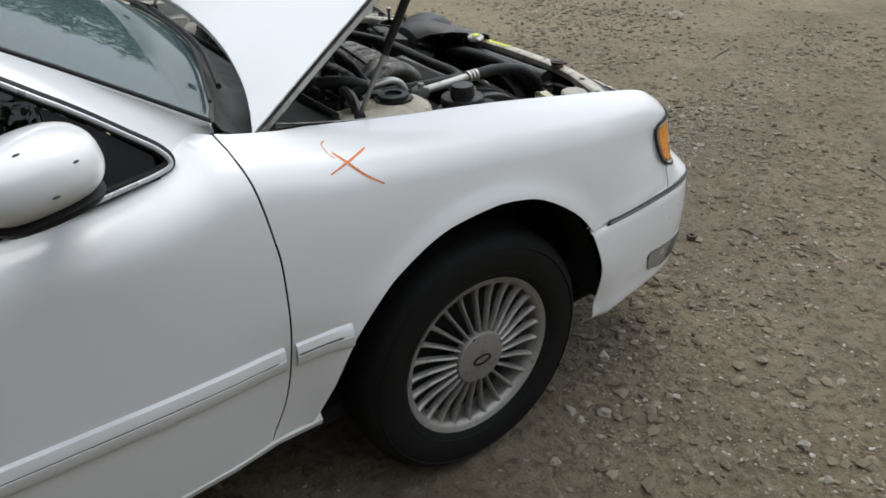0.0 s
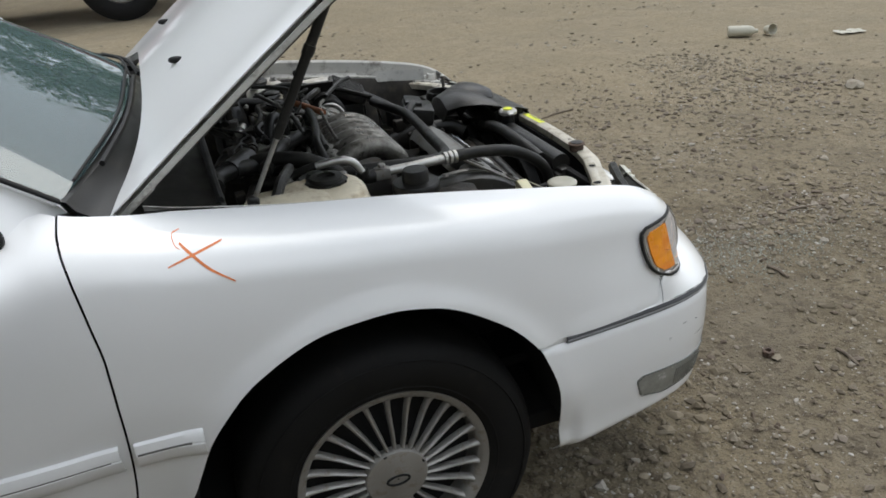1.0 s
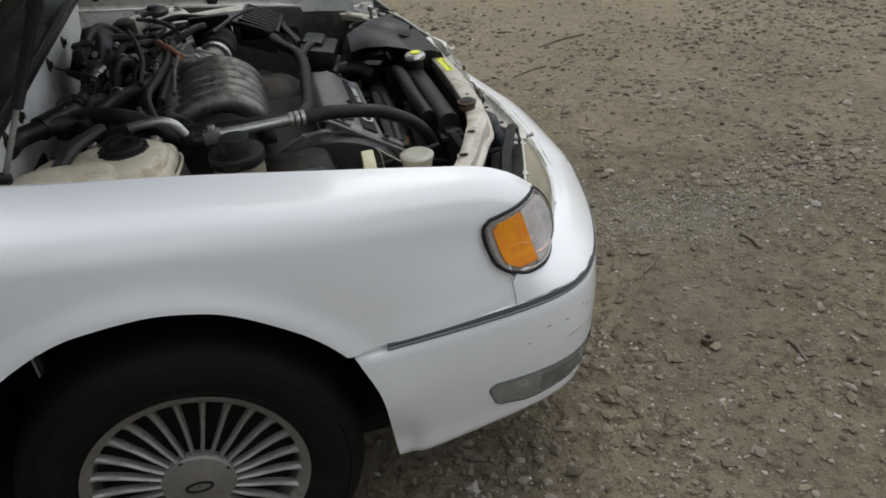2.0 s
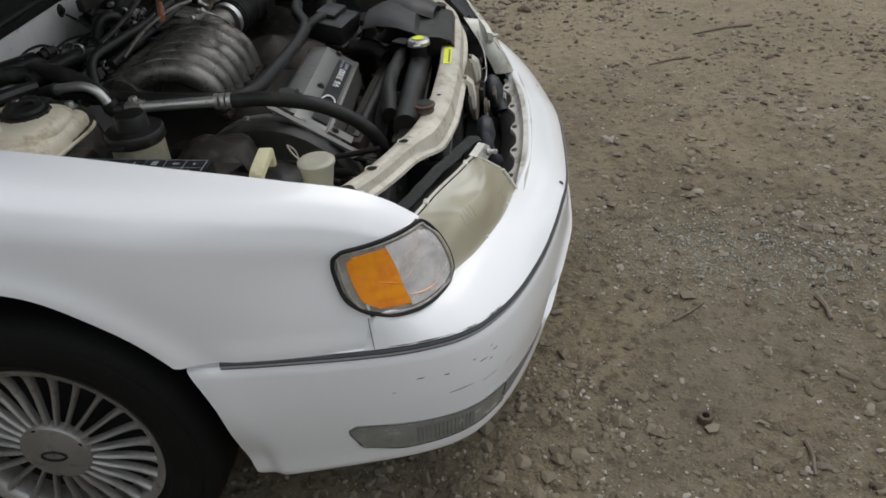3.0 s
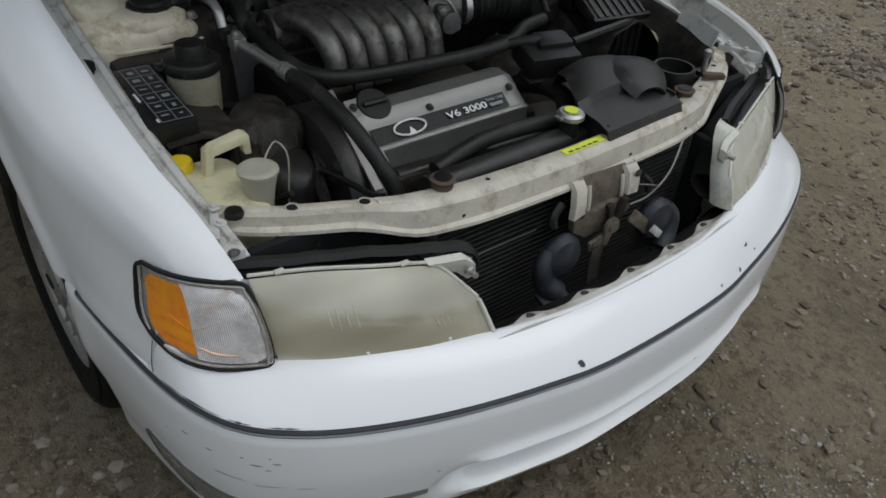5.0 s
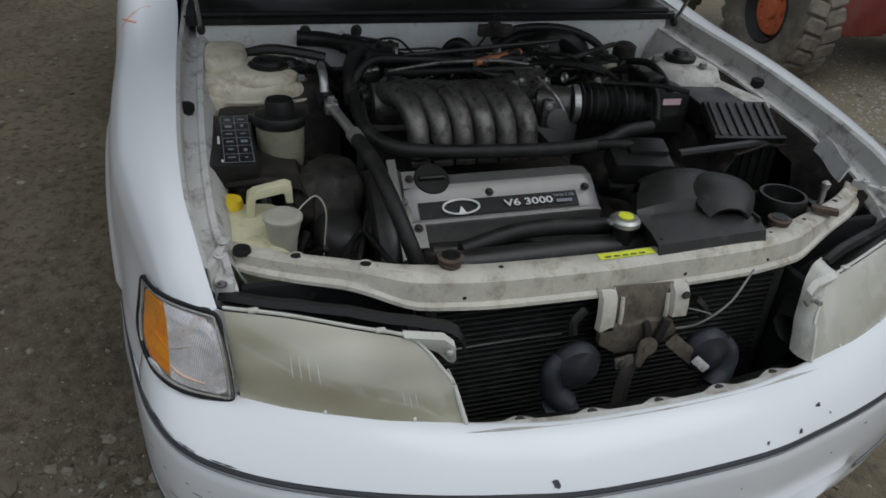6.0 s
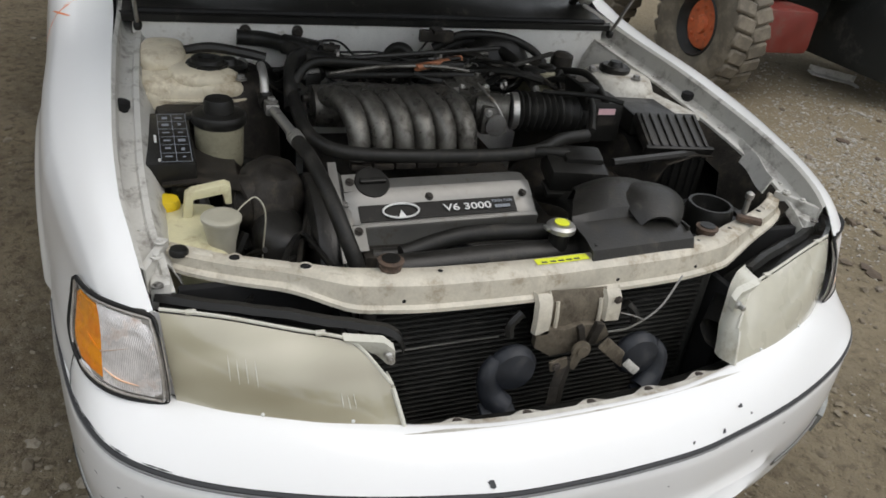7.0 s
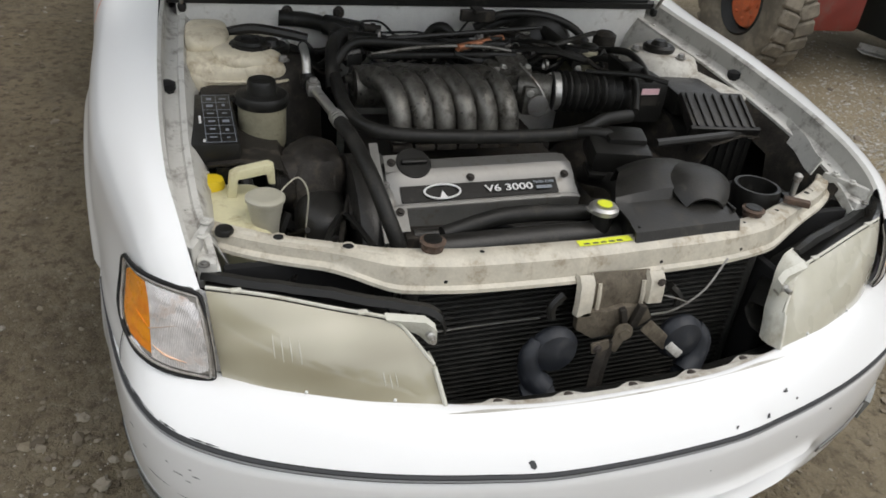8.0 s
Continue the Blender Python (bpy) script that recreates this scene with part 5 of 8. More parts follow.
part("flange_bolt", hung(hexbolt((0.733, 0.090, 0.694), 0.005, 0.004, "x")), rust_dark, latch)
mo = [(-0.056, 0.636), (-0.040, 0.644), (0.0, 0.640), (0.030, 0.648), (0.078, 0.642), (0.092, 0.618), (0.070, 0.600), (0.040, 0.602), (0.016, 0.588), (-0.020, 0.584), (-0.038, 0.596), (-0.054, 0.606)]
part("latch_plate", hung(prism(mo, 0.716, 0.732, "yz", 0.003)), latch_brown, latch, "grimy brown latch mechanism")
part("latch_jaw", hung(join(box((0.738, 0.030, 0.628), (0.012, 0.012, 0.045), 0.003, Matrix.Rotation(0.3, 3, "X")), box((0.738, 0.056, 0.632), (0.012, 0.016, 0.044), 0.003, Matrix.Rotation(-0.25, 3, "X")))), grime, latch, "worn latch jaw")
part("latch_pivot", hung(lathe([(0.018, 0), (0.018, 0.006), (0.011, 0.008), (0.011, 0.012), (0.004, 0.013)], 18, (0.744, 0.030, 0.604), "x")), latch_brown, latch, "round latch pivot")
part("latch_link", hung(join(box((0.748, 0.022, 0.588), (0.008, 0.020, 0.046), 0.003, Matrix.Rotation(-0.35, 3, "X")), box((0.752, -0.012, 0.582), (0.007, 0.034, 0.022), 0.004, Matrix.Rotation(0.25, 3, "X")))), latch_brown, latch, "worn link with a tab")
part("link_bolt", hung(hexbolt((0.756, -0.018, 0.580), 0.0055, 0.005, "x")), rust_dark, latch)
part("latch_lever", hung(box((0.766, 0.086, 0.606), (0.008, 0.074, 0.026), 0.004, Matrix.Rotation(-0.72, 3, "X"))), latch_brown, latch, "brown release lever")
part("lever_bolt", hung(hexbolt((0.763, 0.068, 0.622), 0.006, 0.005, "x")), rust_dark, latch)
part("lever_tip", hung(box((0.788, 0.112, 0.588), (0.006, 0.036, 0.016), 0.002, Matrix.Rotation(-0.72, 3, "X"))), apron_paint, latch, "pale bare lever tip")
part("latch_stay", hung(slab([[(x, y - 0.013, z), (x + 0.006, y, z), (x, y + 0.013, z)] for x, y, z in ((0.744, 0.006, 0.588), (0.752, -0.006, 0.54), (0.764, -0.014, 0.49), (0.768, -0.020, 0.44))], 0.004)), grime, latch, "grimy upright stay")
part("latch_cable", hung(tube([(0.735, 0.085, 0.628), (0.742, 0.125, 0.640), (0.735, 0.18, 0.672), (0.715, 0.225, 0.722)], 0.0020, 6, 8)), steel, latch, "thin release cable")
part("latch_cable", hung(tube([(0.735, 0.10, 0.668), (0.742, 0.128, 0.662), (0.742, 0.150, 0.652)], 0.0013, 6, 8)), steel, latch)

# condenser with its flat tubes
cond = part("condenser", skewed(box((0.665, 0, 0.545), (0.022, 0.70, 0.36), 0.003), 1.0), dark, car, "dark finned condenser")
for i in range(29):
    z = 0.392 + i * 0.0112
    part("condenser_tube", skewed(box((0.6795, 0, z), (0.010, 0.66, 0.0042), 0.0015, seg=1), 1.0), fin_dark, cond)
for k in (-1, 1):
    part("header_tank", skewed(lathe([(0.012, 0.37), (0.013, 0.375), (0.013, 0.715), (0.010, 0.72)], 14, (0.672, k * 0.34, 0)), 1.0), fin_dark, cond, "condenser header")
part("scraped_tube", skewed(tube([(0.6855, -0.30, 0.604), (0.6855, -0.22, 0.6055), (0.6855, -0.10, 0.6045)], 0.0016, 5), 1.0), steel, cond, "scraped bright tube edge")

# horns
def horn(y, flip):
    h = part("horn", lathe([(0.010, -0.012), (0.034, -0.010), (0.043, 0.0), (0.044, 0.010), (0.036, 0.022), (0.020, 0.026), (0.006, 0.030)], 28, (0.760, y, 0.596), "x"), horn_blue, car, "dusty blue-black snail horn")
    trumpet = tube([(0.765, y + flip * 0.030, 0.615), (0.772, y + flip * 0.045, 0.590), (0.776, y + flip * 0.038, 0.555), (0.786, y + flip * 0.018, 0.530)], lambda t: 0.013 + 0.012 * t, 12)
    part("horn_trumpet", trumpet, horn_blue, h)
    part("horn_mouth", box((0.800, y + flip * 0.026, 0.524), (0.05, 0.062, 0.012), 0.004, Matrix.Rotation(0.25, 3, "Y")), horn_blue, h, "flared horn mouth")
    part("horn_bracket", tube([(0.74, y, 0.64), (0.735, y, 0.66), (0.73, y - flip * 0.02, 0.68)], 0.008, 6), black, h)


horn(-0.114, -1)
horn(0.130, 1)
# plain black panels and beams that fill the depth behind lamps and bumper
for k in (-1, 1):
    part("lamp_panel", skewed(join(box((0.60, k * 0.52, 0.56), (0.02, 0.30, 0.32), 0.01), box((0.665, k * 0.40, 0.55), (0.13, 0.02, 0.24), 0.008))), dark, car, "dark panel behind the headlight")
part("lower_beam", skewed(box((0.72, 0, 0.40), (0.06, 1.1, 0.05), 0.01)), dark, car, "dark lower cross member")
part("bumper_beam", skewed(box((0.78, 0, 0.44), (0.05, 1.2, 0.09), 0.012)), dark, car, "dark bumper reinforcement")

# ---- engine bay ----
fw = [[(-0.2285 - 0.02 * ease(0.86, 0.70, z), y, z) for z in (0.45, 0.6, 0.70, 0.75, 0.80, 0.86, 0.90)] for y in (line(-0.70, 0.70, i / 24) for i in range(25))]
firewall = part("firewall", fitted(slab(fw, 0.004)), firewall_paint, car, "dusty grey-white firewall")
for y, z in ((-0.42, 0.888), (-0.28, 0.888), (0.10, 0.885), (0.33, 0.88)):
    part("firewall_bolt", fitted(lathe([(0.016, 0), (0.016, 0.004), (0.008, 0.006), (0.007, 0.012)], 14, (-0.2265, y, z - 0.012), "x")), grime, firewall)
# a near-black sheet covers the lower right-hand firewall
part("firewall_dark_sheet", slab([[(-0.236 + 0.004 * noise.noise(Vector((y * 9, z * 9, 0))), y, z) for z in (0.45, 0.55, 0.62, 0.70, 0.76, 0.79)] for y in (line(-0.70, -0.32, i / 10) for i in range(11))], 0.006), dark, firewall, "black sheet on the lower right firewall")
# an added black sheet stands for the unlit depth under the engine
part("bay_depth_sheet", skewed(box((0.15, 0, 0.36), (0.95, 1.26, 0.03), 0.01)), dark, car, "black sheet filling the unlit depth below the engine")
part("engine_block", join(box((0.16, -0.10, 0.54), (0.52, 0.46, 0.28), 0.04), box((0.20, 0.24, 0.50), (0.36, 0.30, 0.22), 0.06), blob((0.15, 0.30, 0.56), (0.17, 0.14, 0.13), 2.6, 20, 12, 0.2)), grime, car, "greasy dark engine block and gearbox")

# valve cover of the front bank, with its badge plate
def cov(x, y, h=0.0):
    """A point on the sloping top of the cover; h lifts it off the face."""
    u = 0.4175 + 0.80 * (x - 0.388)
    w = -0.168 + (y + 0.158) * (1.04 if y < -0.158 else 0.931)
    return Vector((u - SKEW * (w + 0.24) + 0.527 * h, w, 0.744 - 0.62 * (u - 0.4175) + 0.850 * h))


def cover_sheet(xs, y0, y1, h, n=14):
    return [[cov(x, line(y0, y1, i / n), h) for x in xs] for i in range(n + 1)]


rows = []
for i in range(31):
    t = i / 30
    y = line(-0.318, 0.086, t)
    e = 0.006 * (abs(2 * t - 1) ** 20)
    prof = [(0.318, -0.060), (0.320, -0.028), (0.328, -0.019), (0.355, -0.005), (0.361, 0.0), (0.394, 0.0), (0.398, -0.003), (0.439, -0.003), (0.442, 0.0), (0.449, 0.0), (0.453, -0.004), (0.454, -0.010)]
    r = [cov(x, y, h - e) for x, h in prof]
    f = r[-1]
    r += [f + Vector((0.003, 0, -0.022)), f + Vector((0.003, 0, -0.045))]
    rows.append(r)
cover = part("valve_cover", slab(rows, 0.004), silver, car, "satin silver valve cover with a black badge plate")
ends = []
for y in (-0.318, 0.086):
    o = [cov(0.320, y, -0.034), cov(0.36, y, -0.007), cov(0.446, y, -0.007), cov(0.452, y, -0.014), Vector((cov(0.452, y).x, cov(0, y).y, 0.64)), Vector((cov(0.322, y).x, cov(0, y).y, 0.64))]
    ends.append((o, [tuple(range(6))]))
for e in ends:
    part("cover_end", e, silver, cover)
plate = part("badge_plate", slab(cover_sheet((0.400, 0.42, 0.437), -0.297, 0.036, 0.0002), 0.0025), black, cover, "black badge plate with white lettering")
def cov_frame(x, y, h=0.0045):
    """A frame on the cover: local x to the car's left, local y up the slope."""
    along = Vector((-SKEW, 1, 0)).normalized()
    nor = Vector((0.527, 0, 0.850)).normalized()
    m = Matrix((along, nor.cross(along), nor)).transposed().to_4x4()
    return Matrix.Translation(cov(x, y, h)) @ m


words("badge_text", "V6 3000", 0.030, cov_frame(0.4205, -0.078) @ Matrix.Diagonal((1.0, 0.68, 1.0, 1.0)), white_ink, plate, label="white letters V6 3000")
words("badge_text", "TWIN CAM", 0.0090, cov_frame(0.4125, 0.003), grey_ink, plate, label="small grey letters")
for q in range(6):
    part("badge_print", moved(box((0, 0, 0), (0.0048, 0.007, 0.0006), 0), cov_frame(0.4245, -0.013 + q * 0.0060)), grey_ink, plate)
# a plain ring and wedge for the badge
oval = [cov_frame(0.4185, -0.219, 0.0035) @ Vector((0.036 * math.cos(a), 0.0155 * math.sin(a), 0)) for a in (2 * math.pi * i / 28 for i in range(29))]
part("badge_ring", tube(oval, 0.0022, 6, 1), white_ink, plate, "white oval badge")
wedge = [cov_frame(0.4185, -0.219, 0.0035) @ Vector(v) for v in ((-0.008, -0.0145, 0), (0.008, -0.0145, 0), (0, 0.001, 0))]
part("badge_wedge", (wedge + [v + Vector((0.0005, 0, 0.001)) for v in wedge], [(0, 1, 2), (5, 4, 3), (0, 3, 4, 1), (1, 4, 5, 2), (2, 5, 3, 0)]), white_ink, plate)
for x, y in ((0.457, -0.304), (0.343, -0.305), (0.388, -0.158), (0.394, 0.060)):
    part("cover_screw", moved(join(lathe([(0.0085, 0), (0.0085, 0.002), (0.0055, 0.0025), (0.005, 0.006), (0.001, 0.0062)], 14)), cov_frame(x, y, 0.0)), grime, cover, "dark cover screw")
cap = part("oil_cap", moved(join(lathe([(0.036, -0.03), (0.036, 0.012), (0.033, 0.016), (0.002, 0.0165)], 28), box((0, 0, 0.020), (0.052, 0.010, 0.010), 0.003)), cov_frame(0.3460, -0.2628, -0.014)), black, cover, "black oil filler cap")
part("cover_flange", slab(cover_sheet((0.324, 0.344, 0.364), -0.318, -0.288, -0.0005), 0.004), silver, cover)
part("cover_flange", slab(cover_sheet((0.444, 0.462, 0.485, 0.500), -0.318, -0.291, -0.0005), 0.004), silver, cover)
part("cover_edge", slab(cover_sheet((0.29, 0.33, 0.40, 0.47, 0.52), -0.340, -0.324, -0.004), 0.005), silver, cover, "bare aluminium edge of the cylinder head")
# dark lower half of the front bank
part("exhaust_shield", join(box((0.505, -0.11, 0.655), (0.05, 0.42, 0.06), 0.015), box((0.53, -0.12, 0.60), (0.06, 0.40, 0.10), 0.02)), grime, car, "grimy lower cylinder head")
part("cam_rail", tube([(0.51, -0.30, 0.676), (0.515, -0.1, 0.680), (0.51, 0.10, 0.676)], 0.014, 10), dusty, car, "dark cam rail")

# timing covers at the belt end
arc = [(0.12, 0.52)] + [(0.345 + 0.205 * math.cos(a), 0.535 + 0.215 * math.sin(a)) for a in (line(2.75, 0.10, i / 16) for i in range(17))] + [(0.545, 0.45), (0.14, 0.45)]
tc_ = part("timing_cover", prism(arc, -0.395, -0.345, "xz", 0.010), dusty, car, "dusty black timing cover with bolted rim")
arc2 = [(0.345 + 0.20 * math.cos(a), 0.54 + 0.212 * math.sin(a)) for a in (line(2.75, 0.10, i / 16) for i in range(17))] + [(0.52, 0.47), (0.16, 0.47)]
part("cover_rim", prism(arc2, -0.340, -0.322, "xz", 0.004), silver, tc_, "dull metal rim plate")
for a in (2.4, 1.8, 1.2, 0.6):
    part("rim_bolt", hexbolt((0.345 + 0.200 * math.cos(a), -0.335, 0.54 + 0.210 * math.sin(a)), 0.007, 0.006), steel, tc_)

# intake manifold
for i in range(6):
    y = -0.268 + i * 0.0494
    x = -0.050 - 0.0031 * i
    r = part("intake_runner", tube([(x + 0.075, y - 0.052, 0.77), (x + 0.10, y - 0.040, 0.812), (x + 0.150, y - 0.022, 0.832), (x + 0.205, y - 0.006, 0.826), (x + 0.250, y + 0.004, 0.792), (x + 0.268, y + 0.008, 0.735)], lambda t: 0.0225 + 0.003 * math.sin(math.pi * t), 14, 5), cast, car, "grimy cast aluminium intake runner")
    part("runner_flange", box((x + 0.273, y + 0.008, 0.725), (0.03, 0.044, 0.014), 0.004), grime, r)
    part("casting_seam", tube([(x + 0.10, y - 0.040, 0.836), (x + 0.150, y - 0.022, 0.8565), (x + 0.205, y - 0.006, 0.851), (x + 0.262, y + 0.004, 0.808)], 0.0022, 5), cast, r)
inlet = lambda q: moved(q, Matrix.Translation((-0.049, 0.036, -0.011)))
plen = part("intake_plenum", inlet(join(tube([(0.085, -0.37, 0.80), (0.075, -0.22, 0.802), (0.068, -0.02, 0.806), (0.078, 0.035, 0.800)], lambda t: 0.046 + 0.005 * math.sin(t * 9), 16), box((0.070, -0.010, 0.838), (0.11, 0.11, 0.05), 0.016))), cast, car, "cast intake plenum")
part("plenum_lid", inlet(box((0.090, 0.0, 0.861), (0.09, 0.075, 0.014), 0.004, Matrix.Rotation(0.25, 3, "Y"))), cast, plen)
for x, y in ((0.060, -0.03), (0.120, -0.03), (0.060, 0.03), (0.120, 0.03)):
    part("plenum_bolt", inlet(hexbolt((x, y, 0.875 - 0.25 * (x - 0.060)), 0.006, 0.006)), bright, plen)
thr = part("throttle_body", inlet(join(tube([(0.112, 0.020, 0.808), (0.146, 0.088, 0.812)], 0.037, 18, 4), box((0.141, 0.048, 0.792), (0.05, 0.07, 0.07), 0.012))), cast, car, "cast throttle body with linkage")
part("throttle_linkage", inlet(join(lathe([(0.026, 0), (0.026, 0.006), (0.006, 0.008)], 18, (0.172, 0.046, 0.786), "x"), tube([(0.176, 0.06, 0.806), (0.161, 0.04, 0.836), (0.116, 0.01, 0.868)], 0.003, 6))), steel, thr)
for x, y, z in ((0.169, 0.026, 0.814), (0.169, 0.070, 0.771)):
    part("throttle_screw", inlet(hexbolt((x, y, z), 0.006, 0.006, "x")), bright, thr)
part("hose_clamp", inlet(tube([(0.146, 0.090, 0.812), (0.149, 0.104, 0.813)], 0.044, 20, 2)), bright, car, "bright hose clamp")
def bellows(t):
    return 0.044 + 0.005 * math.sin(t * 58)


part("intake_bellows", inlet(tube([(0.148, 0.100, 0.813), (0.152, 0.15, 0.812), (0.152, 0.20, 0.810), (0.148, 0.265, 0.806)], bellows, 18, 16)), hose, car, "black corrugated intake hose")
meter = part("air_meter", inlet(join(box((0.134, 0.328, 0.795), (0.10, 0.095, 0.105), 0.015), box((0.105, 0.31, 0.850), (0.05, 0.05, 0.03), 0.006), box((0.135, 0.270, 0.825), (0.11, 0.012, 0.12), 0.005, Matrix.Rotation(0.25, 3, "X")))), black, car, "black air flow meter")
part("meter_label", inlet(box((0.1848, 0.326, 0.824), (0.0008, 0.046, 0.015), 0)), pink_ink, meter, "pink and white label")
part("meter_plate", inlet(box((0.1846, 0.328, 0.800), (0.0006, 0.044, 0.022), 0)), grime, meter)

# air cleaner
am = Matrix.Translation((0.094, 0.517, 0.783)) @ Matrix.Rotation(radians(-6), 4, "Z")
slope = am @ Matrix.Translation((0.116, 0, 0.001)) @ Matrix.Rotation(radians(25), 4, "Y")
box_top = part("air_cleaner", moved(box((0.0, 0, 0.002), (0.135, 0.164, 0.055), 0.010), am), dusty, car, "black ribbed air cleaner box")
part("ribbed_face", moved(box((0.0, 0, 0.0), (0.118, 0.162, 0.03), 0.006), slope), dusty, box_top)
part("box_base", moved(box((0.055, 0.004, -0.105), (0.22, 0.162, 0.150), 0.012), am), black, box_top)
part("box_rim", moved(box((0.056, 0, 0.004), (0.012, 0.178, 0.026), 0.004), slope), black, box_top)
for i in range(7):
    part("box_rib", moved(box((0.002, -0.069 + i * 0.023, 0.0165), (0.104, 0.0075, 0.008), 0.003), slope), dusty, box_top)
    part("box_rib", moved(box((0.167, -0.066 + i * 0.022, -0.10), (0.008, 0.006, 0.12), 0.002), am), black, box_top)
part("box_clip", box((0.262, 0.578, 0.757), (0.008, 0.018, 0.024), 0.002), steel, box_top, "steel clip")
part("box_rail", tube([(0.318, 0.288, 0.763), (0.290, 0.43, 0.761), (0.256, 0.578, 0.757)], 0.010, 8), dusty, car, "dusty black plastic rail")
part("relay_box", moved(join(box((0, 0, 0), (0.095, 0.125, 0.050), 0.012), box((-0.015, 0.015, 0.026), (0.055, 0.085, 0.022), 0.010), box((0.030, 0, -0.030), (0.050, 0.132, 0.012), 0.003)), Matrix.Translation((0.366, 0.166, 0.770)) @ Matrix.Rotation(radians(-10), 4, "Z") @ Matrix.Rotation(radians(10), 4, "Y")), black, car, "shiny black relay cover")
# the fresh-air duct ahead of it, a folded sheet of black plastic
duct = []
for i in range(13):
    w = i / 12
    row = []
    for x, z in ((0.690, 0.738), (0.680, 0.762), (0.652, 0.772), (0.602, 0.776), (0.592, 0.784 + 0.010 * math.sin(math.pi * w)), (0.545, 0.790 + 0.020 * math.sin(math.pi * w) ** 0.7), (0.49, 0.784 + 0.026 * math.sin(math.pi * w) ** 0.7), (0.45, 0.772 + 0.020 * math.sin(math.pi * w)), (0.435, 0.74)):
        row.append((x - 0.024 * w * ease(0.43, 0.6, x), line(line(0.130, 0.050, ease(0.44, 0.62, x)) + 0.010 * math.sin(9 * x), line(0.280, 0.276, ease(0.44, 0.62, x)), w), z))
    duct.append(row)
dk = part("air_duct", slab(duct, -0.004), dusty, car, "folded black plastic air duct")
part("duct_end", box((0.625, 0.060, 0.745), (0.09, 0.006, 0.045), 0.003), black, dk)
part("duct_end", box((0.545, 0.271, 0.750), (0.19, 0.006, 0.055), 0.003), black, dk)
flap = []
for i in range(13):
    v = i / 12
    wide = 0.060 * math.sin(math.pi * (0.16 + 0.72 * v)) ** 0.6
    mid = Vector((0.490, 0.250, 0.796)).lerp(Vector((0.622, 0.218, 0.788)), v) + Vector((0, 0, 0.020 * math.sin(math.pi * v)))
    row = []
    for j in range(13):
        u = j / 6 - 1
        row.append(mid + Vector((0.16 * wide * u, wide * u, -0.010 * u * u - 0.008 * abs(u) ** 5)))
    flap.append(row)
part("duct_flap", slab(flap, 0.005), dusty, dk, "greyish worn plastic flap")
part("duct_tube", lathe([(0.048, 0.70), (0.05, 0.76), (0.046, 0.775), (0.040, 0.775), (0.038, 0.71)], 24, (0.515, 0.415, -0.018), full=False), black, car, "round black duct mouth")
part("duct_pipe", tube([(0.515, 0.415, 0.70), (0.45, 0.43, 0.62), (0.35, 0.45, 0.58)], 0.045, 16), black, car)

part("apron_plate", slab([[(line(0.255, 0.500, t), line(0.668, 0.570, t) - 0.004 * math.sin(9 * t) - w * 0.024 * (1 - 0.3 * t), 0.802 - 0.034 * w) for w in (0, 0.5, 1)] for t in (i / 8 for i in range(9))], 0.003), apron_paint, car, "dusty white apron plate")

# radiator
rad = part("radiator", skewed(join(box((0.606, 0.0, 0.57), (0.032, 0.66, 0.28), 0.006), tube([(0.606, -0.30, 0.715), (0.606, 0.0, 0.717), (0.606, 0.31, 0.715)], 0.026, 14)), 1.0), dusty, car, "black radiator with a plastic top tank")
part("tank_edge", skewed(box((0.606, 0.0, 0.693), (0.055, 0.665, 0.010), 0.003), 1.0), dusty, rad)
part("top_hose", tube([(0.585, -0.27, 0.722), (0.565, -0.15, 0.742), (0.56, 0.0, 0.738), (0.55, 0.10, 0.715)], 0.016, 12), hose, rad, "black coolant hose")
neck = part("filler_neck", lathe([(0.020, 0.72), (0.018, 0.765), (0.022, 0.768)], 20, (0.606, 0.020, 0.0)), black, rad, "filler neck")
part("radiator_cap", join(lathe([(0.027, 0.766), (0.027, 0.774), (0.022, 0.779), (0.004, 0.780)], 24, (0.606, 0.020, 0)), box((0.606, 0.020, 0.771), (0.018, 0.066, 0.005), 0.002), box((0.606, 0.020, 0.771), (0.05, 0.02, 0.005), 0.002)), bright, neck, "radiator cap")
part("cap_label", lathe([(0.014, 0.7805), (0.0135, 0.7822), (0.001, 0.7825)], 24, (0.606, 0.020, 0)), sticker, neck, "yellow cap label")
for y in (-0.17, 0.17):
    fan = part("fan_shroud", lathe([(0.165, 0.0), (0.165, 0.03), (0.15, 0.035), (0.15, 0.0)], 28, (0.545, y, 0.55), "x", full=False), dark, car, "dark fan shroud")
    part("fan_motor", lathe([(0.04, -0.02), (0.045, 0.0), (0.045, 0.04), (0.02, 0.045)], 18, (0.53, y, 0.55), "x"), dark, fan)
    for q in range(5):
        part("fan_blade", box((0.555, y + 0.09 * math.cos(q * 1.2566), 0.55 + 0.09 * math.sin(q * 1.2566)), (0.006, 0.11, 0.05), 0.003, Matrix.Rotation(q * 1.2566, 3, "X") @ Matrix.Rotation(0.35, 3, "Y")), dark, fan)

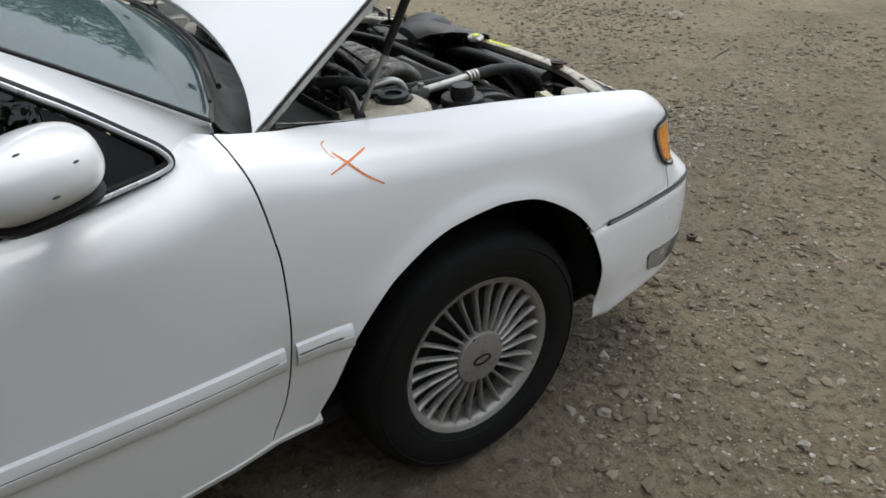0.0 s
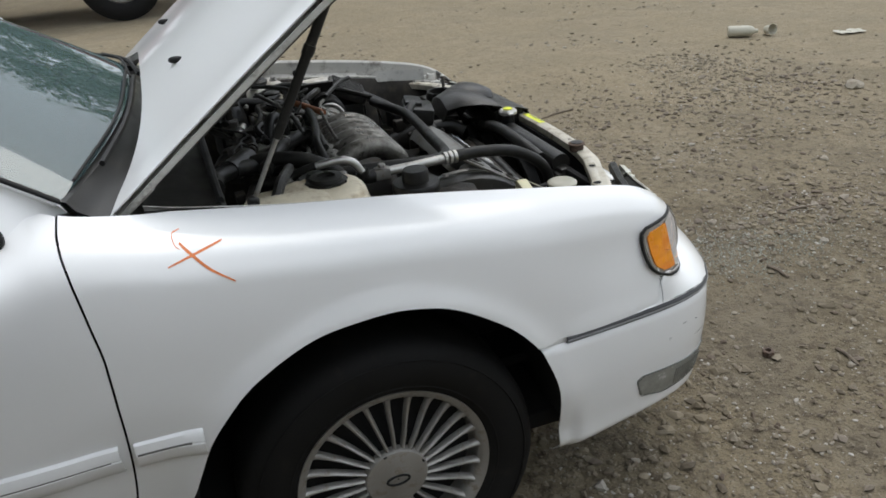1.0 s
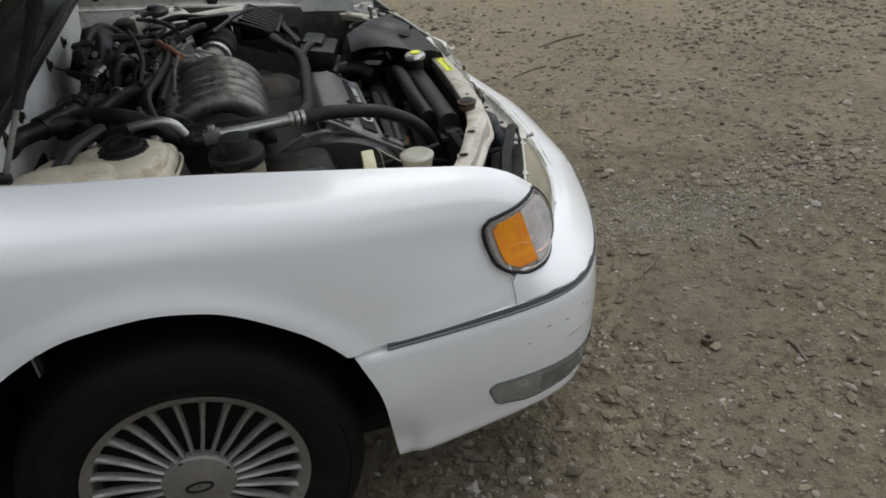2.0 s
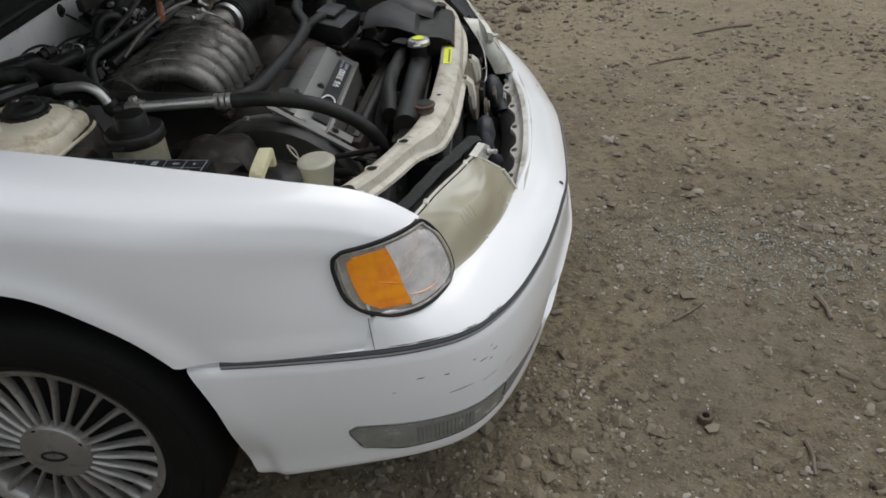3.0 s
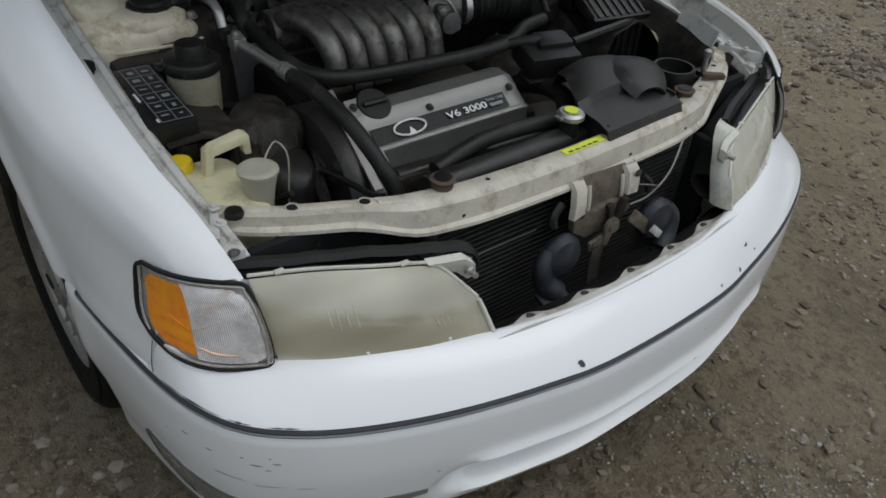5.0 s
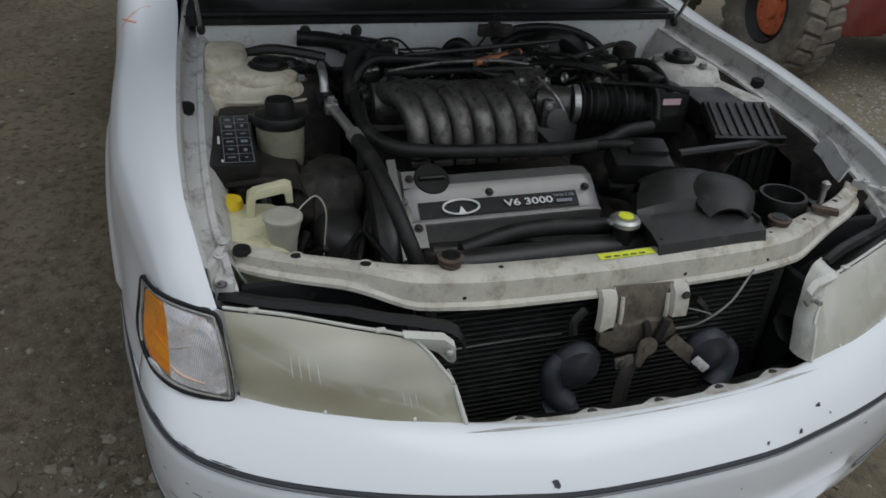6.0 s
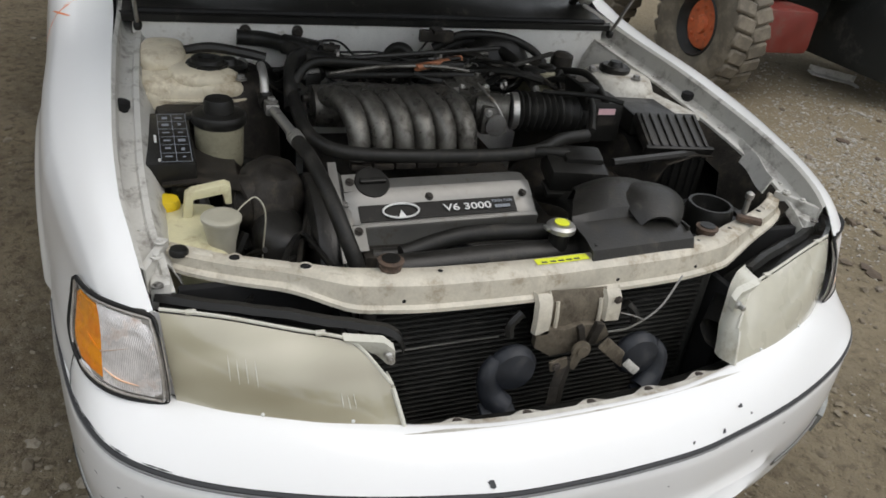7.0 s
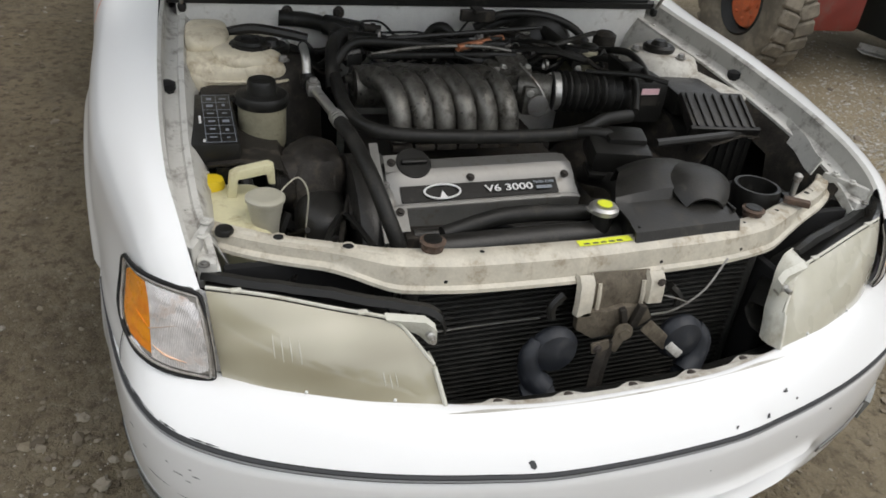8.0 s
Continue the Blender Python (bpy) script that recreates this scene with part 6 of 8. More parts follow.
# coolant reservoir
ct = part("coolant_tank", join(blob((-0.068, -0.583, 0.806), (0.130, 0.106, 0.042), 5.0, 40, 20, 0.05), blob((-0.030, -0.560, 0.842), (0.088, 0.074, 0.022), 3.0, 28, 14), blob((-0.108, -0.640, 0.850), (0.088, 0.048, 0.026), 3.5, 24, 14), blob((0.024, -0.530, 0.824), (0.044, 0.052, 0.022), 3.0, 24, 14),
                                  blob((-0.090, -0.615, 0.755), (0.115, 0.072, 0.060), 4.0, 28, 16), blob((0.020, -0.640, 0.792), (0.040, 0.046, 0.036), 3.5, 20, 12)), tank, car, "stained milky coolant reservoir")
part("tank_seam", tube([(0.050, -0.682, 0.806), (0.064, -0.60, 0.808), (0.064, -0.484, 0.812), (-0.02, -0.474, 0.812), (-0.18, -0.476, 0.81)], 0.0035, 6), tank, ct)
part("tank_rib", tube([(0.062, -0.575, 0.806), (0.040, -0.574, 0.843), (0.010, -0.572, 0.858), (-0.020, -0.571, 0.862)], 0.004, 8), tank, ct)
part("tank_rib", tube([(-0.100, -0.600, 0.862), (-0.100, -0.670, 0.862), (-0.06, -0.684, 0.842)], 0.004, 8), tank, ct)
part("tank_neck", lathe([(0.040, 0.845), (0.038, 0.862)], 24, (-0.017, -0.551, 0.0)), tank, ct)
tcp = part("tank_cap", lathe([(0.043, 0.858), (0.043, 0.868), (0.036, 0.869), (0.034, 0.876), (0.020, 0.877), (0.019, 0.871), (0.002, 0.870)], 30, (-0.017, -0.551, 0.0)), black, ct, "black screw cap")
for q in range(12):
    a = q * math.pi / 6
    part("cap_rib", box((-0.017 + 0.043 * math.cos(a), -0.551 + 0.043 * math.sin(a), 0.863), (0.004, 0.004, 0.009), 0.001, seg=1), black, tcp)
part("tank_bracket", tube([(0.13, -0.655, 0.76), (0.175, -0.655, 0.745), (0.20, -0.62, 0.735)], 0.010, 6), rust, car, "rusty bracket")

# fuse box
fm_ = Matrix.Translation((0.222, -0.644, 0.744)) @ Matrix.Rotation(radians(2), 4, "Y") @ Matrix.Rotation(radians(1.5), 4, "Z")
fb = part("fuse_box", moved(join(box((0, 0, 0.026), (0.234, 0.094, 0.050), 0.006), box((0, 0, -0.035), (0.215, 0.084, 0.08), 0.006), box((0.10, 0.02, -0.02), (0.04, 0.04, 0.05), 0.006)), fm_), black, car, "black fuse box with a printed lid")
for k in range(3):
    y = -0.0125 + k * 0.0265
    part("lid_print", moved(box((0, y, 0.0512), (0.216, 0.0010, 0.0005), 0), fm_), grey_ink, fb)
for k in range(7):
    x = -0.108 + k * 0.036
    part("lid_print", moved(box((x, 0.014, 0.0512), (0.0010, 0.053, 0.0005), 0), fm_), grey_ink, fb)
for k in range(12):
    x, y = -0.090 + (k // 2) * 0.036, 0.001 + (k % 2) * 0.0265
    part("lid_print", moved(box((x + random.uniform(-0.004, 0.004), y, 0.0512), (random.choice((0.004, 0.006, 0.011)), random.choice((0.006, 0.010, 0.013)), 0.0005), 0), fm_), grey_ink, fb)
part("lid_print", moved(box((0.008, -0.020, 0.0512), (0.034, 0.0045, 0.0005), 0), fm_), white_ink, fb)
part("lid_print", moved(box((0.100, -0.016, 0.0512), (0.012, 0.004, 0.0005), 0), fm_), white_ink, fb)
part("fuse_cable", tube([(0.32, -0.60, 0.73), (0.35, -0.585, 0.71), (0.37, -0.60, 0.66)], 0.012, 8), black, fb)

# power steering reservoir
ps = part("steering_reservoir", lathe([(0.040, 0.70), (0.047, 0.72), (0.048, 0.795), (0.050, 0.805)], 30, (0.176, -0.543, 0.004)), ps_plastic, car, "smoky power steering reservoir with black lid")
part("reservoir_lid", lathe([(0.050, 0.796), (0.053, 0.800), (0.053, 0.815), (0.050, 0.819), (0.030, 0.821), (0.0285, 0.842), (0.026, 0.847), (0.002, 0.848)], 30, (0.176, -0.543, 0.008)), black, ps, "black lid")
part("lid_tab", box((0.166, -0.597, 0.814), (0.03, 0.018, 0.008), 0.003), black, ps)
part("reservoir_hose", tube([(0.175, -0.50, 0.72), (0.16, -0.46, 0.70), (0.10, -0.43, 0.64)], 0.012, 8), hose, ps)

# washer tank
wash = Matrix.Translation((0.018, -0.007, 0.006))
wt = part("washer_tank", moved(join(blob((0.440, -0.607, 0.672), (0.108, 0.062, 0.050), 4.5, 30, 16, 0.04), box((0.46, -0.61, 0.60), (0.17, 0.11, 0.15), 0.02)), wash), washer, car, "yellowed translucent washer tank")
part("washer_cap", moved(lathe([(0.023, 0.738), (0.024, 0.752), (0.021, 0.760), (0.002, 0.761)], 24, (0.363, -0.643, -0.024)), wash), yellow, wt, "yellow washer cap")
part("washer_neck", moved(lathe([(0.020, 0.70), (0.020, 0.74)], 20, (0.363, -0.643, -0.024)), wash), washer, wt)
hd = [(-0.620, 0.700), (-0.612, 0.765), (-0.600, 0.772), (-0.545, 0.784), (-0.535, 0.779), (-0.533, 0.745), (-0.545, 0.745), (-0.549, 0.765), (-0.598, 0.755), (-0.603, 0.70)]
part("tank_handle", moved(prism(hd, 0.388, 0.412, "yz", 0.003), wash), washer, wt, "moulded handle")
part("filler_cup", moved(join(lathe([(0.020, 0.66), (0.024, 0.715), (0.028, 0.735), (0.031, 0.752), (0.0335, 0.754), (0.0335, 0.759), (0.030, 0.762), (0.020, 0.7625), (0.004, 0.761)], 28, (0.494, -0.558, 0.006))), wash), cup_plastic, wt, "milky filler cup with lid")
part("washer_lead", tube([(0.482, -0.545, 0.752), (0.455, -0.522, 0.764), (0.44, -0.500, 0.768), (0.45, -0.485, 0.74), (0.455, -0.490, 0.66), (0.46, -0.49, 0.60)], 0.0015, 6, 8), cup_plastic, wt, "thin pale lead")

# alternator, belts and pulleys by the right apron
alt = part("alternator", join(blob((0.28, -0.455, 0.685), (0.085, 0.065, 0.075), 2.6, 24, 14, 0.15), lathe([(0.05, -0.53), (0.055, -0.50), (0.055, -0.42)], 24, (0.30, 0, 0.69), "y")), grime, car, "grimy alternator with a pulley")
part("pulley", lathe([(0.045, -0.545), (0.052, -0.540), (0.046, -0.532), (0.052, -0.524), (0.03, -0.52)], 24, (0.30, 0, 0.69), "y"), dusty, alt)
part("belt_cover", blob((0.36, -0.45, 0.63), (0.09, 0.05, 0.07), 3, 20, 12, 0.1), dusty, car, "dusty black cover")
dip = part("dipstick", tube([(0.51, -0.25, 0.56), (0.520, -0.246, 0.62), (0.524, -0.244, 0.640)], 0.0025, 6), grime, car, "dipstick with a yellow ring")
part("dipstick_ring", tube([(0.524, -0.244, 0.640), (0.536, -0.240, 0.654), (0.532, -0.228, 0.662), (0.520, -0.232, 0.652), (0.524, -0.244, 0.640)], 0.0024, 6), crayon, dip, "yellow ring handle")

# hoses and pipes
ac = part("aircon_pipe", tube([(-0.022, -0.437, 0.860), (0.008, -0.440, 0.865), (0.038, -0.441, 0.866), (0.062, -0.441, 0.855), (0.077, -0.441, 0.831)], 0.0092, 12), bright, car, "bright aluminium air conditioning pipe")
part("pipe_sleeve", tube([(-0.11, -0.395, 0.80), (-0.068, -0.425, 0.843), (-0.022, -0.437, 0.860)], 0.0125, 10), hose, ac, "black hose end")
part("pipe_coupling", tube([(0.077, -0.441, 0.833), (0.084, -0.440, 0.818), (0.105, -0.437, 0.815)], 0.016, 12), black, ac, "black pipe coupling")
part("pipe_block", join(box((0.125, -0.433, 0.817), (0.036, 0.028, 0.026), 0.005), hexbolt((0.125, -0.433, 0.830), 0.009, 0.010)), steel, ac, "steel pipe block")
part("pipe_straight", tube([(0.138, -0.431, 0.818), (0.280, -0.410, 0.818)], 0.0105, 12, 5), bright, ac, "straight aluminium pipe")
for q in range(3):
    part("crimp", tube([(0.279 + q * 0.012, -0.4105 + q * 0.0015, 0.818), (0.287 + q * 0.012, -0.4095 + q * 0.0015, 0.818)], 0.0155, 14, 2), bright, ac, "crimped ferrule")
part("aircon_hose", tube([(0.312, -0.407, 0.818), (0.38, -0.396, 0.815), (0.47, -0.382, 0.795), (0.545, -0.362, 0.745), (0.58, -0.340, 0.68), (0.59, -0.33, 0.60)], 0.0145, 12, 8), hose, ac, "black air conditioning hose")
part("heater_hose", tube([(-0.16, -0.33, 0.80), (-0.05, -0.365, 0.812), (0.10, -0.378, 0.812), (0.22, -0.378, 0.808), (0.285, -0.355, 0.800), (0.315, -0.29, 0.793), (0.320, -0.15, 0.788), (0.322, 0.0, 0.788), (0.312, 0.10, 0.792), (0.27, 0.18, 0.80), (0.25, 0.25, 0.80)], 0.0145, 12, 8), hose, car, "long black water hose")
part("hose_branch", tube([(0.315, 0.085, 0.79), (0.34, 0.13, 0.80), (0.36, 0.16, 0.79), (0.40, 0.17, 0.72)], 0.012, 10), hose, car, "black hose branch")
part("top_hose", tube([(0.50, 0.12, 0.70), (0.46, 0.14, 0.72), (0.40, 0.14, 0.72), (0.33, 0.12, 0.70)], 0.020, 12), hose, car, "thick black coolant hose")
part("heater_hose", tube([(-0.20, -0.30, 0.83), (-0.14, -0.32, 0.855), (-0.06, -0.36, 0.86), (0.0, -0.375, 0.84), (0.06, -0.38, 0.79)], 0.017, 12), hose, car, "black heater hose")
part("fuel_rail", tube([(0.02, -0.30, 0.855), (0.02, -0.10, 0.86), (0.02, 0.05, 0.86)], 0.009, 10), black, car, "dark fuel rail")
part("copper_pipe", tube([(0.051, -0.102, 0.885), (0.020, -0.038, 0.888), (-0.012, 0.026, 0.890)], 0.0085, 10), copper, car, "copper red pipe")
part("wiper_motor", join(tube([(-0.208, -0.362, 0.857), (-0.160, -0.280, 0.8555)], 0.024, 16, 3), tube([(-0.160, -0.280, 0.8555), (-0.153, -0.268, 0.855)], 0.015, 12, 2)), black, car, "black wiper motor")
part("motor_label", moved(box((0, 0, 0), (0.001, 0.014, 0.020), 0), Matrix.Translation((-0.163, -0.316, 0.8675)) @ Matrix.Rotation(radians(-30), 4, "Z") @ Matrix.Rotation(radians(-25), 4, "Y")), white_ink, car)
boost = part("brake_booster", lathe([(0.03, 0.04), (0.09, 0.02), (0.105, 0.0), (0.105, -0.04), (0.06, -0.06)], 30, (-0.175, 0.19, 0.80), "x"), black, car, "black brake booster")
part("master_cylinder", join(tube([(-0.13, 0.25, 0.79), (0.0, 0.28, 0.785)], 0.022, 12, 3), lathe([(0.030, 0.80), (0.033, 0.815), (0.033, 0.852), (0.028, 0.856)], 20, (-0.050, 0.277, 0))), ps_plastic, boost, "smoky brake fluid reservoir")
part("fluid_cap", lathe([(0.024, 0.845), (0.024, 0.862), (0.018, 0.866)], 18, (-0.050, 0.277, 0.002)), black, boost)
part("dryer_can", join(lathe([(0.028, 0.80), (0.03, 0.86), (0.03, 0.885), (0.018, 0.893), (0.002, 0.893)], 22, (-0.150, 0.37, -0.02))), grime, car, "dull metal canister")
for tx, ty, k in ((-0.035, -0.520, -1), (-0.085, 0.510, 1)):
    # the right tower's dark colour holds its shade as well as its grime
    tw = part("strut_tower", join(lathe([(0.135, 0.55), (0.125, 0.72), (0.105, 0.815), (0.085, 0.838), (0.045, 0.845), (0.003, 0.846)], 36, (tx, ty, 0)), box((tx + (0.06 if k > 0 else -0.015), ty + k * 0.085, 0.785 if k > 0 else 0.77), (0.40 if k > 0 else 0.30, 0.12, 0.06), 0.025)), grime if k < 0 else paint_dirty, car, "grimy strut tower, coloured darker for the shade round it" if k < 0 else "dusty grey-white strut tower")
    part("tower_mount", lathe([(0.040, 0.842), (0.042, 0.856), (0.034, 0.862), (0.022, 0.860), (0.016, 0.872), (0.003, 0.874)], 26, (tx, ty - k * 0.013, 0)), black, tw, "black strut mount")
    for a in (0.4, 2.5, 4.6):
        part("tower_nut", join(hexbolt((tx + 0.068 * math.cos(a), ty - k * 0.008 + 0.068 * math.sin(a), 0.845), 0.009, 0.010)), steel, tw)
# wiring: cables wander over the back of the engine
rnd = random.Random(7)
for i in range(46):
    y0 = rnd.uniform(-0.36, 0.30)
    x0 = rnd.uniform(-0.20, 0.04)
    z0 = rnd.uniform(0.80, 0.878) - (0.035 if y0 > -0.02 else 0.0)
    L = rnd.uniform(0.10, 0.34) * rnd.choice((-1, 1))
    pts = [(x0, y0, z0)]
    for q in range(1, 5):
        pts.append((x0 + rnd.uniform(-0.03, 0.045) * q * 0.6, min(0.30, y0 + L * q / 4), z0 + rnd.uniform(-0.025, 0.022)))
    part("engine_cable", tube(pts, rnd.choice((0.003, 0.0045, 0.006, 0.009)), 7, 5), rnd.choice((black, hose, dusty, grime)), car)
for i in range(22):
    x0, y0 = rnd.uniform(0.30, 0.58), rnd.uniform(-0.56, -0.36)
    pts = [(x0, y0, rnd.uniform(0.58, 0.70))]
    for q in range(1, 4):
        pts.append((x0 + rnd.uniform(-0.05, 0.05) * q, y0 + rnd.uniform(-0.03, 0.03) * q, pts[-1][2] + rnd.uniform(-0.05, 0.03)))
    part("engine_cable", tube(pts, rnd.choice((0.004, 0.006, 0.010)), 7, 5), rnd.choice((black, hose, grime)), car)
for i in range(24):
    c = (rnd.uniform(-0.20, 0.02), rnd.uniform(-0.36, 0.30), rnd.uniform(0.76, 0.845))
    part("connector", box(c, (rnd.uniform(0.02, 0.05), rnd.uniform(0.02, 0.06), rnd.uniform(0.015, 0.04)), 0.004, Matrix.Rotation(rnd.uniform(-0.6, 0.6), 3, "Z")), rnd.choice((black, grime, dusty, cast)), car)
for i in range(18):
    c = (rnd.uniform(0.36, 0.56), rnd.uniform(0.14, 0.56), rnd.uniform(0.52, 0.70))
    part("connector", box(c, (rnd.uniform(0.03, 0.08), rnd.uniform(0.03, 0.08), rnd.uniform(0.03, 0.08)), 0.008, Matrix.Rotation(rnd.uniform(-0.6, 0.6), 3, "Z")), rnd.choice((black, grime, dark)), car)

# thick hoses and looms across the back
for pts, r in (([(-0.240, -0.47, 0.862), (-0.236, -0.40, 0.858), (-0.19, -0.35, 0.855), (-0.13, -0.315, 0.838), (-0.09, -0.295, 0.81)], 0.019),
               ([(-0.13, -0.36, 0.845), (-0.09, -0.28, 0.858), (-0.05, -0.20, 0.852), (0.0, -0.12, 0.845)], 0.017),
               ([(-0.10, -0.15, 0.83), (-0.09, -0.12, 0.885), (-0.07, -0.09, 0.888), (-0.05, -0.07, 0.84)], 0.013),
               ([(-0.20, 0.02, 0.86), (-0.19, 0.09, 0.898), (-0.18, 0.20, 0.90), (-0.17, 0.28, 0.875), (-0.15, 0.32, 0.84)], 0.011)):
    part("water_hose", tube(pts, r, 12, 7), hose, car, "black hose at the back of the engine")
for pts, r in (
               ([(-0.22, 0.05, 0.85), (-0.21, 0.12, 0.88), (-0.16, 0.19, 0.87), (-0.08, 0.22, 0.85), (-0.01, 0.23, 0.83)], 0.014),
               ([(-0.03, 0.256, 0.829), (0.01, 0.286, 0.851), (0.07, 0.306, 0.854), (0.15, 0.306, 0.839), (0.25, 0.262, 0.81)], 0.008),
               ([(-0.10, 0.336, 0.839), (-0.02, 0.366, 0.859), (0.05, 0.371, 0.851), (0.13, 0.356, 0.834)], 0.009),
               ([(0.02, -0.38, 0.82), (0.0, -0.33, 0.875), (0.01, -0.24, 0.882), (0.02, -0.12, 0.880), (0.02, 0.02, 0.885)], 0.010)):
    part("water_hose", tube(pts, r, 12, 7), hose, car, "black hose at the back of the engine")
part("coil_bracket", join(box((-0.185, 0.02, 0.895), (0.02, 0.09, 0.03), 0.005), box((-0.18, 0.02, 0.91), (0.05, 0.03, 0.008), 0.002)), grime, car, "dark bracket on the firewall")
part("tank_strap", tube([(-0.13, -0.60, 0.855), (-0.11, -0.54, 0.872), (-0.09, -0.47, 0.868), (-0.08, -0.42, 0.86)], 0.012, 8), dusty, car, "dusty black loom by the tank")

# loom clips, fittings and small pipes that crowd the bay
rb = random.Random(31)
for i in range(26):
    c = Vector((rb.uniform(-0.19, 0.03), rb.uniform(-0.36, 0.28), rb.uniform(0.80, 0.868)))
    d = Vector((rb.uniform(-0.3, 0.3), rb.uniform(-1, 1), rb.uniform(-0.2, 0.2))).normalized() * rb.uniform(0.012, 0.028)
    r = rb.uniform(0.005, 0.011)
    part("pipe_fitting", join(tube([c - d, c + d], r, 10, 2), tube([c - d * 0.3, c + d * 0.3], r * 1.35, 10, 2)), rb.choice((cast, bright, steel, dusty, grime)), car)
for i in range(12):
    y, x = rb.uniform(-0.30, 0.36), rb.uniform(-0.16, 0.0)
    part("hose_clip", lathe([(0.012, 0), (0.013, 0.001), (0.013, 0.007), (0.012, 0.008)], 14, (x, y, rb.uniform(0.82, 0.88)), rb.choice(("x", "y")), False), steel, car)
for pts, m_, r in (([(-0.02, -0.25, 0.882), (-0.03, -0.12, 0.890), (-0.06, 0.02, 0.893), (-0.10, 0.16, 0.893)], dusty, 0.0055),
                   ([(0.05, -0.30, 0.868), (0.045, -0.18, 0.884), (0.05, -0.05, 0.889), (0.07, 0.02, 0.886)], cast, 0.0045),
                   ([(0.04, 0.08, 0.87), (0.01, 0.16, 0.885), (-0.04, 0.24, 0.888), (-0.10, 0.31, 0.882)], dusty, 0.0065),
                   ([(0.10, 0.20, 0.85), (0.16, 0.30, 0.862), (0.20, 0.36, 0.858)], black, 0.006)):
    part("small_pipe", tube(pts, r, 8, 6), m_, car, "thin pipe over the engine")

# ---- wheels ----
def wheel(at, flip):
    """A wheel with its face towards -y for flip 1."""
    R = 0.318
    w = thing("road_wheel", "", "")
    w.parent = car
    w.location = at
    w.rotation_euler = (0, 0, (math.pi if flip < 0 else 0) + (radians(3.5) if at[0] > -1 else 0))
    tyre = [(0.198, -0.072), (0.205, -0.086), (0.225, -0.098), (0.250, -0.103), (0.275, -0.102), (0.296, -0.095), (0.309, -0.082), (0.316, -0.060), (R, 0.0), (0.316, 0.060), (0.309, 0.082), (0.275, 0.102), (0.225, 0.098), (0.200, 0.08)]
    ty = part("tyre", lathe(tyre, 72, (0, 0, 0), "y", False), rubber, w, "dull black tyre")
    part("sidewall_rib", join(lathe([(0.283, -0.1003), (0.285, -0.1025), (0.287, -0.1003)], 72, (0, 0, 0), "y", False), lathe([(0.222, -0.0968), (0.224, -0.0990), (0.226, -0.0975)], 72, (0, 0, 0), "y", False)), rubber, ty)
    rim = [(0.176, 0.09), (0.182, -0.030), (0.186, -0.072), (0.190, -0.082), (0.197, -0.086), (0.2065, -0.090), (0.2075, -0.085), (0.203, -0.072)]
    rm = part("rim", lathe(rim, 72, (0, 0, 0), "y", False), alloy, w, "dull alloy rim")
    # a black dish stands in for the shaded space between the spokes
    part("rim_shade_dish", lathe([(0.184, -0.030), (0.06, -0.012), (0.002, -0.010)], 48, (0, 0, 0), "y", False), dark, rm, "black dish painted for the shade behind the spokes")
    n = 25
    prof = [(0.064, -0.083, 0.0038), (0.10, -0.080, 0.0042), (0.13, -0.075, 0.0048), (0.16, -0.073, 0.0056), (0.180, -0.0745, 0.0066), (0.190, -0.078, 0.0085)]
    rows = []
    for r, h, half in prof:
        c = 0.055 * math.sin((r - 0.064) / 0.126 * 1.5)
        row = []
        for s, d in ((-1, 0.011), (-0.95, 0.002), (-0.5, -0.0035), (0.0, -0.0048), (0.5, -0.0035), (0.95, 0.002), (1, 0.011)):
            a = c + s * half / r
            row.append((r * math.cos(a), h + d, r * math.sin(a)))
        rows.append(row)
    base = grid(rows)
    first = None
    for k in range(n):
        if first is None:
            first = part("spoke", base, alloy, rm)
            sp = first
        else:
            sp = new("spoke", first.data)
            sp.parent = rm
        sp.rotation_euler = (0, 2 * math.pi * k / n, 0)
    cap = part("hub_cap", lathe([(0.067, -0.070), (0.068, -0.086), (0.065, -0.0915), (0.045, -0.0950), (0.002, -0.0965)], 40, (0, 0, 0), "y", False), alloy, rm, "satin hub cap with a dark badge")
    oval = [(0.024 * math.cos(a), -0.0970, 0.011 * math.sin(a) - 0.002) for a in (line(0, 2 * math.pi, i / 20) for i in range(21))]
    part("hub_badge", tube(oval, 0.0026, 6, 1), dark, rm, "plain dark badge shape")
    for a in (1.9, -1.7, 0.4):
        part("cap_notch", box((0.063 * math.cos(a), -0.090, 0.063 * math.sin(a)), (0.008, 0.006, 0.004), 0.001, Matrix.Rotation(-a + math.pi / 2, 3, "Y")), dark, rm)
    return w


for x, y, f in ((0.0, -0.765, 1), (-2.70, -0.930, 1)):
    wheel((x, y, 0.311), f)
    wheel(tuple(across((x, y, 0.311))), -f)
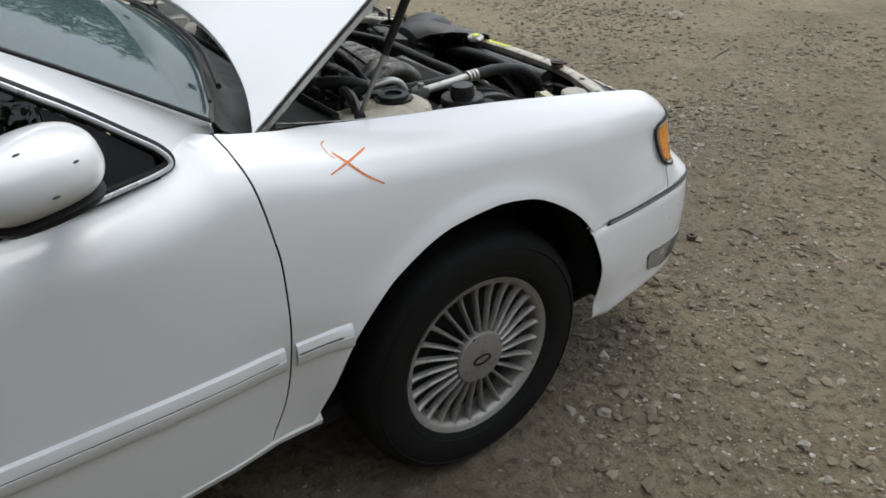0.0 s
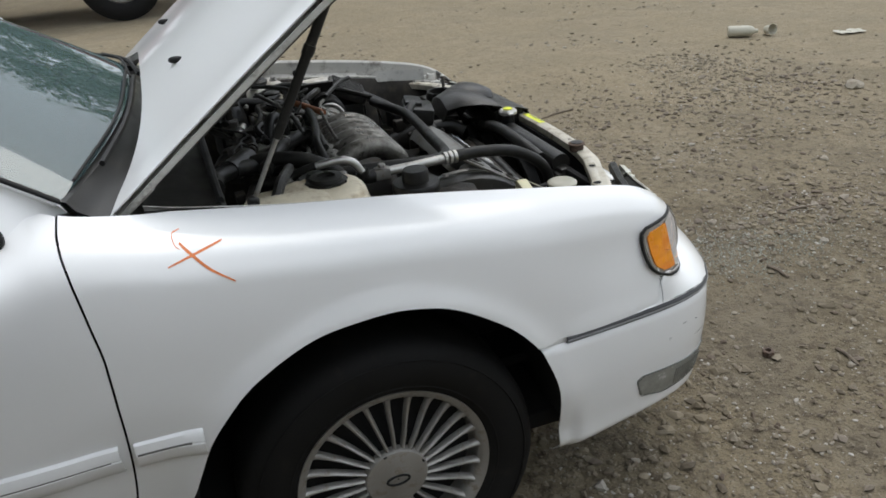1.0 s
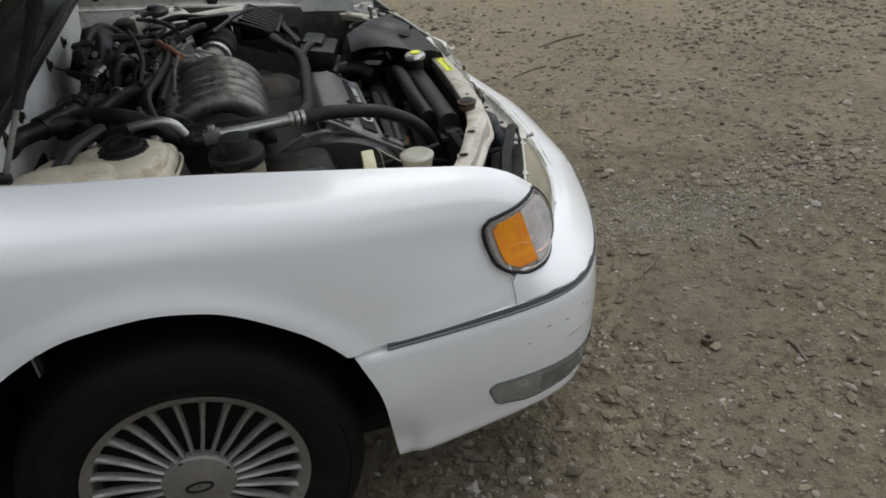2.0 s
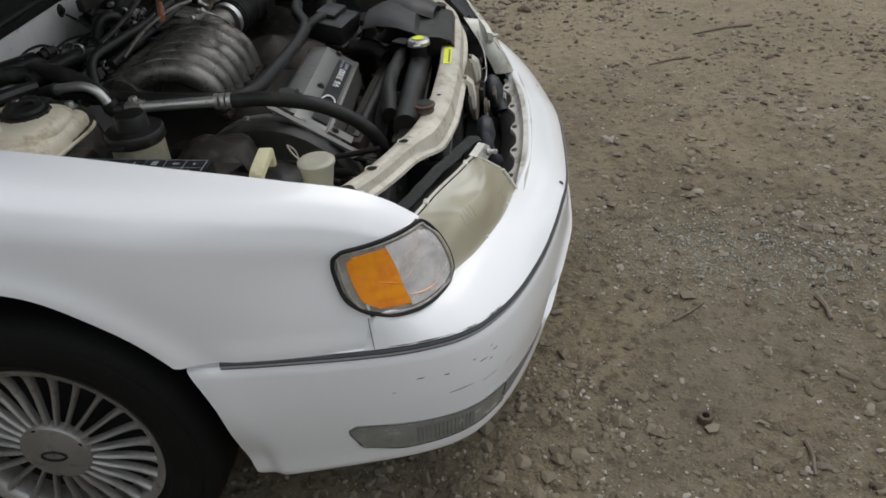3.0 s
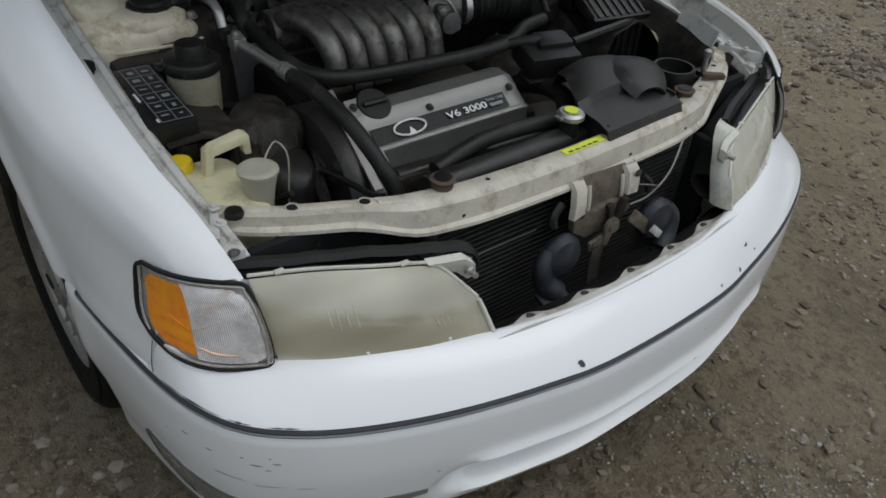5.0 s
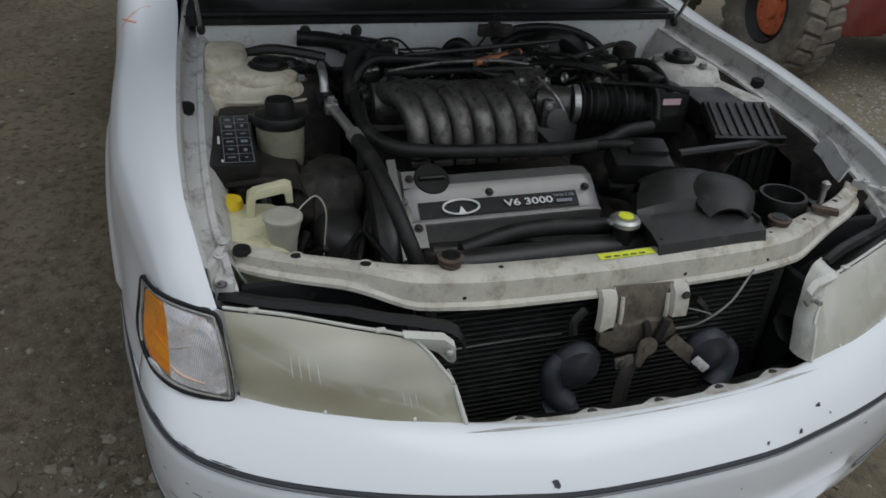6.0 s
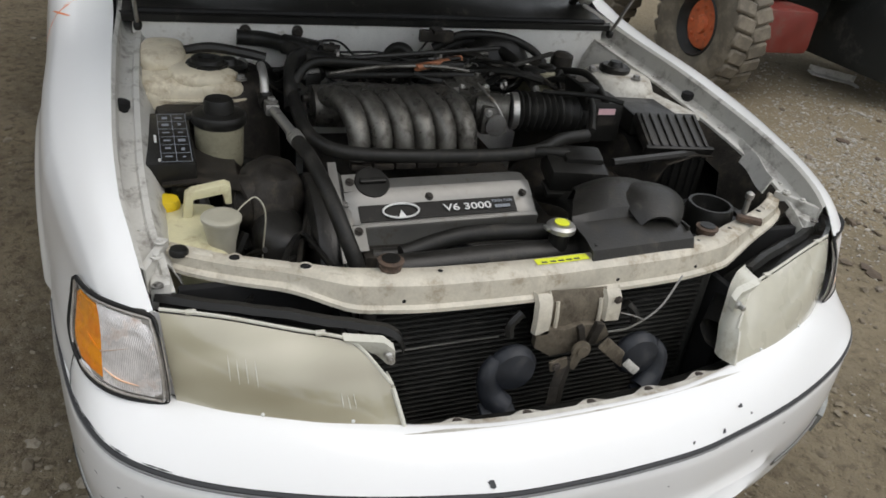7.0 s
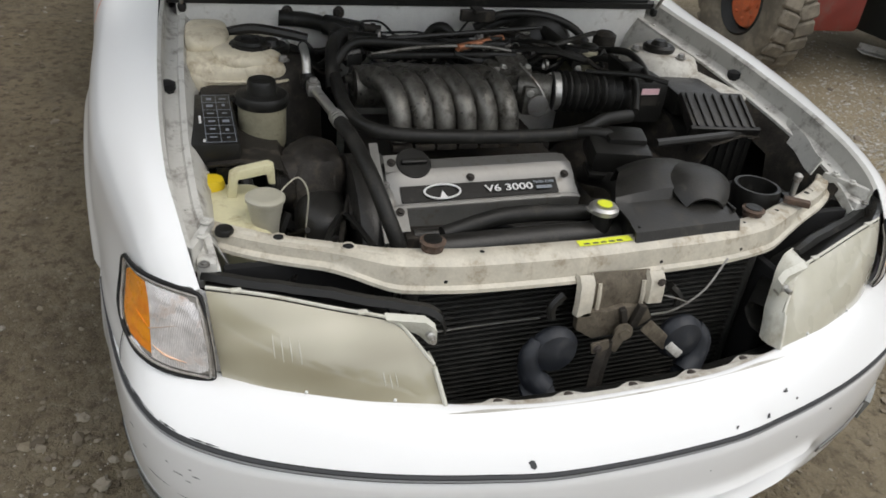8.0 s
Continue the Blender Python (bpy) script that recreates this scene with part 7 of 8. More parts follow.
# wheel wells
for flip in ((lambda q: q), mirrored):
    for xc, yo in ((0.0, 0.0), (-2.70, 0.165)):
        rows = []
        for i in range(33):
            a = line(-0.02, math.pi + 0.10, i / 32)
            r = 0.40 if xc == 0 else 0.37
            rows.append([(xc + (r + 0.002) * math.cos(a), -y - yo, 0.318 + (r + 0.006) * math.sin(a)) for y in ((0.862 if xc == 0 and 0.75 < a < 2.5 else 0.822), 0.81, 0.70, 0.58, 0.50)])
        part("wheel_well_liner", flip(slab(rows, 0.004)), liner, car, "black wheel well liner")
        # a near-black sheet fills the unlit depth of the well
        wall = [(xc, -0.50 - yo, 0.32)] + [(xc + 0.41 * math.cos(a), -0.50 - yo, 0.318 + 0.41 * math.sin(a)) for a in (line(-0.35, math.pi + 0.35, i / 24) for i in range(25))]
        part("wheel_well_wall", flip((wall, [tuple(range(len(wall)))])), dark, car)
    part("splash_panel", flip(box((0.440, -0.755, 0.44), (0.02, 0.11, 0.20), 0.006)), liner, car, "black splash panel behind the bumper end")
    part("brake_disc", flip(lathe([(0.06, -0.01), (0.13, -0.008), (0.13, 0.008), (0.06, 0.01)], 32, (0.0, -0.71, 0.311), "y")), rust, car)

# ---- things lying about and standing round the yard ----
ICO = bmesh.new()
bmesh.ops.create_icosphere(ICO, subdivisions=1, radius=1)
ICO.verts.index_update()
ico_v, ico_f = [v.co.copy() for v in ICO.verts], [tuple(v.index for v in f.verts) for f in ICO.faces]
ICO.free()


def pebbles(n, area, size, seed, flat=0.6):
    r = random.Random(seed)
    vs, fs = [], []
    while n:
        x, y = r.uniform(area[0], area[1]), r.uniform(area[2], area[3])
        dense = noise.noise(Vector((x * 0.8, y * 0.8, 5))) * 0.5 + 0.5 + 0.3 * noise.noise(Vector((x * 2.6, y * 2.6, 1)))
        if r.random() > max(0, dense) ** 3.2 * 1.6 + 0.035:
            continue
        n -= 1
        s = size * (0.35 + 0.65 * r.random() ** 3.0 * 2.2)
        k = len(vs)
        m = Matrix.Rotation(r.uniform(0, 6.3), 3, "Z") @ Matrix.Diagonal((s * r.uniform(0.7, 1.3), s * r.uniform(0.6, 1.0), s * flat * r.uniform(0.6, 1.1)))
        base = Vector((x, y, relief(x, y) + s * flat * 0.25))
        for v in ico_v:
            vs.append(base + m @ (v * r.uniform(0.55, 1.25)))
        fs += [tuple(i + k for i in f) for f in ico_f]
    return vs, fs


def island_material(name, tones, rough=0.85):
    """Each stone takes its own tone."""
    mt = surface(name, tones[0], rough, var=0.2, size=0.03, fine=0.004, bump=0.3)
    nt = mt.node_tree
    geo, rampn, mul = nt.nodes.new("ShaderNodeNewGeometry"), nt.nodes.new("ShaderNodeValToRGB"), nt.nodes.new("ShaderNodeMixRGB")
    els = rampn.color_ramp.elements
    els[0].color, els[1].color = (*tones[0], 1), (*tones[-1], 1)
    for i, t in enumerate(tones[1:-1]):
        e = els.new((i + 1) / (len(tones) - 1))
        e.color = (*t, 1)
    nt.links.new(geo.outputs["Random Per Island"], rampn.inputs[0])
    b = nt.nodes["Principled BSDF"]
    old = b.inputs["Base Color"].links[0].from_socket
    mul.inputs[0].default_value = 0.3
    nt.links.new(rampn.outputs[0], mul.inputs[1])
    nt.links.new(old, mul.inputs[2])
    nt.links.new(mul.outputs[0], b.inputs["Base Color"])
    return mt


gravel_mat = island_material("mixed_gravel", ((0.12, 0.097, 0.067), (0.205, 0.170, 0.118), (0.28, 0.245, 0.185), (0.16, 0.13, 0.092), (0.24, 0.205, 0.148), (0.40, 0.375, 0.325)))
glass_mat = island_material("glass_crumbs", ((0.19, 0.185, 0.15), (0.36, 0.37, 0.32), (0.24, 0.23, 0.185), (0.27, 0.25, 0.19), (0.46, 0.48, 0.43)), 0.75)
g1 = part("gravel", pebbles(13000, (-1.5, 4.5, -1.9, 3.2), 0.0075, 11), gravel_mat, flat=True)
tagged(g1, "small brown and grey gravel strewn over the dirt", "gravel", kind="stuff")
g2 = part("coarse_gravel", pebbles(3000, (-3.5, 6, -2.2, 7), 0.015, 12), gravel_mat, flat=True)
tagged(g2, "scattered coarse gravel lying on the dirt", "gravel", kind="stuff")
g3 = part("dirt_crumbs", pebbles(9000, (0.3, 3.2, -1.9, 1.6), 0.0045, 13), gravel_mat, flat=True)
tagged(g3, "fine crumbs of soil on the dirt", "soil", kind="stuff")


soil_mat = island_material("soil_crumb_tones", ((0.095, 0.076, 0.052), (0.22, 0.182, 0.122), (0.14, 0.115, 0.078), (0.29, 0.245, 0.172), (0.17, 0.14, 0.095)), 0.95)
g4 = part("soil_lumps", pebbles(5200, (0.2, 4.5, -2.0, 3.4), 0.014, 14, 0.5), soil_mat, flat=True)
tagged(g4, "dark lumps of damp soil strewn in patches", "soil", kind="stuff")


chip_mat = island_material("pale_stone_chips", ((0.30, 0.28, 0.24), (0.46, 0.44, 0.40), (0.36, 0.33, 0.28)), 0.8)
g5 = part("stone_chips", pebbles(4200, (0.2, 4.2, -2.0, 3.2), 0.0050, 15, 0.5), chip_mat, flat=True)
tagged(g5, "small pale stone chips scattered on the dirt", "gravel", kind="stuff")


def shards(n, cx, cy, rx, ry, seed):
    r = random.Random(seed)
    vs, fs = [], []
    for _ in range(n):
        x, y = r.gauss(cx, rx), r.gauss(cy, ry)
        s = r.uniform(0.0012, 0.0034)
        k = len(vs)
        m = Euler((r.uniform(-0.7, 0.7), r.uniform(-0.7, 0.7), r.uniform(0, 6.3))).to_matrix()
        for v in ((-1, -1, -0.6), (1, -0.8, -0.6), (0.9, 1, -0.6), (-1, 0.9, -0.6), (-1, -1, 0.6), (0.9, -0.8, 0.6), (1, 1, 0.6), (-0.9, 0.9, 0.6)):
            vs.append(Vector((x, y, relief(x, y) + s * 0.5)) + m @ (Vector(v) * s))
        fs += [tuple(i + k for i in f) for f in ((0, 3, 2, 1), (4, 5, 6, 7), (0, 1, 5, 4), (1, 2, 6, 5), (2, 3, 7, 6), (3, 0, 4, 7))]
    return vs, fs


sh = part("glass_crumbs", join(shards(2400, 1.62, 0.25, 0.30, 0.13, 4), shards(500, 1.25, 0.36, 0.18, 0.10, 5)), glass_mat, flat=True)
tagged(sh, "crumbs of broken bluish glass lying on the dirt", "broken glass", kind="stuff")


def lump(c, r, seed):
    k = random.Random(seed)
    bm = bmesh.new()
    bmesh.ops.create_icosphere(bm, subdivisions=2, radius=1)
    for v in bm.verts:
        v.co *= 1 + 0.6 * noise.noise(v.co * 1.3 + Vector((seed * 3.7, 0, 0))) + 0.45 * noise.noise(v.co * 3 + Vector((seed, 0, 0)))
        v.co = Vector((v.co.x * r[0], v.co.y * r[1], v.co.z * r[2]))
    bm.verts.index_update()
    m = Matrix.Rotation(k.uniform(0, 6.3), 3, "Z")
    out = [m @ v.co + Vector(c) for v in bm.verts], [tuple(v.index for v in f.verts) for f in bm.faces]
    bm.free()
    return out


clod_mat = island_material("dark_soil_clods", ((0.15, 0.123, 0.083), (0.25, 0.206, 0.138), (0.19, 0.156, 0.105)), 0.95)
STONES = [(0.371, -0.92, 0.020), (0.30, -0.90, 0.013), (0.64, -1.40, 0.018), (0.72, -1.45, 0.016), (0.297, -0.86, 0.020), (0.145, -0.98, 0.018), (1.064, 0.523, 0.018), (1.126, 1.04, 0.028), (1.78, 0.044, 0.022),
          (3.64, 1.85, 0.062), (1.0, -1.2, 0.015), (0.71, -0.76, 0.012), (1.41, 0.65, 0.02), (2.2, -0.3, 0.02), (1.9, 1.3, 0.024), (0.9, 1.75, 0.022), (2.9, 2.24, 0.03), (0.25, -1.30, 0.012), (1.12, 0.2, 0.016), (2.6, 0.9, 0.026)]
for i, (x, y, r) in enumerate(STONES):
    st = part("stone", lump((x, y, relief(x, y) + r * 0.12), (r, r * 0.8, r * 0.55), i), stone_grey, angle=25)
    tagged(st, "rough brownish-grey stone half sunk in the dirt", "stone", "stones on the dirt")
rs2 = random.Random(21)
for i in range(40):
    x, y, r = rs2.uniform(0.3, 4.2), rs2.uniform(-1.8, 3.2), rs2.uniform(0.008, 0.017)
    st = part("stone", lump((x, y, relief(x, y) + r * 0.12), (r, r * 0.8, r * 0.55), 40 + i), stone_grey, angle=25)
    tagged(st, "small brownish-grey stone half sunk in the dirt", "stone", "stones on the dirt")
# rubble strewn behind the car, and grey gravel beside the machine
def strewn(n, cx, cy, sx, sy, small, large, seed, flat=0.62):
    r = random.Random(seed)
    vs, fs = [], []
    while n:
        x, y = r.gauss(cx, sx), r.gauss(cy, sy)
        if r.random() > 0.25 + 0.9 * max(0.0, noise.noise(Vector((x * 2.2, y * 2.2, 8))) + 0.25):
            continue
        n -= 1
        q = line(small, large, r.random() ** 5)
        k = len(vs)
        m = Matrix.Rotation(r.uniform(0, 6.3), 3, "Z") @ Matrix.Rotation(r.uniform(-0.4, 0.4), 3, "X") @ Matrix.Diagonal((q * r.uniform(0.8, 1.5), q * r.uniform(0.6, 1.0), q * flat * r.uniform(0.5, 1.2)))
        base = Vector((x, y, relief(x, y) + q * flat * 0.3))
        for v in ico_v:
            vs.append(base + m @ (v * r.uniform(0.6, 1.25)))
        fs += [tuple(i + k for i in f) for f in ico_f]
    return vs, fs


rubble_mat = island_material("rubble_tones", ((0.085, 0.062, 0.045), (0.24, 0.20, 0.145), (0.13, 0.10, 0.07), (0.36, 0.32, 0.255), (0.105, 0.078, 0.058), (0.28, 0.24, 0.18)), 0.95)
rub = part("rubble", join(strewn(1500, 0.05, 2.95, 0.42, 0.36, 0.006, 0.036, 61), strewn(1900, -0.45, 4.2, 0.8, 0.7, 0.006, 0.034, 62), strewn(500, 2.15, 0.42, 0.30, 0.10, 0.004, 0.024, 63), strewn(420, 1.1, 2.7, 0.7, 0.5, 0.004, 0.020, 64), strewn(700, 3.0, 2.1, 0.6, 0.3, 0.005, 0.026, 65), strewn(1500, 1.9, 1.5, 0.7, 0.7, 0.003, 0.022, 70), strewn(800, 1.3, -0.9, 0.6, 0.4, 0.003, 0.017, 71), strewn(700, 2.3, -0.2, 0.5, 0.5, 0.003, 0.018, 72)), rubble_mat, flat=True)
tagged(rub, "brown and pale rubble strewn over the dirt", "rubble", kind="stuff")
grg = part("grey_gravel", join(strewn(7000, -1.6, 3.2, 0.8, 0.65, 0.003, 0.013, 66), strewn(4200, -1.0, 2.75, 0.45, 0.40, 0.003, 0.011, 69), strewn(1000, 1.95, 0.42, 0.45, 0.13, 0.002, 0.007, 67), strewn(260, 1.0, -1.15, 0.6, 0.35, 0.002, 0.008, 68)), chip_mat, flat=True)
tagged(grg, "pale grey gravel spread in patches on the dirt", "gravel", kind="stuff")
# churned heaps of soil and rubble
for cx, cy, n in ((2.08, 0.40, 30), (3.0, 2.2, 34), (0.95, 2.3, 30), (2.5, 1.25, 24), (1.75, -0.75, 18), (1.35, 0.95, 18), (2.9, 0.5, 22), (3.4, 1.9, 26), (1.15, 2.9, 40), (0.2, 3.1, 34), (1.9, 2.2, 26), (0.05, 3.0, 60), (0.40, 3.5, 60), (0.25, 2.75, 50), (-0.2, 3.4, 40), (0.5, 4.1, 40), (2.1, 0.42, 26), (2.9, 2.2, 30), (3.5, 2.0, 30), (2.7, 0.57, 20), (2.25, -0.42, 18)):
    bits = []
    for i in range(n):
        x, y, r = rs2.gauss(cx, 0.20), rs2.gauss(cy, 0.10), rs2.uniform(0.005, 0.016)
        bits.append(lump((x, y, relief(x, y)), (r * 1.4, r, r * 0.6), 100 + i))
    cl = part("soil_clods", join(*bits), clod_mat)
    tagged(cl, "loose clods of dark churned soil", "soil", kind="stuff")
STICKS = [((1.648, 0.079), (1.663, -0.020), 0.008), ((1.493, -0.455), (1.490, -0.550), 0.006), ((2.30, -0.55), (2.36, -0.42), 0.004), ((3.3, 1.1), (3.05, 1.02), 0.006), ((2.2, 0.45), (1.98, 0.47), 0.005), ((1.25, -0.05), (1.34, 0.03), 0.004), ((1.55, 1.9), (1.35, 1.82), 0.005), ((1.9, 2.3), (1.6, 2.2), 0.006), ((4.4, 2.2), (4.1, 2.0), 0.008)]
for (x0, y0), (x1, y1), r in STICKS:
    mid = ((x0 + x1) / 2 + 0.004, (y0 + y1) / 2 + 0.006, relief((x0 + x1) / 2, (y0 + y1) / 2) + r * 1.2)
    tw = part("twig", tube([(x0, y0, relief(x0, y0) + r * 0.8), mid, (x1, y1, relief(x1, y1) + r * 0.7)], lambda t: r * (1 - 0.35 * t), 6), wood_bit)
    tagged(tw, "short weathered twig lying on the dirt", "twig", "twigs on the dirt")
nut = part("hex_nut", lathe([(0.010, 0), (0.018, 0.001), (0.019, 0.014), (0.018, 0.020), (0.010, 0.021), (0.0095, 0.001)], 6, (1.281, -0.405, relief(1.281, -0.405)), full=False), rust)
tagged(nut, "rusty wheel nut lying on the dirt", "nut")
bot = part("plastic_bottle", moved(lathe([(0.002, -0.11), (0.040, -0.108), (0.046, -0.095), (0.046, 0.05), (0.038, 0.08), (0.018, 0.105), (0.017, 0.125), (0.002, 0.126)], 20), Matrix.Translation((3.98, 3.48, 0.046)) @ Matrix.Rotation(radians(62), 4, "Z") @ Matrix.Rotation(radians(90), 4, "X")), cup_plastic)
tagged(bot, "crushed white plastic bottle lying on the dirt", "bottle")
lidc = part("paper_cup", moved(lathe([(0.030, 0), (0.042, 0.08), (0.044, 0.082), (0.040, 0.078), (0.028, 0.003)], 20, full=False), Matrix.Translation((4.20, 3.46, 0.036)) @ Matrix.Rotation(radians(80), 4, "X")), cup_plastic)
tagged(lidc, "pale cup lying on its side on the dirt", "cup")
bag_rows = [[(4.62 + (0.22 + 0.05 * noise.noise(Vector((v * 4, 3, 0)))) * u + 0.04 * noise.noise(Vector((v * 3, 9, 0))), 3.06 + (0.10 + 0.05 * noise.noise(Vector((u * 4, 1, 0)))) * v + 0.05 * noise.noise(Vector((u * 3, 5, 0))), 0.012 + 0.035 * abs(noise.noise(Vector((u * 5, v * 5, 2)))) * math.sin(math.pi * u) * math.sin(math.pi * v)) for v in (j / 12 for j in range(13))] for u in (i / 16 for i in range(17))]
bag = part("plastic_bag", slab(bag_rows, 0.002), cup_plastic)
tagged(bag, "crumpled pale plastic bag lying on the dirt", "bag")

# the red machine behind the car
mach = thing("forklift", "red and dark forklift with an orange wheel hub", "forklift", at=(-2.37, 2.85, 0))
WZ = 0.42


def machine_wheel(cx, cy, flip):
    ty = [(0.20, -0.10), (0.235, -0.125), (0.31, -0.135), (0.375, -0.130), (0.398, -0.115), (0.398, 0.115), (0.375, 0.13), (0.25, 0.12), (0.20, 0.09)]
    at = (cx, cy, WZ)
    t = part("machine_tyre", lathe([(r, flip * h) for r, h in ty], 56, at, "y", False), loader_tyre, mach, "dusty lugged machine tyre")
    lug = []
    for k in range(26):
        for s in (-1, 1):
            a = 2 * math.pi * (k + 0.25 * (s + 1)) / 26
            m = Matrix.Translation(at) @ Matrix.Rotation(a, 4, "Y") @ Matrix.Translation((0.405, s * 0.060, 0)) @ Matrix.Rotation(s * 0.28, 4, "X")
            lug.append(moved(box((0, 0, 0), (0.034, 0.135, 0.086), 0.012, seg=1), m))
    for q in lug:
        part("tread_block", q, loader_tyre, t)
    part("wheel_rim", lathe([(0.20, flip * -0.10), (0.19, flip * -0.11), (0.178, flip * -0.07), (0.16, flip * -0.03), (0.05, flip * -0.02)], 40, at, "y", False), loader_dark, t, "dark wheel rim")
    hub = part("wheel_hub", lathe([(0.165, flip * -0.02), (0.150, flip * -0.055), (0.135, flip * -0.062), (0.06, flip * -0.058), (0.05, flip * -0.075), (0.002, flip * -0.078)], 36, at, "y", False), loader_orange, t, "faded orange wheel hub")
    for k in range(8):
        a = k * math.pi / 4
        part("hub_bolt", hexbolt((cx + 0.105 * math.cos(a), cy - flip * 0.062, WZ + 0.105 * math.sin(a)), 0.012, -flip * 0.012, "y"), loader_orange, t)


machine_wheel(-2.37, 2.85, 1)
for shape, mat_, nm, lb in ((box((-2.45, 3.22, 0.44), (0.60, 0.54, 0.28), 0.05), loader_red, "chassis", "worn red chassis"), (box((-3.05, 3.9, 0.95), (0.9, 2.1, 1.1), 0.08), loader_dark, "machine_body", "dark machine body"),
                           (box((-2.36, 4.62, 0.74), (0.85, 1.3, 1.15), 0.10), loader_dark, "counterweight", "dark green-grey counterweight"), (box((-2.60, 3.45, 0.86), (0.5, 0.9, 0.50), 0.04), loader_dark, "engine_cover", "dark engine cover"),
                           (tube([(-2.9, 3.1, 0.5), (-2.9, 3.1, 1.6), (-2.95, 3.2, 2.1)], 0.05, 8), loader_dark, "mast", "dark upright mast")):
    part(nm, shape, mat_, mach, lb)
machine_wheel(-3.9, 2.95, 1)
mach.location = (-2.45, 2.62, 0)
plate_ = part("metal_offcut", moved(join(box((0, 0, 0.03), (0.36, 0.10, 0.006), 0.002), box((0.0, 0.05, 0.055), (0.36, 0.006, 0.05), 0.002), box((0.19, 0.0, 0.015), (0.05, 0.08, 0.006), 0.002)), Matrix.Translation((-2.62, 3.95, 0.0)) @ Matrix.Rotation(1.2, 4, "Z") @ Matrix.Rotation(0.12, 4, "Y")), apron_paint)
tagged(plate_, "pale bent metal strip lying on the dirt", "metal strip")

# a truck wheel far behind
truck = thing("parked_truck", "old dark truck parked at the back of the yard", "truck", at=(-1.15, 8.75, 0))
for tx in (-1.15, -4.3):
    tt = part("truck_tyre", lathe([(0.29, -0.10), (0.33, -0.13), (0.45, -0.135), (0.50, -0.11), (0.505, 0.0), (0.50, 0.11), (0.42, 0.13), (0.30, 0.1)], 48, (tx, 8.75, 0.50), "y", False), rubber, truck, "black truck tyre")
    part("truck_rim", lathe([(0.30, -0.09), (0.28, -0.10), (0.26, -0.05), (0.12, -0.02), (0.10, -0.06), (0.002, -0.06)], 36, (tx, 8.75, 0.50), "y", False), steel, tt, "dull steel rim")
part("truck_frame", join(box((-2.7, 9.6, 0.75), (5.2, 1.8, 0.25), 0.04), box((-2.7, 9.6, 1.05), (5.4, 2.2, 0.5), 0.08)), loader_red, truck, "faded red truck body")


# an added wall, out of view, that cuts low sky light on the right flank
wall_mat = surface("unseen_wall_grey", (0.13, 0.125, 0.108), 0.9, var=0.25, size=0.6, fine=0.02, bump=0.3, dirt=(0.07, 0.066, 0.055), dirty=0.35, dirt_size=0.5)
blocker_wall = part("unseen_wall", box((-4.95, -2.75, 1.3), (8.9, 0.2, 2.8), 0.02), wall_mat)
tagged(blocker_wall, "plain grey wall added out of view to darken the right flank", "wall", kind="structure")

# ---- trees round the yard: the left ones show in the windscreen, the rest are added unseen ----
bark = surface("tree_bark", (0.10, 0.075, 0.05), 0.9, var=0.3, size=0.2, fine=0.02, bump=0.6, depth=0.02)
leaf_mat = island_material("tree_leaves", ((0.075, 0.115, 0.028), (0.11, 0.16, 0.040), (0.15, 0.195, 0.06)), 0.6)


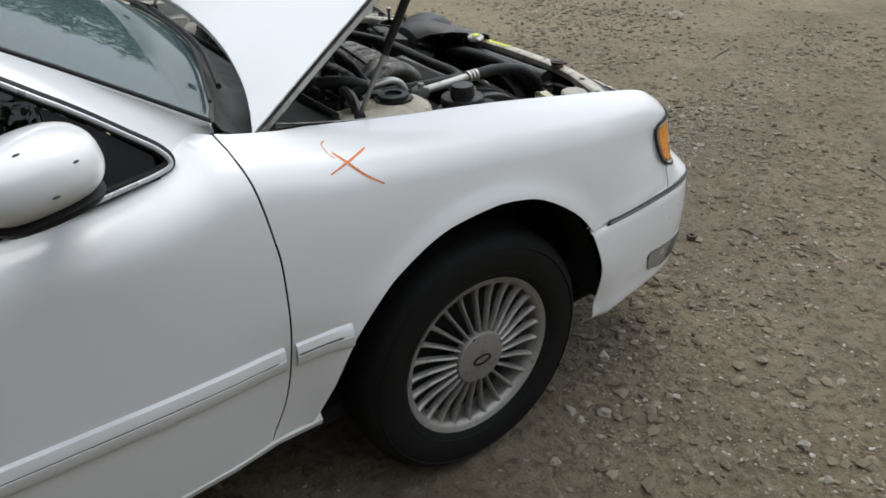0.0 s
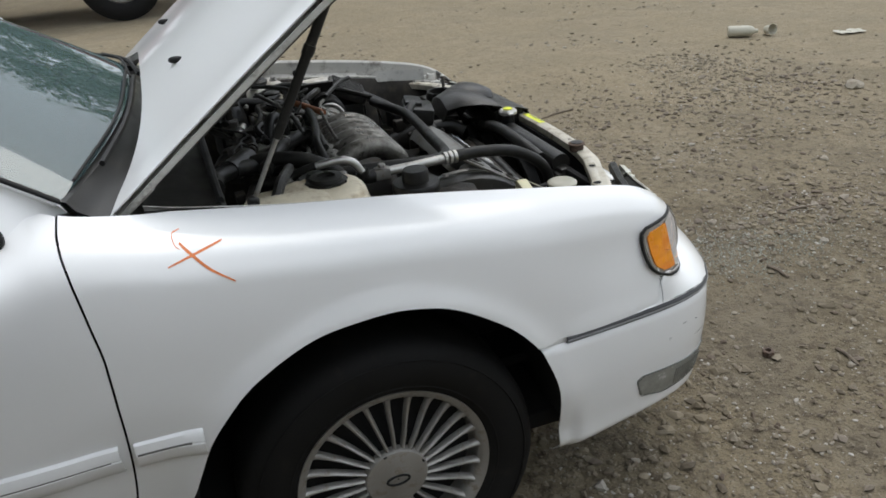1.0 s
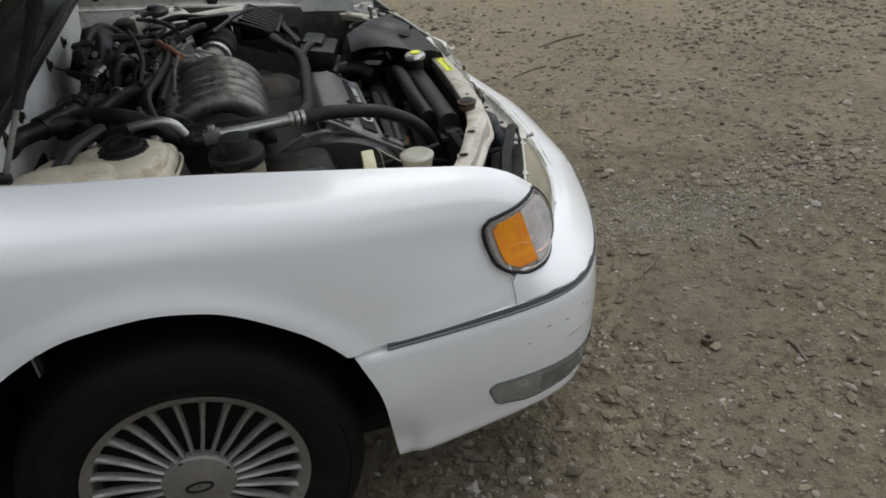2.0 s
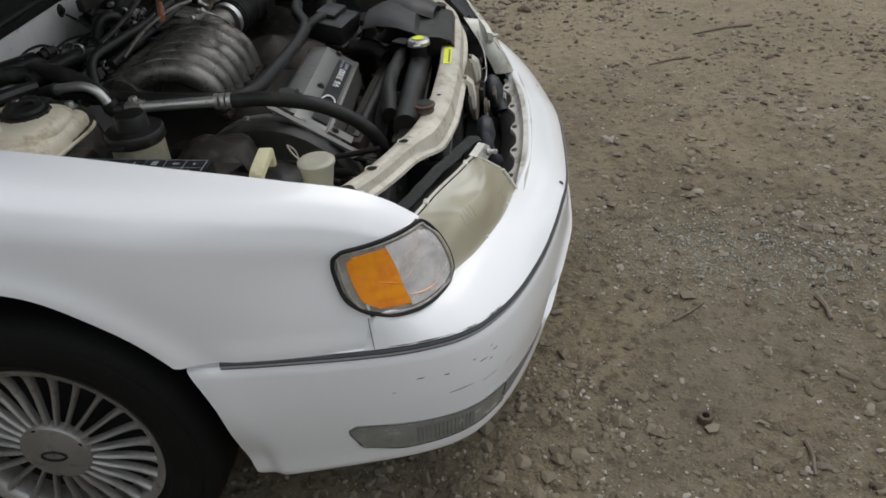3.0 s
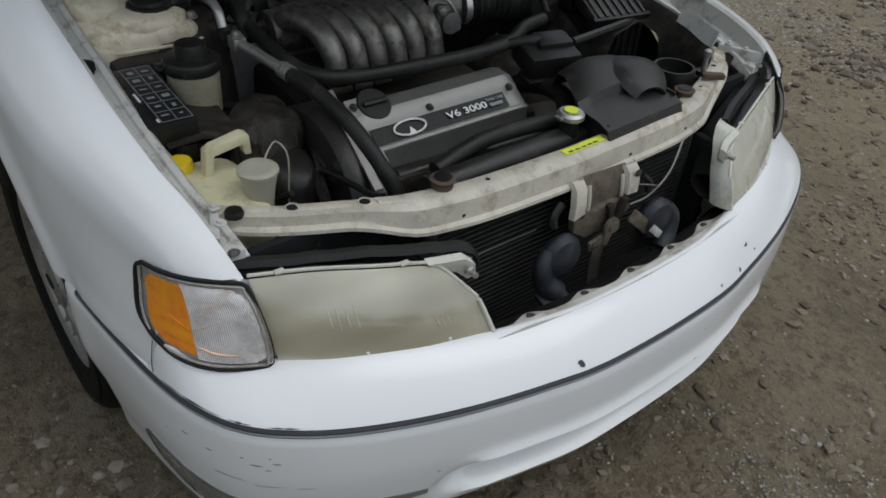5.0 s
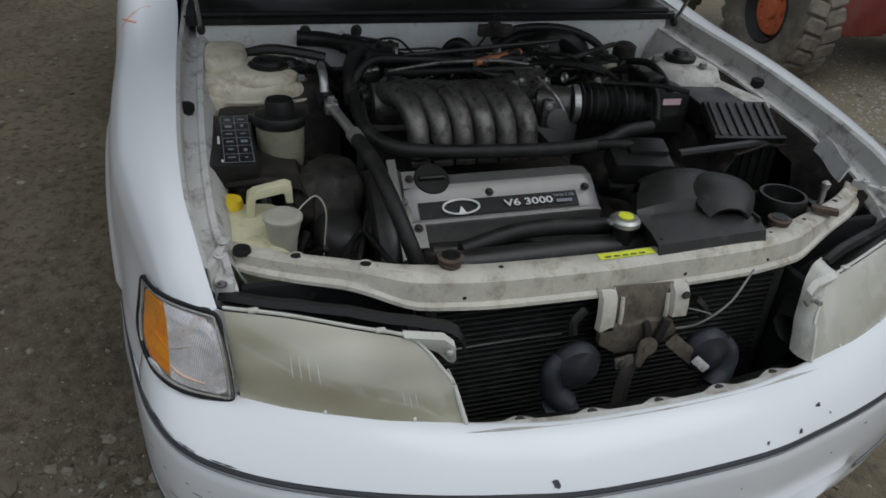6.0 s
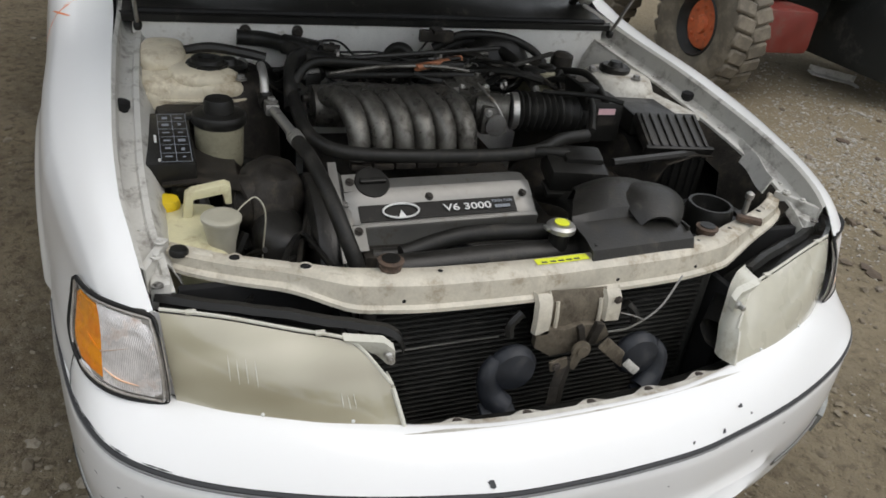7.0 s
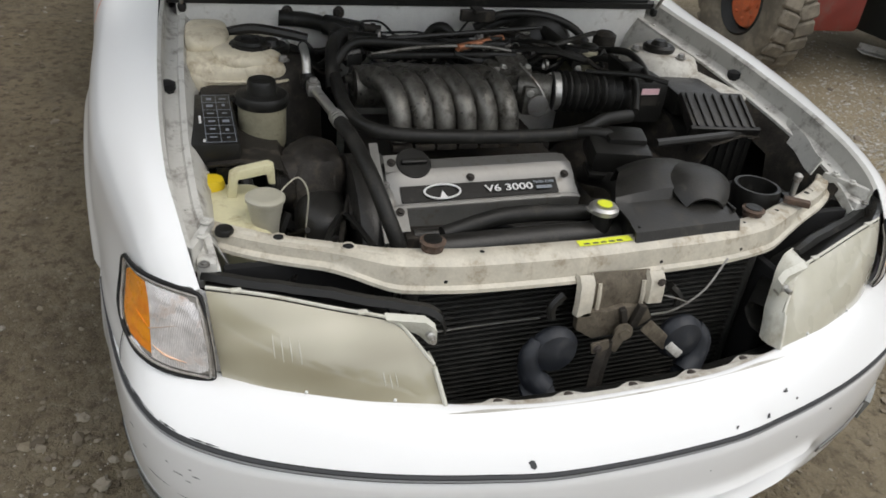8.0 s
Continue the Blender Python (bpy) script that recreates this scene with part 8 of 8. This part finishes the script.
def tree(height, seed):
    r = random.Random(seed)
    t = thing("tree", "broadleaf tree with a full green crown, added for reflections and to block sky", "tree", "trees round the yard")
    part("trunk", tube([(0, 0, -0.1), (0.1, 0.05, height * 0.2), (0.0, 0.15, height * 0.42), (0.1, 0.1, height * 0.75)], lambda u: 0.24 * (1 - 0.8 * u), 10), bark, t)
    vs, fs, tips = [], [], []
    for k in range(17):
        a, h = k * 2.4 + r.uniform(-0.3, 0.3), height * r.uniform(0.14, 0.72)
        reach = height * r.uniform(0.16, 0.30)
        tip = Vector((reach * math.cos(a), reach * math.sin(a), h + height * r.uniform(0.08, 0.22)))
        part("limb", tube([(0, 0.1, h), tuple(Vector((0, 0.1, h)).lerp(tip, 0.5) + Vector((0, 0, -0.1))), tuple(tip)], lambda u: 0.075 * (1 - 0.8 * u), 6, 4), bark, t)
        tips += [tip, Vector((0, 0.1, h)).lerp(tip, 0.6)]
    tips.append(Vector((0, 0, height * 0.92)))
    for tip in tips:
        for _ in range(150):
            c = tip + Vector((r.gauss(0, 1), r.gauss(0, 1), r.gauss(0, 0.8))) * height * 0.062
            m = Euler((r.uniform(-1.2, 1.2), r.uniform(-1.2, 1.2), r.uniform(0, 6.3))).to_matrix()
            s = r.uniform(0.08, 0.17)
            k = len(vs)
            vs += [c + m @ Vector(v) * s for v in ((-1, 0, 0), (-0.2, -0.55, 0.15), (1, 0, 0), (-0.2, 0.55, 0.15))]
            fs.append((k, k + 1, k + 2, k + 3))
    part("crown", (vs, fs), leaf_mat, t, flat=True)
    return t


first_trees = [tree(9.0, 5), tree(8.0, 9)]
# rows at 9.5, 20 and 46 m stay unseen and only block low sky
spots = [(9.5, a) for a in range(172, 252, 12)] + [(20.0, a) for a in range(256, 336, 8)] + [(19.0, a) for a in range(62, 158, 8)] + [(44.0, a) for a in range(35, 62, 6)] + [(46.0, a) for a in range(-24, 34, 6)]
rt = random.Random(2)
for i, (d, a) in enumerate(spots):
    a = radians(a + rt.uniform(-3, 3))
    d += rt.uniform(-1, 2)
    m = Matrix.Translation((d * math.cos(a), d * math.sin(a), 0)) @ Matrix.Rotation(rt.uniform(0, 6.3), 4, "Z") @ Matrix.Scale(rt.uniform(0.9, 1.25), 4)
    if i < 2:
        first_trees[i].matrix_basis = m
    else:
        tr = copy_thing(first_trees[i % 2], m)
        tr.scale = m.to_scale()

verge_mat = surface("dry_green_grass", (0.17, 0.19, 0.06), 0.9, var=0.3, size=1.5, fine=0.05, bump=0.5, dirt=(0.26, 0.23, 0.10), dirty=0.45, dirt_size=2.5, depth=0.05)
verge = part("grass_verge", slab([[(x, y, 0.06 + 0.25 * ease(14, 30, y) + 0.05 * noise.noise(Vector((x * 0.3, y * 0.3, 0)))) for y in (14 + 2 * j for j in range(24))] for x in (-60 + 4 * i for i in range(31))], 0.05), verge_mat)
tagged(verge, "yellowish green grass verge behind the yard", "grass", kind="structure")
